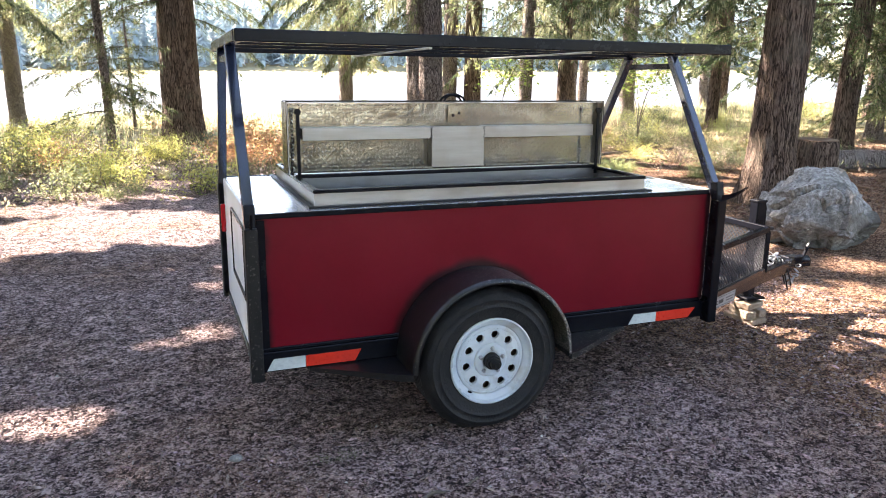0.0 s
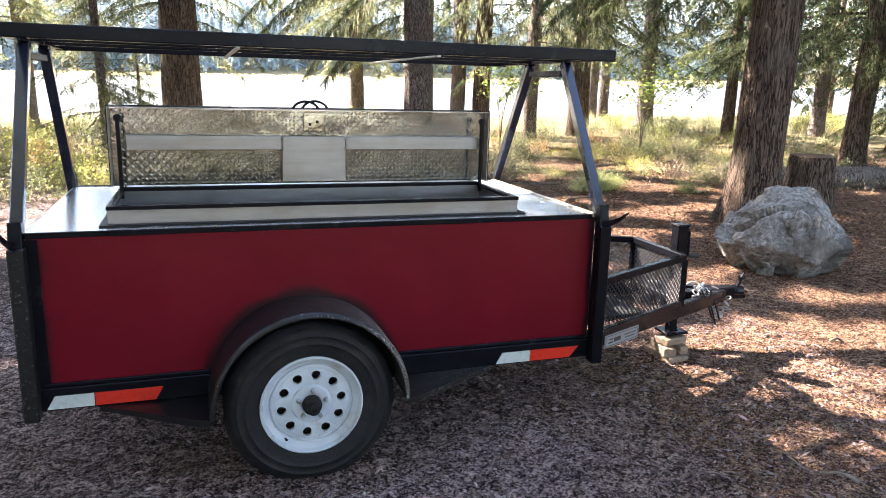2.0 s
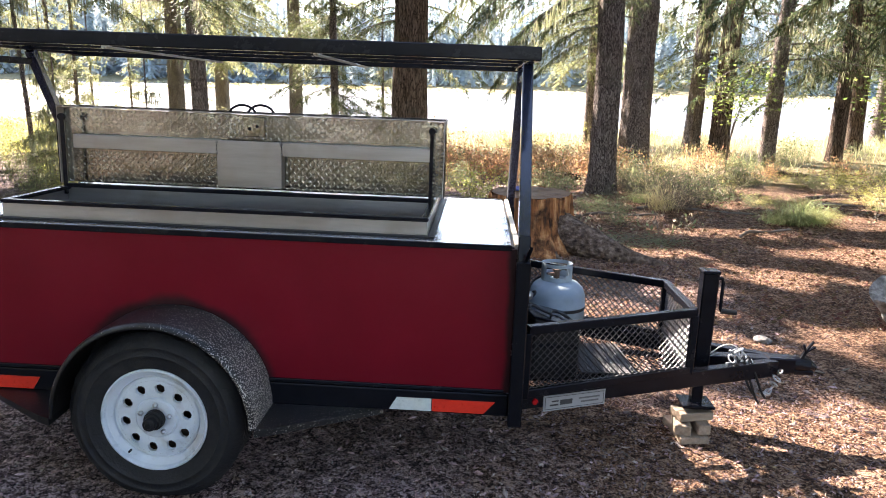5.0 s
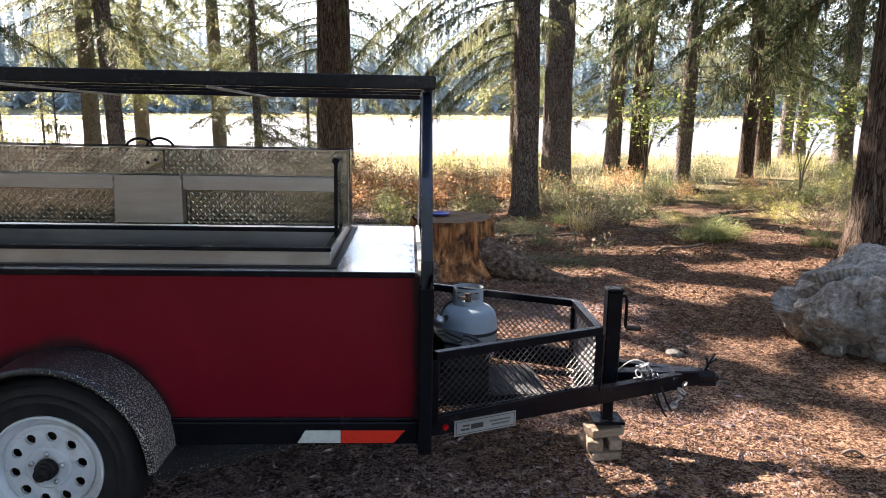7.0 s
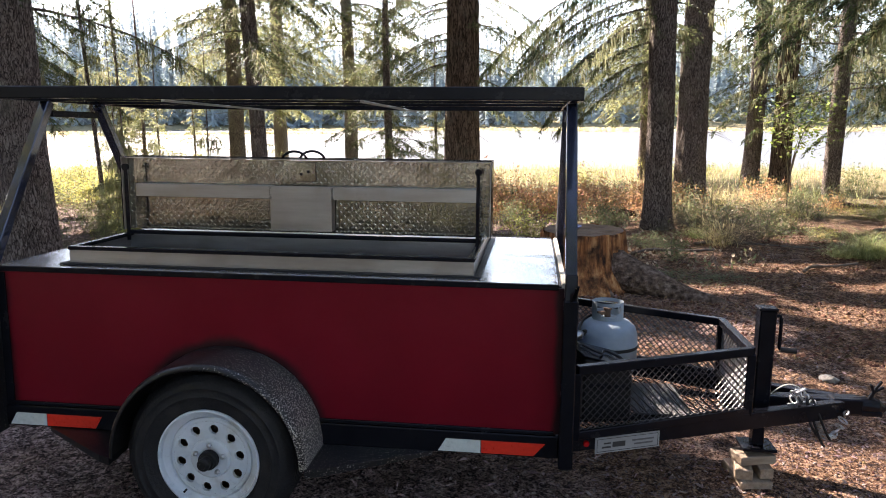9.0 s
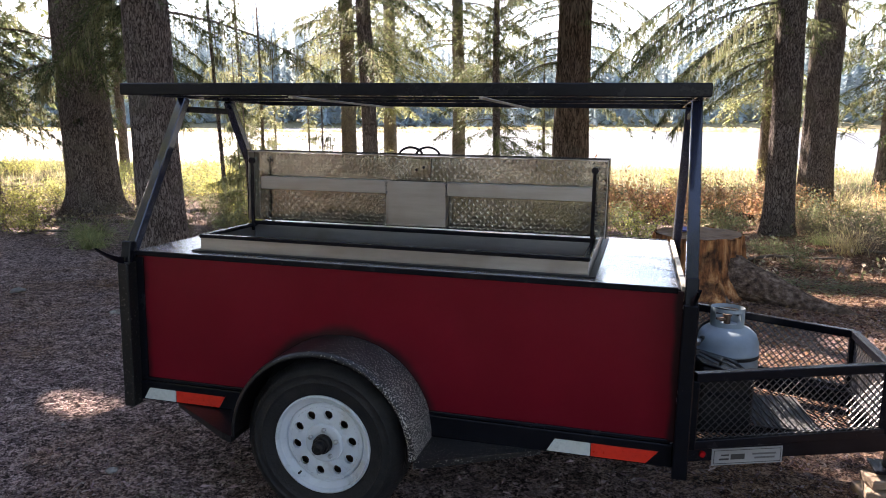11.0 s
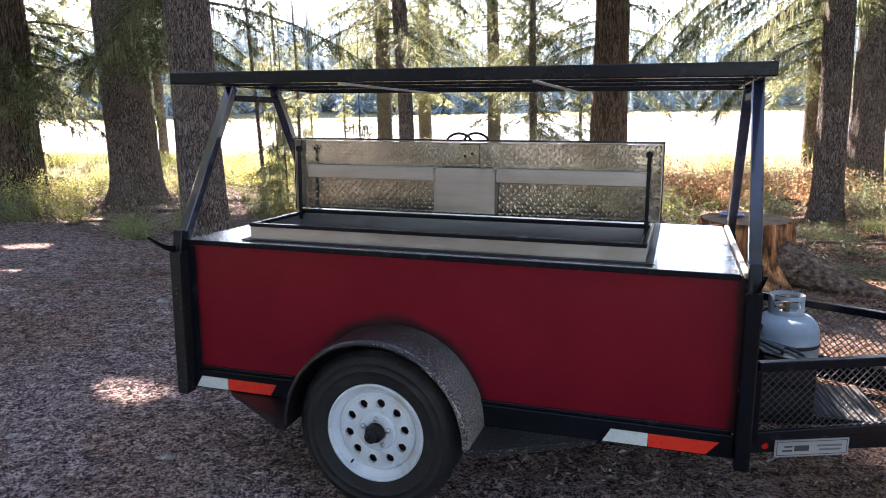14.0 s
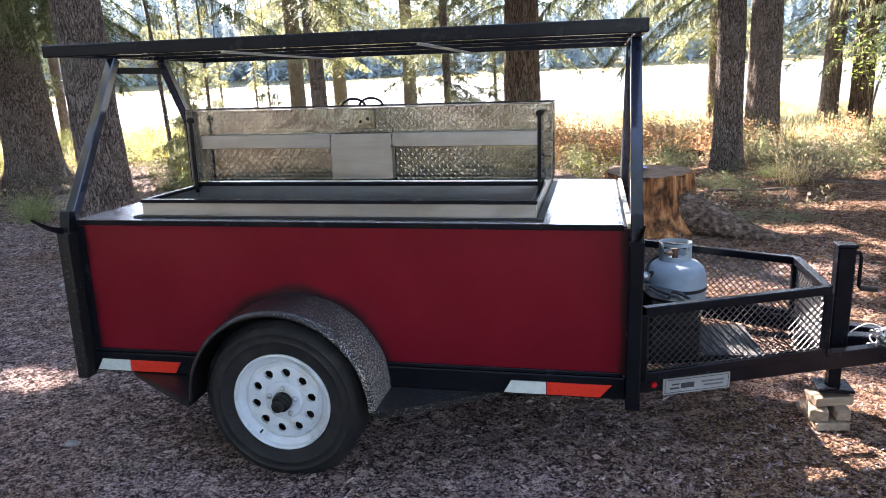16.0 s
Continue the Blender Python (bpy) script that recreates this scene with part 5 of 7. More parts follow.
def limb_mesh(name, limbs, mat):
    v, f = [], []
    for stem, r in limbs:
        b = len(v)
        n = len(stem)
        for i, p in enumerate(stem):
            rr = r * (1 - 0.85 * i / (n - 1))
            for k in range(3):
                a = 2 * math.pi / 3 * k
                v.append((p[0] + rr * math.cos(a), p[1] + rr * math.cos(a) * 0.3, p[2] + rr * math.sin(a)))
        for i in range(n - 1):
            for k in range(3):
                f.append((b + 3 * i + k, b + 3 * i + (k + 1) % 3, b + 3 * i + 3 + (k + 1) % 3, b + 3 * i + 3 + k))
    me = bpy.data.meshes.new(name)
    me.from_pydata(v, [], f)
    me.materials.append(mat)
    return me


def trunk_mesh(seed, d, h, flare, mat, lean=(0, 0), seg=18, ridge=0.05, step=0.3):
    rng = np.random.default_rng(seed)
    zs = [-0.25, 0.0, 0.12, 0.28, 0.5, 0.8] + list(np.arange(1.0, 5.8, step)) + list(np.linspace(6.2, h, 6))
    v, f = [], []
    off = rng.uniform(0, 50)
    fine = 1.0 + 1.6 * (d > 0.4)
    for z in zs:
        r = 0.5 * d * (1 - 0.62 * max(0, z - 1.3) / h) * (1 + flare * math.exp(-max(z, 0) / 0.32))
        cx = lean[0] * z + 0.03 * math.sin(z * 0.7 + off) * min(1, z / 3)
        cy = lean[1] * z
        for k in range(seg):
            a = 2 * math.pi * k / seg
            c, s = math.cos(a), math.sin(a)
            n1 = noise.noise(Vector((c * 2.2 + off, s * 2.2, z * 0.35)))
            n2 = noise.noise(Vector((c * 7 * fine + off, s * 7 * fine, z * 1.3)))
            root = flare * 0.55 * math.exp(-max(z, 0) / 0.22) * math.sin(5 * a + off)
            rr = r * (1 + ridge * 1.3 * n1 + ridge * n2 + root * 0.5)
            v.append((cx + rr * c, cy + rr * s, z))
    for i in range(len(zs) - 1):
        for k in range(seg):
            f.append((i * seg + k, i * seg + (k + 1) % seg, (i + 1) * seg + (k + 1) % seg, (i + 1) * seg + k))
    f.append(tuple((len(zs) - 1) * seg + k for k in range(seg)))
    me = bpy.data.meshes.new("trunk")
    me.from_pydata(v, [], f)
    me.materials.append(mat)
    for p in me.polygons:
        p.use_smooth = True
    return me


# how each kind carries its boughs: lowest bough, boughs a metre, reach, droop, dead snags, needles
HABIT = {
    "bare": (3.4, 2.5, 1.9, 0.45, 9, NEEDLES),
    "high": (3.2, 8, 2.3, 0.45, 8, NEEDLES),
    "open": (2.6, 11, 3.1, 0.45, 12, NEEDLES_LIT),
    "slim": (2.6, 8, 2.3, 0.5, 12, NEEDLES),
    "dense": (2.0, 11, 2.9, 0.5, 8, NEEDLES_DEEP),
    "old": (2.6, 8, 3.4, 0.4, 10, NEEDLES),
    "fir": (0.9, 13, 2.2, 0.3, 0, NEEDLES),
    "young": (0.4, 17, 1.35, 0.25, 0, NEEDLES_LIT),
    "sapling": (0.15, 17, 1.25, 0.12, 0, NEEDLES_LIT),
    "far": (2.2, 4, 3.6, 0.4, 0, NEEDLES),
    "behind": (1.8, 4.0, 4.0, 0.35, 0, NEEDLES_DEEP),
}
LABELS = {
    BARK_PALE: "slim conifer with pale lichen-grown bark",
    BARK_GREY: "tall grey-barked fir with drooping mossy boughs",
    BARK_BROWN: "stout conifer with deeply furrowed brown bark",
}
YOUNG = "slender young fir with sunlit pale green needles"


def tree(x, y, d, kind, bark=None, h=20.0, flare=0.35, lean=(0, 0), low=None, roof=1.0, wide=2.6, extra=()):
    """A trunk, fine boughs low down, and above view a rougher leaf roof added for shade; extra boughs are (height,
    bearing, length, droop).
    """
    bark = bark or BARK_GREY
    z0, per, reach, droop, snags, mat = HABIT[kind]
    z0 = low or z0
    seed = int(abs(x * 131 + y * 17))
    # most unseen trees behind take the sunlit colour, to brighten reflections
    if kind == "behind" and seed % 5 < 3:
        mat = NEEDLES_LIT
    rng = np.random.default_rng(seed)
    t = thing("tree", pose(x, y, ground_z(x, y)), YOUNG if kind in ("young", "sapling") else LABELS[bark], "tree", "trees on the lake bank")
    near = kind not in ("far", "behind")
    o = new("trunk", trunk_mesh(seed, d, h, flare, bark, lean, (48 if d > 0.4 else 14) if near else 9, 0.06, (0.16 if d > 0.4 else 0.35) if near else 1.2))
    o.parent = t
    away = math.hypot(x - 1.8, y - 0.4)
    top = min(h * 0.97, 2.6 + 0.155 * away) if near else h * 0.97
    at = np.array([x, y, ground_z(x, y)])
    leaf = min(0.16, max(0.05, 0.0043 * away)) if near else 0.46
    out, hung, limbs = Blades(), Blades(), []
    for k in range(int(per * (top - z0))):
        u = (k + rng.random()) / max(1, per * (top - z0))
        z = z0 + (top - z0) * u
        taper = max(0.25, 1 - z / h) if kind in ("fir", "young", "sapling") else 1.0
        l = max(0.2, reach * taper * rng.uniform(0.45, 1.1))
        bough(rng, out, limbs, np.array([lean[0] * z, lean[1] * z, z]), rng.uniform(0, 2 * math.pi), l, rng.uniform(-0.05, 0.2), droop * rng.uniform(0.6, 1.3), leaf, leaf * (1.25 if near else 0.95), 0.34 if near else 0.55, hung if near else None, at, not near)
    for z, az, l, dr in extra:
        bough(rng, out, limbs, np.array([lean[0] * z, lean[1] * z, z]), radians(az), l, 0.05, dr, leaf, leaf, 0.34, hung, at)
    if near and h > top + 1.5 and roof:
        for k in range(int(roof * 3.6 * (h - top))):
            u = rng.random()
            z = top + 0.9 + (h - top - 0.9) * u
            bough(rng, out, limbs, np.array([lean[0] * z, lean[1] * z, z]), rng.uniform(0, 2 * math.pi), max(wide, reach * 1.15) * (1.1 - 0.8 * u) * rng.uniform(0.6, 1.2), 0.1, 0.18, 0.46, 0.34, 0.55, None, at, True)
    for k in range(snags):
        z = rng.uniform(max(1.0, z0 * 0.4), top)
        az, l = rng.uniform(0, 2 * math.pi), rng.uniform(0.3, 1.3)
        s = np.linspace(0, 1, 5)
        st = np.array([lean[0] * z, lean[1] * z, z]) + np.outer(s * l, [math.cos(az), math.sin(az), 0]) - np.outer(s * s * l * rng.uniform(0.1, 0.5), [0, 0, 1])
        limbs.append((st + rng.normal(0, 0.03 * l, st.shape) * s[:, None], 0.008 + 0.005 * l))
    new("crown", out.mesh("crown", mat)).parent = t
    for name, me in (("limb", limb_mesh("limb", limbs, bark)), ("lichen", hung.mesh("lichen", MOSS) if hung.v else None)):
        if me:
            o = new(name, me)
            o.parent, o["kind"] = t, "stuff"
    return t


# the trees that stand clear on the bank
tree(0.56, 20.6, 0.95, "bare", BARK_BROWN, 24, 0.4, roof=1.9, wide=3.8,
     extra=[(3.2, -20, 2.2, 0.6), (2.6, 10, 1.6, 0.6), (3.6, 200, 2.0, 0.5)] + [(3.6 + 0.2 * k, (185, 170, 20, 205, 160, -10, 190, 215, 175, 30, 200, 165)[k], 2.4 + 0.12 * (k % 5), 0.5) for k in range(12)])
tree(4.55, 12.65, 0.42, "bare", BARK_GREY, 20, 0.3, low=3.0, roof=1.0, wide=3.2, extra=((3.0, 172, 1.9, 0.75), (2.7, 190, 1.7, 0.7), (3.2, 205, 2.2, 0.6), (2.5, 180, 1.3, 0.6), (3.3, 150, 2.0, 0.6), (3.5, 185, 2.6, 0.6), (3.7, 165, 2.8, 0.6), (3.9, 210, 2.5, 0.55), (3.6, 20, 2.0, 0.6), (4.1, 178, 2.9, 0.6), (4.3, 150, 2.6, 0.6), (3.4, 225, 2.2, 0.6), (4.0, -20, 2.2, 0.6)))
tree(6.05, 17.5, 0.66, "bare", BARK_GREY, 22, 0.3, lean=(0.012, 0), roof=1.6, wide=3.4)
tree(6.45, 26.8, 0.5, "open", BARK_GREY, 18, 0.2)
tree(8.75, 22.4, 0.46, "slim", BARK_GREY, 19, 0.25, lean=(0.02, 0))
tree(9.5, 22.2, 0.55, "slim", BARK_BROWN, 20, 0.25, lean=(0.015, 0))
tree(9.45, 18.4, 0.36, "dense", BARK_GREY, 18, 0.25, lean=(0.012, 0), low=2.3)
tree(12.8, 22.1, 0.42, "dense", BARK_BROWN, 18, 0.25, low=2.5)
tree(14.9, 25.4, 0.55, "dense", BARK_BROWN, 20, 0.25, low=2.8)
tree(19.9, 33.4, 0.55, "slim", BARK_GREY, 20, 0.2, low=3.2)
tree(20.7, 33.6, 0.5, "slim", BARK_GREY, 20, 0.2, low=3.0)
tree(18.2, 26.1, 0.62, "dense", BARK_GREY, 20, 0.3, low=2.6)
tree(7.2, 7.3, 0.54, "dense", BARK_BROWN, 24, 0.5, lean=(0.035, 0), low=3.2,
     extra=[(3.1 + 0.13 * k, (95, 130, 70, 160, 112, 145, 82, 60, 122, 105)[k], 2.3 + 0.14 * k, 0.42) for k in range(10)])
tree(13.2, 11.35, 0.44, "dense", BARK_BROWN, 22, 0.4, lean=(0.03, 0), low=2.3, extra=((2.9, 200, 3.4, 0.35), (2.6, 165, 3.6, 0.32), (3.0, 140, 3.5, 0.3), (2.8, 120, 3.0, 0.3)))
tree(15.6, 11.6, 0.2, "fir", BARK_GREY, 9.0, 0.25)
tree(14.4, 9.9, 0.16, "fir", BARK_GREY, 7.0, 0.25)
tree(18.4, 13.0, 0.22, "fir", BARK_GREY, 10.0, 0.25)
tree(17.5, 14.0, 0.4, "dense", BARK_GREY, 18, 0.25)
tree(15.8, 18.2, 0.34, "dense", BARK_BROWN, 18, 0.25, low=2.2)
tree(21.0, 20.0, 0.45, "dense", BARK_GREY, 18, 0.25)
tree(-5.9, 20.5, 0.44, "open", BARK_PALE, 20, 0.2, roof=2.2, wide=4.4)
tree(-3.3, 15.5, 0.34, "high", BARK_GREY, 19, 0.25, lean=(-0.02, 0), roof=2.2, wide=4.3)
tree(-7.7, 29.3, 0.55, "open", BARK_PALE, 18, 0.2)
tree(-2.85, 7.6, 0.50, "old", BARK_GREY, 22, 0.4, lean=(-0.012, 0), low=2.7)
tree(-7.7, 12.1, 0.88, "old", BARK_GREY, 22, 0.45, lean=(-0.015, 0), low=2.5, roof=1.7, wide=4.4, extra=((3.3, 20, 3.0, 0.5), (2.9, 60, 2.4, 0.5), (3.4, -10, 2.6, 0.5)))
tree(-10.0, 11.55, 0.88, "old", BARK_BROWN, 24, 0.45, low=2.6, roof=1.5, wide=4.4, extra=((2.5, -55, 1.5, 0.25), (2.4, -80, 1.6, 0.3), (2.3, -100, 1.4, 0.25), (2.6, -30, 1.8, 0.3), (2.2, 10, 2.2, 0.5), (2.8, 25, 2.6, 0.5), (1.9, 5, 1.7, 0.35), (2.4, 18, 2.3, 0.5), (2.6, -5, 2.2, 0.55), (3.0, 35, 2.6, 0.6), (3.2, 8, 2.5, 0.6), (3.4, 20, 2.8, 0.6)))
tree(-5.4, 13.0, 0.08, "young", BARK_GREY, 4.2, 0.2, lean=(-0.03, 0), low=1.9)
# added tree hidden behind a nearer trunk; its leaf roof shades the left ground
tree(-10.6, 15.6, 0.4, "bare", BARK_GREY, 20, 0.3, roof=2.4, wide=4.6)
tree(-1.1, 18.6, 0.2, "fir", BARK_GREY, 9.0, 0.2)
tree(-0.75, 25.0, 0.1, "sapling", BARK_GREY, 3.2, 0.2)
tree(-4.33, 27.5, 0.5, "open", BARK_PALE, 15, 0.2, low=3.2)
tree(-7.9, 22.0, 0.06, "sapling", BARK_GREY, 2.6, 0.2)
tree(-9.6, 23.0, 0.07, "sapling", BARK_GREY, 3.0, 0.2)
tree(-6.6, 24.0, 0.07, "sapling", BARK_GREY, 2.8, 0.2)
tree(-3.9, 11.3, 0.03, "sapling", BARK_GREY, 1.9, 0.2)
tree(-4.7, 12.4, 0.03, "sapling", BARK_GREY, 1.5, 0.2)
tree(-3.1, 12.6, 0.03, "sapling", BARK_GREY, 1.7, 0.2)
tree(-9.0, 21.0, 0.1, "young", BARK_GREY, 4.2, 0.2)
# trunk kept out of sight; its added leaf roof helps shade the ground
tree(-16.5, 17.0, 0.3, "dense", BARK_GREY, 18, 0.2, roof=1.6, wide=4.2)
tree(-19.0, 27.0, 0.4, "slim", BARK_GREY, 18, 0.2)
tree(-24.0, 24.5, 0.4, "slim", BARK_GREY, 18, 0.2)
tree(-11.8, 24.5, 0.12, "young", BARK_GREY, 7.0, 0.2)
rng = np.random.default_rng(11)
# the wood to both sides, and unseen trees behind the camera that cut sky light
SIDES = []
for k in range(1400):
    x, y = rng.uniform(-45, 48), rng.uniform(-26, 40)
    a = math.degrees(math.atan2(x - 1.5, y - 0.4))
    r = math.hypot(x - 1.5, y - 0.4)
    wing = (38 < a < 62 and r > 22) or (62 <= a < 100 and r > 13) or (-75 < a < -46 and r > 22) or (-105 < a <= -75 and r > 11) or (abs(a) >= 100 and 5.2 < r < 17)
    if wing and all(math.hypot(x - p, y - q) > 2.8 for p, q in SIDES) and len(SIDES) < 74:
        SIDES.append((x, y))
for x, y in SIDES:
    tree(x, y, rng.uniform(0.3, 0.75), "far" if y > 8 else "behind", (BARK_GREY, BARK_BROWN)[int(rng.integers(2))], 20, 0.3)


# two vine maples among the trunks
def maple(x, y, h, wide, seed):
    t = thing("vine_maple", pose(x, y, ground_z(x, y)), "thin-stemmed vine maple with bright yellow-green leaves", "small tree", "vine maples")
    rng = np.random.default_rng(seed)
    stems, out = bmesh.new(), Blades()
    for k in range(5):
        a = rng.uniform(0, 2 * math.pi)
        tip = np.array([wide * math.cos(a), wide * math.sin(a), h * rng.uniform(0.75, 1.0)])
        pts = [Vector(tip * [f * f, f * f, f ** 0.7]) for f in np.linspace(0, 1, 6)]
        tube(stems, pts, [0.012 * (1 - 0.75 * f) for f in np.linspace(0, 1, 6)], 5)
        n = 170
        f = rng.uniform(0.5, 1.0, n)[:, None]
        at = tip * np.concatenate([f * f, f * f, f ** 0.7], 1) + rng.normal(0, 1, (n, 3)) * [0.28, 0.28, 0.16]
        al = unit(rng.normal(0, 1, (n, 3)) * [1, 1, 0.35])
        out.leaflets(at, al, unit(np.cross(al, [0, 0, 1.0] + rng.normal(0, 0.3, (n, 3)))), rng.uniform(0.05, 0.11, n), rng.uniform(0.05, 0.09, n))
    part("stem", stems, TWIG, t)
    new("foliage", out.mesh("foliage", LEAF_MAPLE)).parent = t


maple(8.1, 17.2, 2.5, 1.0, 5)
maple(10.2, 14.2, 2.2, 0.9, 6)

# the wood on the far shore, too far to count
rng = np.random.default_rng(21)
q = Blades()
for k in range(1700):
    front = k < 1000
    x, y = (rng.uniform(-190, 140), rng.uniform(146, 168)) if front else (rng.uniform(-310, 200), rng.uniform(165, 215))
    h = rng.uniform(10, 18) + (8 if x < -45 else 2) + (0 if front else 3)
    z = ground_z(x, y)
    n = 150 if front else 70
    u = rng.random(n) ** 0.8
    az = rng.uniform(0, 2 * math.pi, n)
    al = np.stack([np.cos(az), np.sin(az), rng.uniform(-0.9, -0.2, n)], 1)
    at = np.stack([np.full(n, x), np.full(n, y), z + 0.6 + u * (h - 0.6)], 1)
    across = unit(np.cross(al, rng.normal(0, 0.6, (n, 3)) + [0, 0, 1.0]))
    q.needles(at, unit(al), across, (1 - u) * h * 0.13 + 0.5, (1 - u) * h * (0.022 if front else 0.05) + 0.3)
    q.needles(np.array([[x, y, z]]), np.array([[0, 0, 1.0]]), np.array([[1.0, 0, 0]]), [h], [0.7])
tagged(new("far_wood", q.mesh("far_wood", HAZED_NEEDLES)), "conifer wood along the far shore, haze put into its pale blue-green colour", "wood", kind="stuff")


# reeds along the far shore
n = 15000
x, y = rng.uniform(-150, 170, n), 104 + 36 * rng.random(n)
keep = np.sin(x * 0.045 + y * 0.16) + 0.5 * np.sin(x * 0.13) > 0.1
x, y = x[keep], y[keep]
n = len(x)
al = unit(np.array([0, 0, 1.0]) + rng.normal(0, 0.25, (n, 3)))
q = Blades()
q.leaflets(np.stack([x, y, np.full(n, -1.2)], 1), al, unit(np.cross(al, rng.normal(0, 0.4, (n, 3)) + [0, 1.0, 0])), rng.uniform(0.2, 0.55, n), rng.uniform(0.3, 0.9, n))
tagged(new("far_reeds", q.mesh("far_reeds", GRASS_DRY)), "straw-coloured reeds in the shallows of the far shore", "reeds", kind="stuff")


# ---- undergrowth ----
def bush_mesh(seed, n, size, leaf, mat, stems=46):
    """Thin stems that fork out of the ground, small leaves in uneven clumps along them."""
    rng = np.random.default_rng(seed)
    q = Blades()
    tips = rng.normal(0, 1, (stems, 3)) * [0.42, 0.42, 0.0] * size
    tips[:, 2] = size * rng.uniform(0.25, 1.0, stems) * (1 - 0.35 * np.minimum(1, np.hypot(tips[:, 0], tips[:, 1]) / size))
    feet = tips * [0.3, 0.3, 0] + rng.normal(0, 0.05, (stems, 3)) * [1, 1, 0] * size
    j = rng.integers(0, stems, n)
    f = 1 - 0.65 * rng.random(n)[:, None] ** 1.6
    at = feet[j] + (tips - feet)[j] * f + rng.normal(0, 1, (n, 3)) * [0.075, 0.075, 0.06] * size
    at[:, 2] = np.abs(at[:, 2])
    al = unit(rng.normal(0, 1, (n, 3)) + [0, 0, 0.15])
    q.leaflets(at, al, unit(np.cross(al, rng.normal(0, 1, (n, 3)))), leaf * rng.uniform(0.5, 1.4, n), leaf * 0.6 * rng.uniform(0.6, 1.2, n))
    d = tips - feet
    q.needles(feet, unit(d), unit(np.cross(d, [1, 0.3, 0.1])), np.linalg.norm(d, axis=1), np.full(stems, 0.014))
    k = rng.integers(0, stems, stems * 2)
    b = feet[k] + d[k] * rng.uniform(0.3, 0.9, (stems * 2, 1))
    e = unit(unit(d[k]) + rng.normal(0, 0.6, (stems * 2, 3)))
    q.needles(b, e, unit(np.cross(e, [1, 0.3, 0.1])), rng.uniform(0.1, 0.3, stems * 2) * size, np.full(stems * 2, 0.008))
    return q.mesh("foliage", [mat, TWIG], stems * 3)


def tuft_mesh(seed, n, h, mat, curl=0.6):
    """Blades that rise from one root and bow over outwards."""
    rng = np.random.default_rng(seed)
    q = Blades()
    az = rng.uniform(0, 2 * math.pi, n)
    b = rng.normal(0, 0.09, (n, 3)) * [1, 1, 0]
    out = np.stack([np.cos(az), np.sin(az), np.zeros(n)], 1)
    up = np.array([0, 0, 1.0])
    l = h * rng.uniform(0.5, 1.15, n)
    k = rng.uniform(0.3, curl, n)[:, None]
    ac = unit(np.cross(out + 0.01, up))
    p, w = b, 0.009
    for step, (fall, share) in enumerate(((0.0, 0.42), (1.2, 0.36), (2.5, 0.32))):
        d = unit(up * (1 - 0.62 * fall * np.minimum(1, k)) + out * (k + 0.35 * fall))
        q.leaflets(p, d, ac, l * share * 1.12, np.full(n, w))
        p = p + d * (l * share)[:, None]
    return q.mesh("blades", mat)


BUSHES = [
    (bush_mesh(31, 980, 1.0, 0.062, LEAF_YELLOW), "yellow autumn shrub, sunlit from behind", "shrub"),
    (bush_mesh(32, 980, 1.0, 0.062, LEAF_ORANGE), "rust-orange autumn shrub with thin stems", "shrub"),
    (bush_mesh(33, 980, 1.0, 0.058, LEAF_GREEN), "dull green leafy shrub", "shrub"),
    (bush_mesh(34, 330, 0.9, 0.042, LEAF_DRY, 80), "dry brown twiggy shrub", "shrub"),
    (bush_mesh(35, 980, 1.1, 0.058, LEAF_YELLOW), "pale yellow-green bank shrub", "shrub"),
]
TUFTS = [
    (tuft_mesh(41, 260, 0.5, GRASS_GREEN, 1.3), "arching tuft of green grass", "grass tuft"),
    (tuft_mesh(42, 160, 0.5, GRASS_DRY, 0.7), "dry straw-coloured grass tuft", "grass tuft"),
]


BULK = {}
BARE = [(-7.2, 11.3, 1.15), (-2.7, 7.4, 1.0), (4.6, 12.1, 0.55), (3.06, 8.15, 1.0), (5.7, 5.3, 1.0)]  # trodden ground by trunks, stump and rock


def plant(kit, x, y, size, turn, squash=1.0):
    me, label, cat = kit
    m = pose(x, y, ground_z(x, y) - 0.02, 0, 0, turn) @ Matrix.Diagonal((size, size, size * squash, 1))
    if any(math.hypot(x - a, y - b) < r for a, b, r in BARE):
        return
    if y > 27:
        return
    if y < -1 or y > 16.5:
        BULK.setdefault(me.name, []).append((kit, m))
        return
    o = new("shrub" if cat == "shrub" else "grass_tuft", me)
    tagged(o, label, cat, "undergrowth on the bank")
    o.matrix_world = m


def plant_bulk():
    """The plants too far off to tell apart, one mesh for each kind."""
    for rows in BULK.values():
        bm = bmesh.new()
        (me, label, cat), _ = rows[0]
        for _, m in rows:
            k = len(bm.verts)
            bm.from_mesh(me)
            bm.verts.ensure_lookup_table()
            bmesh.ops.transform(bm, matrix=m, verts=bm.verts[k:])
        o = part("far_shrubs" if cat == "shrub" else "far_grass", bm, list(me.materials))
        tagged(o, label + ", many together", cat, kind="stuff")


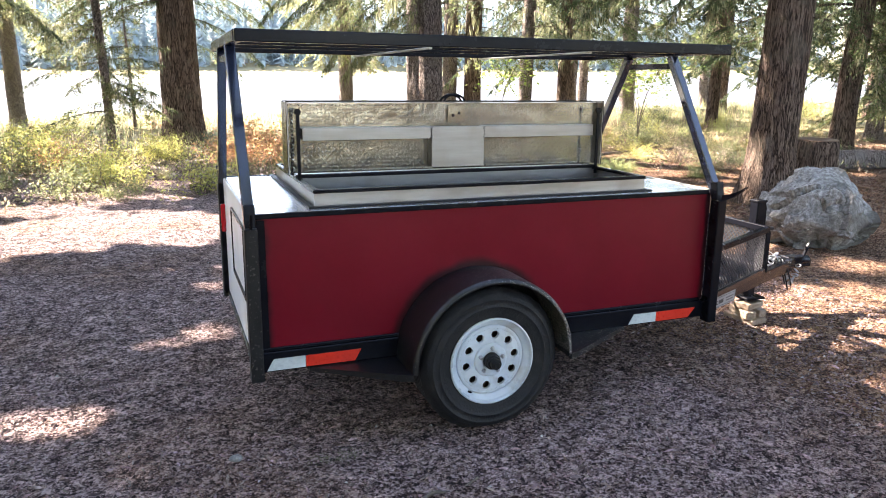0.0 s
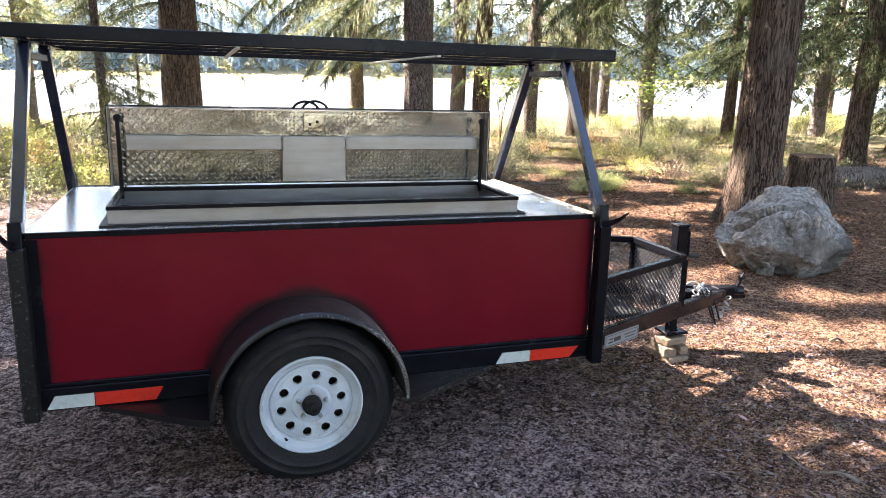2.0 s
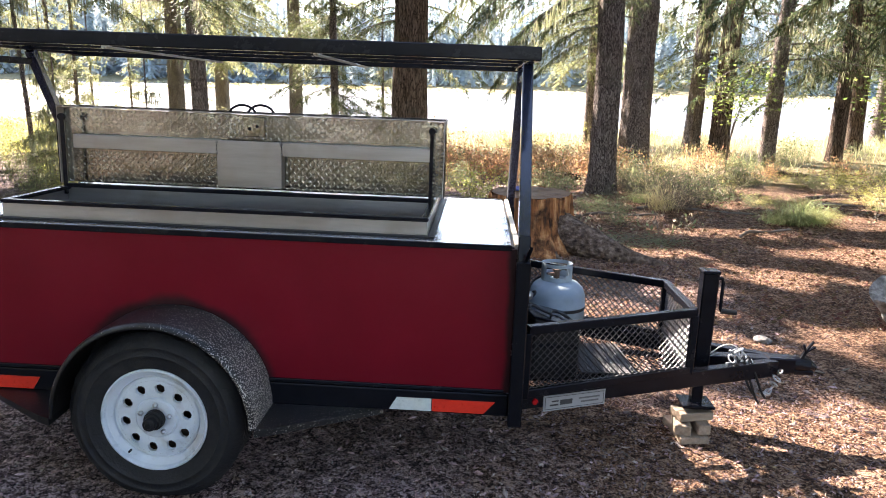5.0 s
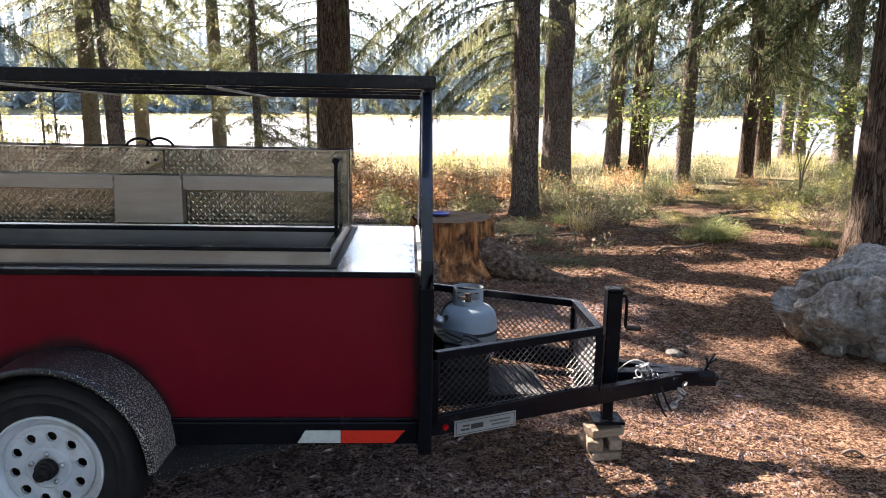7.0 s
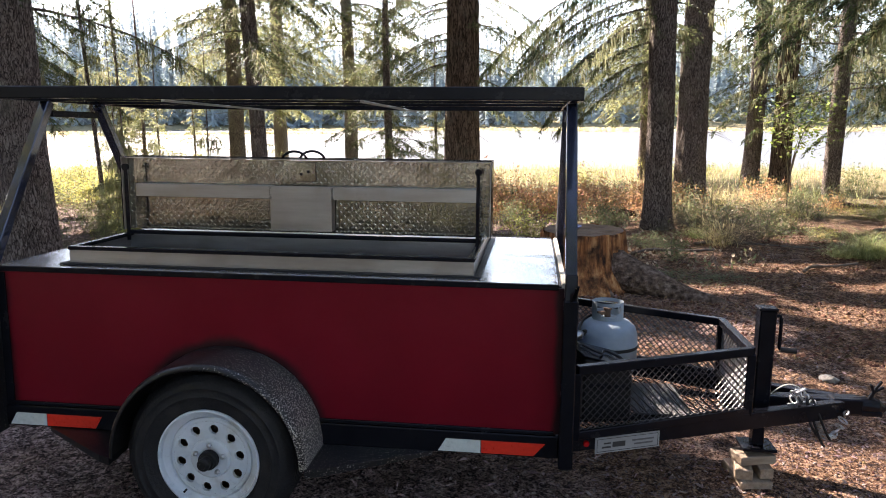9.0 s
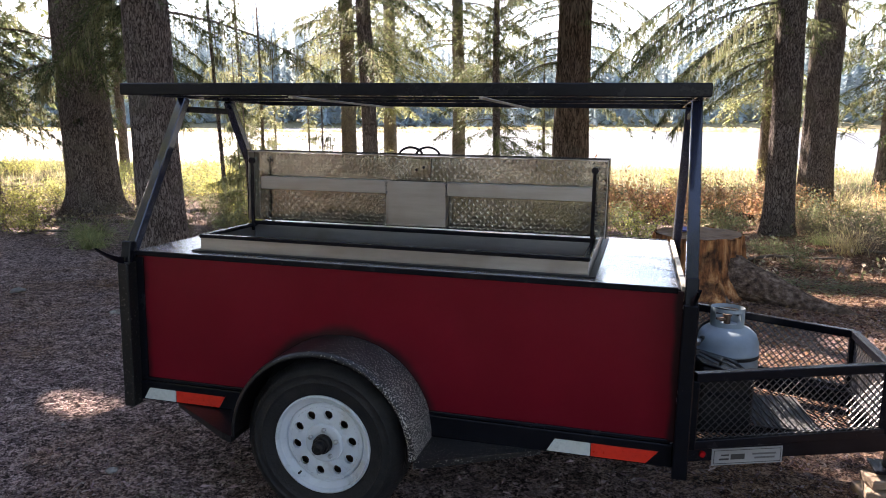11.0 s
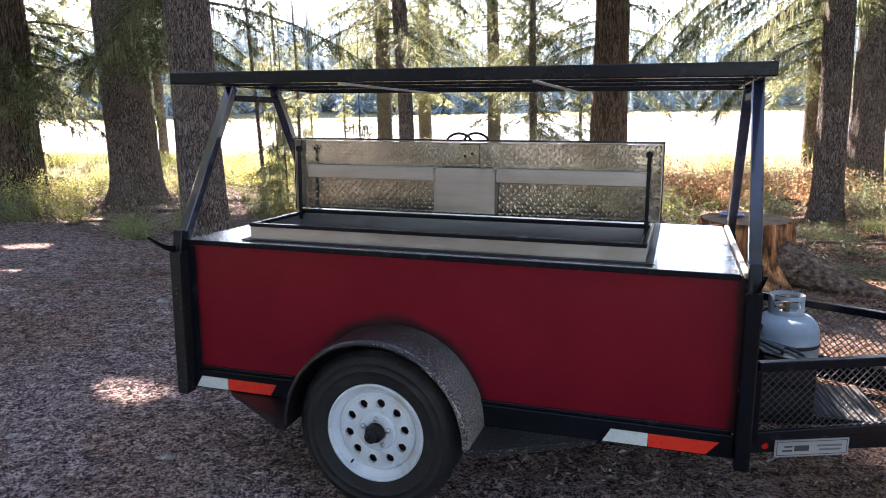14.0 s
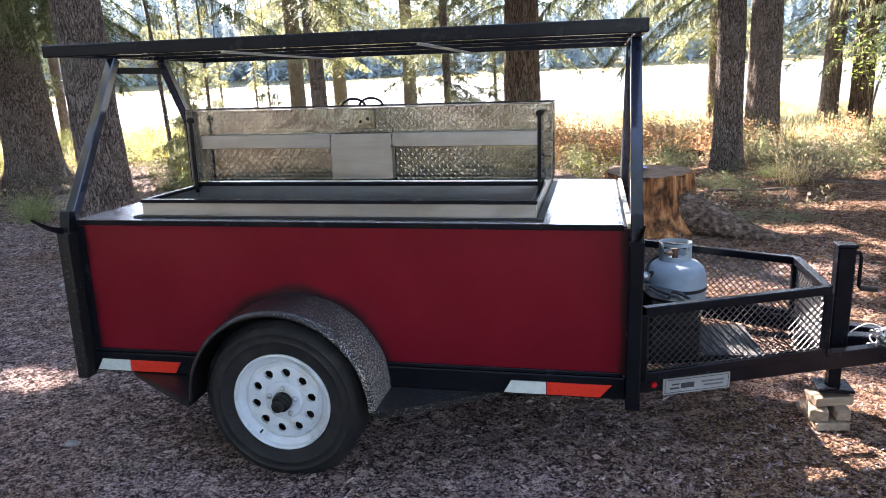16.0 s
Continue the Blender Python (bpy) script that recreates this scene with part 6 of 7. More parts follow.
rng = np.random.default_rng(51)
placed = 0
while placed < 165:
    x, y = rng.uniform(-26, 30), rng.uniform(10.5, 36)
    a = math.degrees(math.atan2(x - 2, y))
    edge = 13.2 + 2.2 * math.sin(x * 0.6) + (2.5 if x > 6 else 0) + (2.0 if 0 < x < 3 else 0) - (2.4 if x < -5 else 0)
    if y < edge or abs(a) > 52:
        continue
    if x > 9 and y < 22 and rng.random() < 0.5:
        continue
    near = y < edge + 4
    if x < -5:
        kit = BUSHES[rng.choice([0, 4, 2, 3], p=[0.35, 0.35, 0.15, 0.15])]
    elif x < 5:
        kit = BUSHES[rng.choice([0, 1, 2, 3, 4], p=[0.2, 0.16, 0.34, 0.15, 0.15])]
    else:
        kit = BUSHES[rng.choice([0, 1, 2, 3, 4], p=[0.25, 0.1, 0.3, 0.2, 0.15])]
    s = rng.uniform(0.45, 0.8) if near else rng.uniform(0.6, 1.15)
    plant(kit, x, y, s, rng.uniform(0, 360), rng.uniform(0.7, 1.0))
    placed += 1
for k in range(34):
    x, y = rng.uniform(-13, 0.5), rng.uniform(11.6, 18.5)
    plant(BUSHES[rng.choice([0, 4, 4, 2])], x, y, rng.uniform(0.6, 1.05), rng.uniform(0, 360), rng.uniform(0.7, 1.0))
for k in range(30):
    x, y = rng.uniform(-10.5, -2.0), rng.uniform(8.8, 11.4)
    if y > 8.2 + 0.12 * abs(x + 6):
        kit = (BUSHES[3], BUSHES[3], TUFTS[0], TUFTS[1], BUSHES[2], BUSHES[0])[int(rng.integers(6))]
        plant(kit, x, y, rng.uniform(0.3, 0.6) if kit[2] == "shrub" else rng.uniform(0.6, 1.0), rng.uniform(0, 360))
for k in range(12):
    plant(BUSHES[rng.choice([3, 3, 0, 1])], rng.uniform(-12, -8.2), rng.uniform(9.9, 11.1), rng.uniform(0.6, 1.0), rng.uniform(0, 360))
for k in range(44):
    a, r = radians(rng.uniform(115, 245)), rng.uniform(4.5, 11)
    plant(BUSHES[rng.choice([0, 1, 2, 4])], 1.5 + r * math.sin(a), 0.4 + r * math.cos(a), rng.uniform(0.7, 1.3), rng.uniform(0, 360))
for k in range(34):
    x, y = rng.uniform(8.5, 17), rng.uniform(12.5, 21)
    if abs(x - 9.9 - 0.35 * (y - 14)) > 0.9:
        plant((TUFTS[0], TUFTS[1], TUFTS[0], BUSHES[4])[int(rng.integers(4))], x, y, rng.uniform(0.5, 0.95), rng.uniform(0, 360))
# single plants that show well
for kit, x, y, s in ((TUFTS[0], 6.7, 9.95, 0.95), (TUFTS[0], 7.0, 10.1, 0.8), (TUFTS[0], 6.45, 10.0, 0.8), (TUFTS[0], 6.85, 10.3, 0.85), (TUFTS[0], 7.95, 9.45, 0.8), (TUFTS[0], -8.6, 10.0, 1.2), (TUFTS[0], -8.1, 9.7, 1.0), (TUFTS[0], -5.5, 9.3, 0.9),
                     (TUFTS[0], 5.0, 11.6, 0.7), (TUFTS[0], 4.2, 11.9, 0.7), (BUSHES[3], 5.4, 11.4, 0.75), (BUSHES[3], 6.1, 12.3, 0.8), (BUSHES[2], 5.0, 13.4, 0.7), (BUSHES[3], 6.7, 13.2, 0.8),
                     (BUSHES[2], 4.3, 9.6, 0.35), (BUSHES[3], -8.8, 11.2, 0.9), (BUSHES[3], -10.4, 9.9, 0.8), (BUSHES[0], -6.4, 11.2, 0.6), (BUSHES[2], -6.9, 10.5, 0.5), (BUSHES[1], 2.3, 14.5, 1.0),
                     (BUSHES[1], 1.5, 15.4, 1.1), (BUSHES[1], 3.6, 15.3, 0.9), (BUSHES[2], 2.2, 12.8, 0.6), (BUSHES[3], 1.2, 12.4, 0.6), (TUFTS[1], 10.5, 15.5, 1.0), (TUFTS[1], 11.4, 14.6, 1.1),
                     (TUFTS[0], 10.2, 14.0, 0.9), (TUFTS[1], 3.5, 10.4, 0.7), (BUSHES[3], 9.0, 14.6, 0.6), (BUSHES[2], 7.6, 14.4, 0.6), (TUFTS[0], -2.4, 12.4, 1.0), (TUFTS[0], -1.4, 13.1, 0.9), (BUSHES[2], -2.2, 14.2, 0.6)):
    plant(kit, x, y, s, x * 77 % 360)
for kit, x, y, s, sq in ((BUSHES[2], 4.21, 8.51, 0.6, 0.22), (BUSHES[2], 3.71, 8.61, 0.5, 0.2), (BUSHES[2], 4.66, 8.56, 0.45, 0.2), (BUSHES[3], 5.36, 11.06, 0.65, 0.7), (BUSHES[3], 5.71, 11.36, 0.7, 0.7),
                         (BUSHES[3], 5.36, 12.63, 0.8, 1.0), (BUSHES[3], 4.96, 12.83, 0.7, 1.0), (BUSHES[2], 4.07, 10.66, 0.4, 0.7), (BUSHES[2], 4.37, 10.76, 0.45, 0.7), (TUFTS[1], 5.16, 10.96, 1.1, 1.0),
                         (BUSHES[4], 2.27, 13.98, 0.55, 0.8), (BUSHES[0], -6.82, 11.07, 0.5, 0.9), (BUSHES[0], -6.32, 11.17, 0.45, 0.9), (TUFTS[0], -4.86, 8.71, 1.0, 1.0)):
    plant(kit, x, y, s, x * 53 % 360, sq)
rng = np.random.default_rng(62)
for k in range(40):  # rust-red and brown scrub behind the stump
    x, y = rng.uniform(1.2, 5.6), rng.uniform(13.2, 17.5)
    plant(BUSHES[(1, 1, 3, 2, 1)[int(rng.integers(5))]], x, y, rng.uniform(0.55, 0.95), rng.uniform(0, 360), 0.85)
for k in range(26):  # low scrub between the boulder and the wood
    x, y = rng.uniform(8.2, 14.5), rng.uniform(9.6, 15.0)
    plant(BUSHES[(3, 3, 2, 4)[int(rng.integers(4))]], x, y, rng.uniform(0.4, 0.75), rng.uniform(0, 360), 0.75)
rng = np.random.default_rng(63)
for k in range(46):
    x, y = rng.uniform(6.6, 12.5), rng.uniform(10.2, 15.5)
    if math.hypot(x - 6.8, y - 10.1) < 0.7:
        continue
    kit = (TUFTS[1], TUFTS[0], BUSHES[4], TUFTS[1], BUSHES[2])[int(rng.integers(5))]
    plant(kit, x, y, rng.uniform(0.25, 0.45) if kit[2] == "shrub" else rng.uniform(0.4, 0.8), rng.uniform(0, 360), 0.7)
rng = np.random.default_rng(57)
for k in range(74):
    x, y = rng.uniform(3.6, 14.5), rng.uniform(10.6, 18)
    if abs(x - 6.6 - 0.5 * (y - 10)) < 1.1 or math.hypot(x - 7.2, y - 7.3) < 1.5:
        continue
    kit = (BUSHES[3], BUSHES[3], BUSHES[2], BUSHES[2], TUFTS[1], TUFTS[0])[int(rng.integers(6))]
    plant(kit, x, y, rng.uniform(0.35, 0.7) if kit[2] == "shrub" else rng.uniform(0.6, 1.0), rng.uniform(0, 360))
for k in range(34):
    x, y = rng.uniform(-13, 2.5), rng.uniform(9.0, 13.5)
    if y < 10.4 - 0.18 * x and x > -6:
        continue
    kit = (BUSHES[3], BUSHES[0], BUSHES[2], TUFTS[1], TUFTS[0])[int(rng.integers(5))]
    plant(kit, x, y, rng.uniform(0.4, 0.75), rng.uniform(0, 360))
plant_bulk()
# meadow grass towards the water
rng = np.random.default_rng(61)
for nm, mat, n, lab in (("meadow_grass", GRASS_DRY, 13000, "pale dry meadow grass along the shore"), ("bank_grass", GRASS_GREEN, 12000, "short green grass and herbs on the bank")):
    q = Blades()
    x, y = rng.uniform(-26, 34, n), 13 + 25 * rng.random(n) ** 0.8
    keep = (y > 15.5 + 2.0 * np.sin(x * 0.6) + np.where(x > 6, 3.5, 0)) & (np.abs(x - 2) < 1.35 * y)
    x, y = x[keep], y[keep]
    at = np.stack([x, y, [ground_z(a, b) - 0.02 for a, b in zip(x, y)]], 1)
    n = len(x)
    al = unit(np.array([0, 0, 1.0]) + rng.normal(0, 0.35, (n, 3)))
    q.needles(at, al, unit(np.cross(al, rng.normal(0, 1, (n, 3)))), rng.uniform(0.15, 0.6, n), rng.uniform(0.012, 0.028, n))
    tagged(new(nm, q.mesh(nm, mat)), lab, "grass", kind="stuff")


# low herbs, fallen leaves and dead stalks that cover the bank
rng = np.random.default_rng(67)
for nm, mat, n, lab in (("bank_herbs", LEAF_GREEN, 15000, "low green herbs on the bank"), ("fallen_leaves", LEAF_DRY, 16000, "dry leaves and dead stalks on the bank")):
    q = Blades()
    x, y = rng.uniform(-14, 15, n), 9.0 + 10 * rng.random(n)
    patch = np.sin(x * 1.3 + 1.7 * np.sin(y)) + np.sin(y * 1.9 + x * 0.6)
    path = np.abs(x - 6.6 - 0.5 * (y - 10)) < 1.0
    keep = (patch > (0.1 if nm == "bank_herbs" else -0.7)) & ~path & (y > 9.3 + 1.3 * np.sin(x * 0.9) + np.where((x > -5) & (x < 3), 0.8, 0))
    x, y = x[keep], y[keep]
    n = len(x)
    at = np.stack([x, y, [ground_z(a, b) for a, b in zip(x, y)]], 1)
    at[:, 2] += rng.random(n) ** 2 * 0.22
    al = unit(rng.normal(0, 1, (n, 3)) + [0, 0, 0.3])
    q.leaflets(at, al, unit(np.cross(al, rng.normal(0, 1, (n, 3)))), rng.uniform(0.03, 0.09, n), rng.uniform(0.02, 0.045, n))
    m = n // 4
    al = unit(np.array([0, 0, 0.8]) + rng.normal(0, 0.6, (m, 3)))
    q.needles(at[:m] * [1, 1, 1], al, unit(np.cross(al, rng.normal(0, 1, (m, 3)))), rng.uniform(0.1, 0.4, m), np.full(m, 0.012))
    tagged(new(nm, q.mesh(nm, [mat, TWIG], m)), lab, "undergrowth", kind="stuff")


# ---- rock, stumps, logs ----
def solid(planes, d):
    """How far a convex block reaches from its middle along a direction, and how near its next plane is."""
    rs = sorted([9.0] + [k / float(n @ d) for n, k in planes if n @ d > 0.03])
    return rs[0], rs[1] - rs[0]


def boulder(name, blocks, seed, label, m, detail=6):
    """Broken blocks grown together, with chipped edges and shallow pits."""
    rng = np.random.default_rng(seed)
    sets = []
    for planes in blocks:
        ps = [(unit(np.array(n, float)), k) for n, k in planes]
        lim = max(k for _, k in ps)
        ps += [(unit(rng.normal(0, 1, 3) * [1, 1, 0.6]), lim * rng.uniform(0.76, 0.95)) for _ in range(12)]
        sets.append(ps)
    bm = bmesh.new()
    bmesh.ops.create_icosphere(bm, subdivisions=detail, radius=1)
    for v in bm.verts:
        d = np.array(v.co)
        r, gap = max(solid(ps, d) for ps in sets)
        r -= 0.25 * max(0.0, 0.05 - gap)
        q_ = v.co * r
        for k, deep, crack in ((2.3, 0.22, 0.08), (5.2, 0.24, 0.03)):
            at = q_ * k + Vector((seed, 0, 0))
            dist, spots = noise.voronoi(at)
            tilt = Vector((math.sin(spots[0].x * 37), math.sin(spots[0].y * 53), math.sin(spots[0].z * 71)))
            r += deep * (at - spots[0]).dot(tilt) / k - crack * max(0.0, 0.10 - (dist[1] - dist[0]))
        r *= 1 + 0.02 * noise.noise(q_ * 2.2) + 0.012 * noise.noise(q_ * 9) + 0.006 * noise.noise(q_ * 30)
        v.co = Vector(d * r)
    o = part(name, bm, ROCK, smooth=False)
    o.matrix_world = m
    return tagged(o, label, "rock")


MAIN = [((0.02, -0.1, 1), 0.52), ((-0.6, -0.15, 0.78), 0.45), ((0.62, -0.1, 0.77), 0.54), ((1, -0.1, -0.1), 0.76), ((0.05, -1, 0.35), 0.47), ((0.5, -0.85, 0.3), 0.50), ((-0.55, -0.8, 0.3), 0.50),
        ((-0.1, -0.8, -0.6), 0.29), ((0.6, -0.5, -0.62), 0.36), ((-0.7, -0.45, -0.55), 0.36), ((0, 1, 0.1), 0.56), ((-1, 0, 0), 0.70), ((0, 0, -1), 0.4)]
boulder("boulder", (MAIN,), 5, "large pale grey boulder with flat broken faces", pose(5.77, 5.27, ground_z(5.77, 5.27) + 0.14, 0, 0, -42) @ Matrix.Diagonal((0.86, 0.86, 0.93, 1)))

stump = thing("tree_stump", pose(3.06, 8.15, ground_z(3.06, 8.15)), "big sawn stump with splintered orange wood and grey roots", "stump")
bm = bmesh.new()
seg, rows = 72, [(-0.1, 1.55), (0.0, 1.42), (0.1, 1.26), (0.2, 1.14), (0.3, 1.06), (0.4, 1.01), (0.5, 1.0), (0.56, 0.99), (0.585, 0.98)]
rings = []
for z, k in rows:
    ring = []
    for i in range(seg):
        a = 2 * math.pi * i / seg
        c, s = math.cos(a), math.sin(a)
        r = 0.435 * k * (1 + 0.05 * noise.noise(Vector((c * 1.6, s * 1.6, 3))) + 0.22 * abs(noise.noise(Vector((c * 7, s * 7, z * 0.9)))) - 0.05 + 0.02 * noise.noise(Vector((c * 24, s * 24, z * 2))))
        if z < 0.15:
            r *= 1 + 0.16 * max(0, math.sin(4 * a + 0.6)) * (0.15 - z) / 0.25
        ring.append(bm.verts.new((r * c, r * s, z + (0.02 * noise.noise(Vector((c * 5, s * 5, 9))) if z > 0.5 else 0))))
    rings.append(ring)
for r0, r1 in zip(rings, rings[1:]):
    for i in range(seg):
        bm.faces.new((r0[i], r0[(i + 1) % seg], r1[(i + 1) % seg], r1[i]))
part("bole", bm, STUMP_WOOD, stump, "bare orange-brown splintered wood")
bm = bmesh.new()
c0 = bm.verts.new((0, 0, 0.588))
prev = None
for f_ in (0.33, 0.66, 0.985):
    ring = []
    for i in range(seg):
        c, s = math.cos(2 * math.pi * i / seg), math.sin(2 * math.pi * i / seg)
        r = 0.425 * f_ * (1 + 0.05 * noise.noise(Vector((c * 1.6, s * 1.6, 3))))
        ring.append(bm.verts.new((r * c, r * s, 0.588 + 0.012 * noise.noise(Vector((r * c * 9, r * s * 9, 0))))))
    for i in range(seg):
        if prev is None:
            bm.faces.new((c0, ring[i], ring[(i + 1) % seg]))
        else:
            bm.faces.new((prev[i], ring[i], ring[(i + 1) % seg], prev[(i + 1) % seg]))
    prev = ring
part("sawn_top", bm, STUMP_TOP, stump, "weathered sawn top")
for az, L_, r in ((-38, 1.3, 0.22), (-75, 0.45, 0.13), (-115, 0.5, 0.14), (-165, 0.6, 0.14), (60, 0.7, 0.14), (130, 0.6, 0.13)):
    a = radians(az)
    pts = [(math.cos(a + 0.15 * t) * (0.30 + L_ * t), math.sin(a + 0.15 * t) * (0.30 + L_ * t), (0.9 * r + 0.06) * (1 - t) ** 1.5 - 0.03 * t) for t in (0, 0.2, 0.4, 0.6, 0.8, 1.0)]
    fine = [Vector(pts[0]).lerp(Vector(pts[1]), 0)]
    for a_, b_ in zip(pts, pts[1:]):
        fine += [Vector(a_).lerp(Vector(b_), f_) for f_ in (0.34, 0.67, 1.0)]
    bm = tube(bmesh.new(), fine, [r * (1 - 0.8 * k / (len(fine) - 1)) for k in range(len(fine))], 16)
    for v in bm.verts:
        v.co += noise.noise_vector(v.co * 5) * 0.02 + noise.noise_vector(v.co * 17) * 0.008
    part("root", bm, STUMP_ROOT, stump, "grey weathered root")
dish = part("dish", lathe(bmesh.new(), [(0.0, 0.004), (0.07, 0.004), (0.11, 0.02), (0.115, 0.03), (0.11, 0.028), (0.06, 0.012), (0.0, 0.010)], (0, 0, 0), seg=28), BLUE, smooth=True)
dish.matrix_world = pose(2.93, 8.2, ground_z(3.06, 8.15) + 0.592)
tagged(dish, "small blue plastic dish lying on the stump", "dish")


def log_of(name, x, y, length, r, turn, mat, label, lift=0.0, seg=14, bend=0.05):
    rng = np.random.default_rng(int(abs(x * 10 + y * 7)))
    bm = bmesh.new()
    pts = [(length * (t - 0.5), bend * length * math.sin(t * 3), 0.02 * math.sin(t * 7)) for t in np.linspace(0, 1, 12)]
    tube(bm, pts, [r * (1 - 0.3 * t) * (1 + 0.08 * rng.normal()) for t in np.linspace(0, 1, 12)], seg)
    o = part(name, bm, mat, smooth=True)
    o.matrix_world = pose(x, y, ground_z(x, y) + r * 0.8 + lift, 0, 0, turn)
    return tagged(o, label, name.replace("_", " "))


s2 = thing("tree_stump", pose(8.9, 8.1, ground_z(8.9, 8.1)), "short grey-brown stump behind the boulder", "stump")
part("bole", lathe(bmesh.new(), [(0.40, -0.1), (0.35, 0.1), (0.31, 0.35), (0.30, 0.64), (0.285, 0.68), (0.0, 0.675)], (0, 0, 0), seg=30), BARK_BROWN, s2)
part("sawn_top", lathe(bmesh.new(), [(0.29, 0.679), (0.282, 0.686), (0.0, 0.688)], (0, 0, 0), seg=30), STUMP_TOP, s2, "weathered sawn top")
log_of("fallen_log", 12.6, 9.3, 5.5, 0.2, -14, OLD_LOG, "long grey weathered log lying on the litter")
log_of("fallen_log", 9.0, 12.6, 2.4, 0.035, 12, BARK_GREY, "thin grey fallen branch")
log_of("fallen_log", 4.1, 14.3, 3.0, 0.08, -8, BARK_BROWN, "dark fallen branch among shrubs")
log_of("fallen_log", -7.0, 10.6, 2.4, 0.05, 12, BARK_GREY, "crooked dark fallen branch", bend=0.12)
log_of("fallen_log", 1.4, 11.2, 2.2, 0.06, 4, BARK_GREY, "thin grey fallen branch")
for x, y, L_, tr in ((-6.2, 9.6, 1.3, 20), (-5.0, 8.9, 0.9, -25), (-8.2, 9.4, 1.5, 5), (-4.2, 9.5, 1.1, 40), (4.4, 10.2, 1.2, 15), (5.6, 10.8, 1.6, -12), (6.0, 9.2, 0.9, 30), (8.2, 11.6, 1.4, 8)):
    log_of("dead_branch", x, y, L_, 0.022, tr, TWIG, "thin dead branch lying on the litter", seg=7, bend=0.15)
rng = np.random.default_rng(71)
for k in range(7):
    x, y = 9.5 + rng.uniform(-1.2, 1.2), 17.2 + rng.uniform(-0.6, 0.5)
    log_of("exposed_root", x, y, rng.uniform(0.5, 1.3), 0.035, rng.uniform(-30, 30), BARK_BROWN, "gnarled exposed root on the path", bend=0.2, seg=8)

# ---- litter on the ground, too much to count ----
rng = np.random.default_rng(81)


def litter(name, n, lo, hi, x0, x1, y0, y1, mat, label, flat=0.3, thin=0.3, slim=1.0):
    x, y = rng.uniform(x0, x1, n), y0 + (y1 - y0) * rng.random(n) ** 1.3
    s = rng.uniform(lo, hi, n) * rng.uniform(0.5, 1, n)
    az = rng.uniform(0, 2 * math.pi, n)
    z = np.array([ground_z(a, b) for a, b in zip(x, y)])
    c = np.stack([x, y, z], 1)
    d = np.stack([np.cos(az), np.sin(az), rng.normal(0, flat, n)], 1)
    e = np.stack([-np.sin(az), np.cos(az), rng.normal(0, flat, n)], 1) * slim * rng.uniform(0.25, 0.7, n)[:, None]
    up = np.array([0, 0, 1.0])
    v = np.stack([c - d * s[:, None] * 0.5, c + e * s[:, None] * 0.5, c + d * s[:, None] * 0.5, c - e * s[:, None] * 0.5, c + up * (s * thin)[:, None] + d * s[:, None] * 0.12], 1)
    v[:, :, 2] += (s * 0.08)[:, None]
    b = np.arange(n)[:, None] * 5
    f = np.concatenate([b + [0, 1, 4], b + [1, 2, 4], b + [2, 3, 4], b + [3, 0, 4]])
    o = sheet(name, v.reshape(-1, 3).tolist(), f.tolist(), mat)
    tagged(o, label, "litter", kind="stuff")


litter("bark_chips", 45000, 0.009, 0.030, -2.7, 4.6, 0.95, 4.2, CHIP, "loose dark bark chips and mulch", 0.5, 0.34)
litter("mulch_chips", 26000, 0.010, 0.032, -4.5, 4.6, 4.0, 9.0, CHIP, "dark bark chips on the clearing", 0.5, 0.34)
litter("bark_slivers", 22000, 0.014, 0.05, -3.4, 5.5, 0.9, 8.5, CHIP, "thin slivers of bark in the mulch", 0.25, 0.12, 0.16)
litter("bark_flakes", 9000, 0.03, 0.075, -4.6, 4.6, 1.1, 7.0, CHIP, "flat dark flakes of bark on the mulch", 0.12, 0.16, 0.55)
litter("needle_litter", 22000, 0.010, 0.034, 3.0, 9.5, 1.6, 10, RUST_CHIP, "rust-brown needles and bark crumbs")
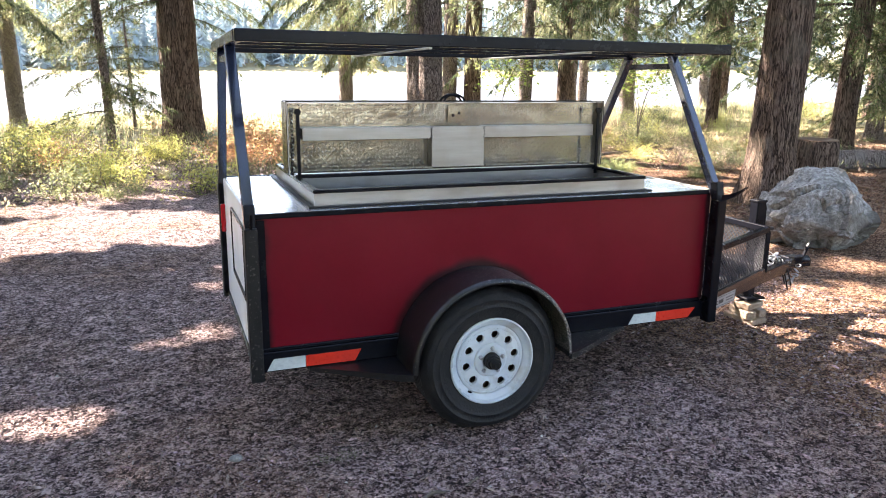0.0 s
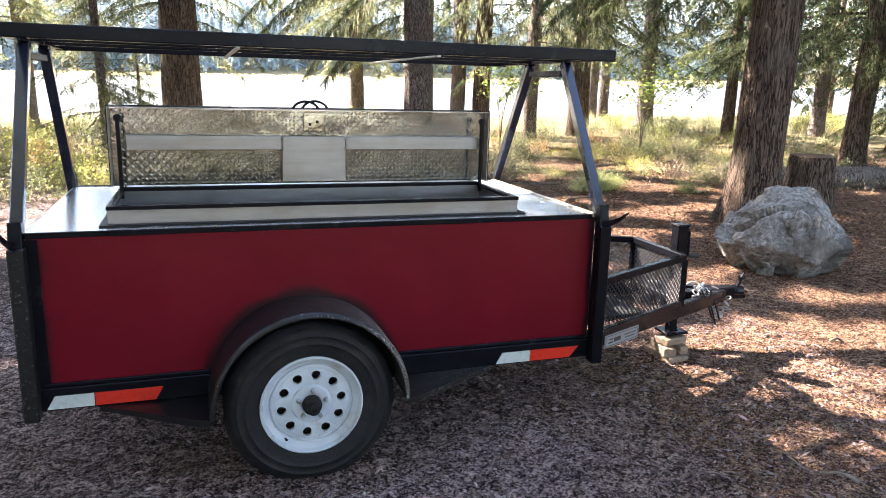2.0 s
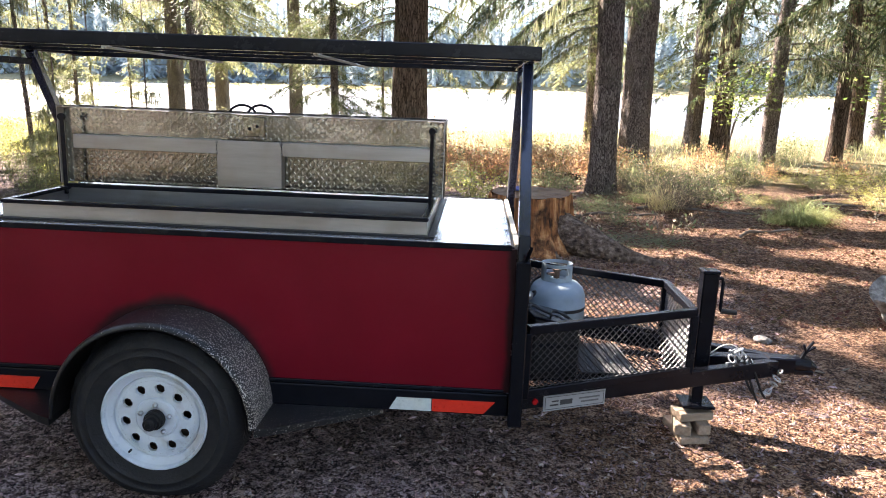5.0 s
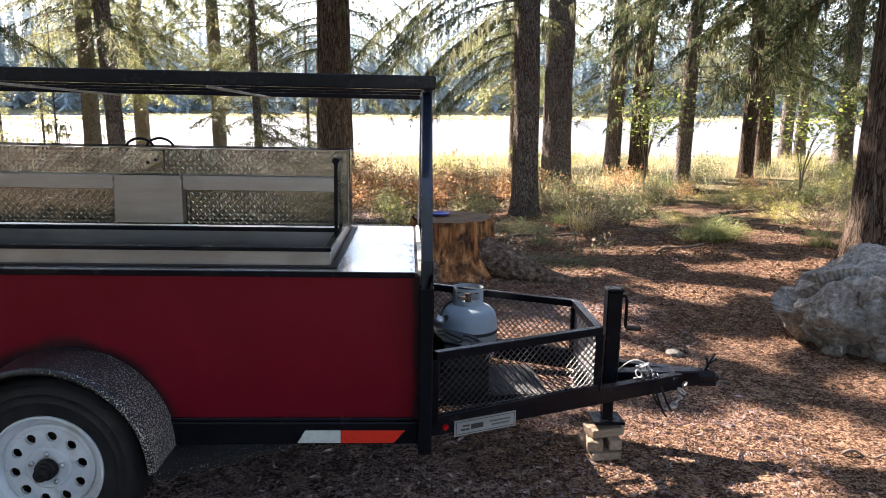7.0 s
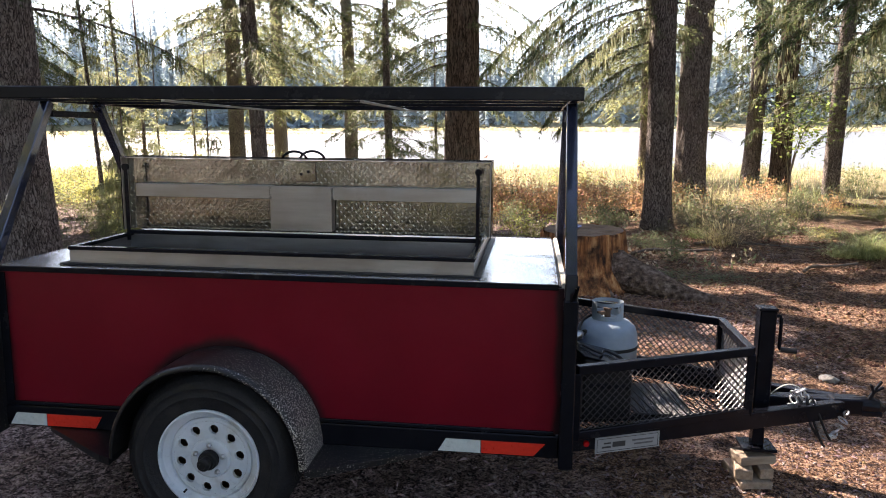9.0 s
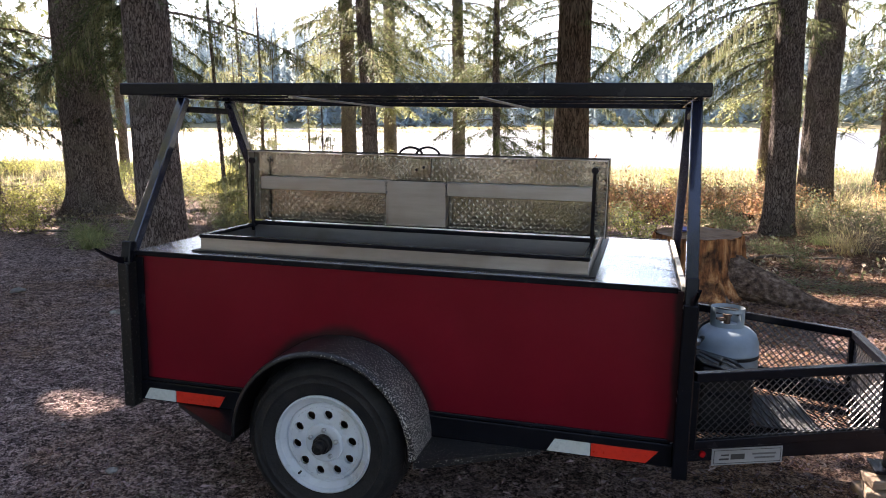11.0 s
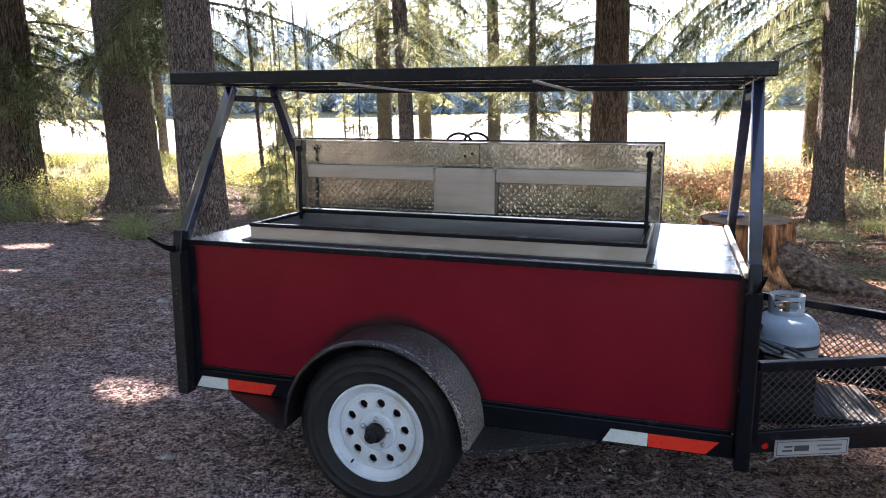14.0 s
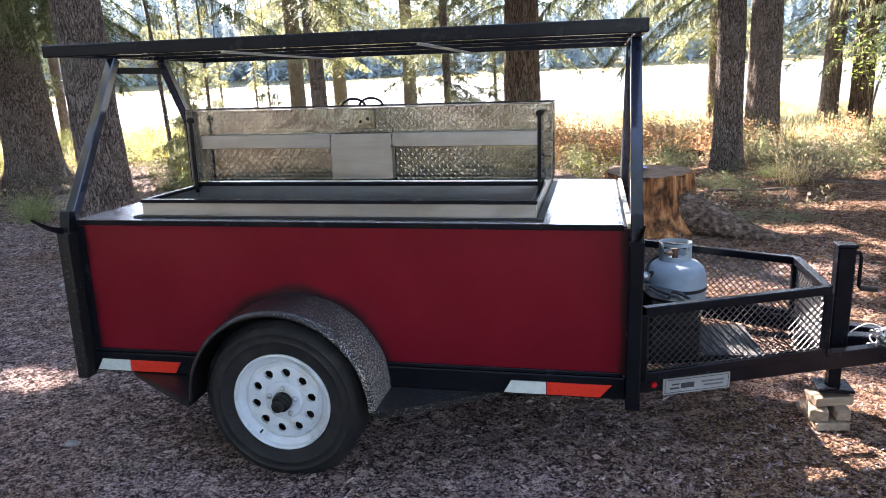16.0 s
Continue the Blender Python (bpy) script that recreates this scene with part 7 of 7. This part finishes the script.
litter("bark_crumbs", 11000, 0.03, 0.075, 1.5, 11, 5.5, 12.5, RUST_CHIP, "coarse rust-brown bark crumbs and cone scales")
litter("bark_pieces", 3500, 0.02, 0.05, -9, 11, 1.4, 13, CHIP, "larger flakes of bark")
litter("pale_grit", 2600, 0.008, 0.028, -4.5, 6, 0.9, 9, GRIT, "pale stone chips scattered in the mulch", 0.3, 0.45)
q = Blades()
n = 4200
x, y = rng.uniform(-6, 11, n), rng.uniform(1.0, 13, n)
az = rng.uniform(0, 2 * math.pi, n)
al = np.stack([np.cos(az), np.sin(az), rng.normal(0, 0.05, n)], 1)
at = np.stack([x, y, [ground_z(a, b) + 0.008 for a, b in zip(x, y)]], 1)
q.leaflets(at, al, unit(np.cross(al, [0, 0, 1.0]) + rng.normal(0, 0.15, (n, 3))), rng.uniform(0.04, 0.22, n) ** 1.2, rng.uniform(0.003, 0.008, n))
tagged(new("needle_twigs", q.mesh("needle_twigs", TWIG)), "fallen dry twigs and needles", "litter", kind="stuff")
for x, y, L_, tr in ((4.6, 4.6, 0.35, 20), (0.9, 2.5, 0.3, 15), (3.35, 2.35, 0.28, 120), (4.8, 3.6, 0.2, -10), (-1.2, 3.0, 0.35, 40)):
    log_of("stick", x, y, L_, 0.008, tr, TWIG, "short dry stick on the mulch", seg=6)

for x, y, r in ((-3.42, 6.04, 0.07), (-0.78, 3.04, 0.03), (0.14, 3.07, 0.028), (-1.93, 5.63, 0.06), (4.43, 5.15, 0.06)):
    bm = bmesh.new()
    bmesh.ops.create_icosphere(bm, subdivisions=3, radius=1)
    for v in bm.verts:
        v.co = v.co * (1 + 0.25 * noise.noise(v.co * 1.7 + Vector((x, y, 0)))) * r
        v.co.z *= 0.42
    o = part("stone", bm, ROCK, smooth=True)
    o.matrix_world = pose(x, y, ground_z(x, y) + 0.12 * r, 0, 0, x * 90)
    tagged(o, "small flat grey stone lying in the mulch", "stone", "stones in the mulch")
for x, y in ((0.47, 2.93), (0.59, 2.92)):
    plant((BUSHES[2][0], "tiny green weed growing in the mulch", "shrub"), x, y, 0.09, 40, 0.5)
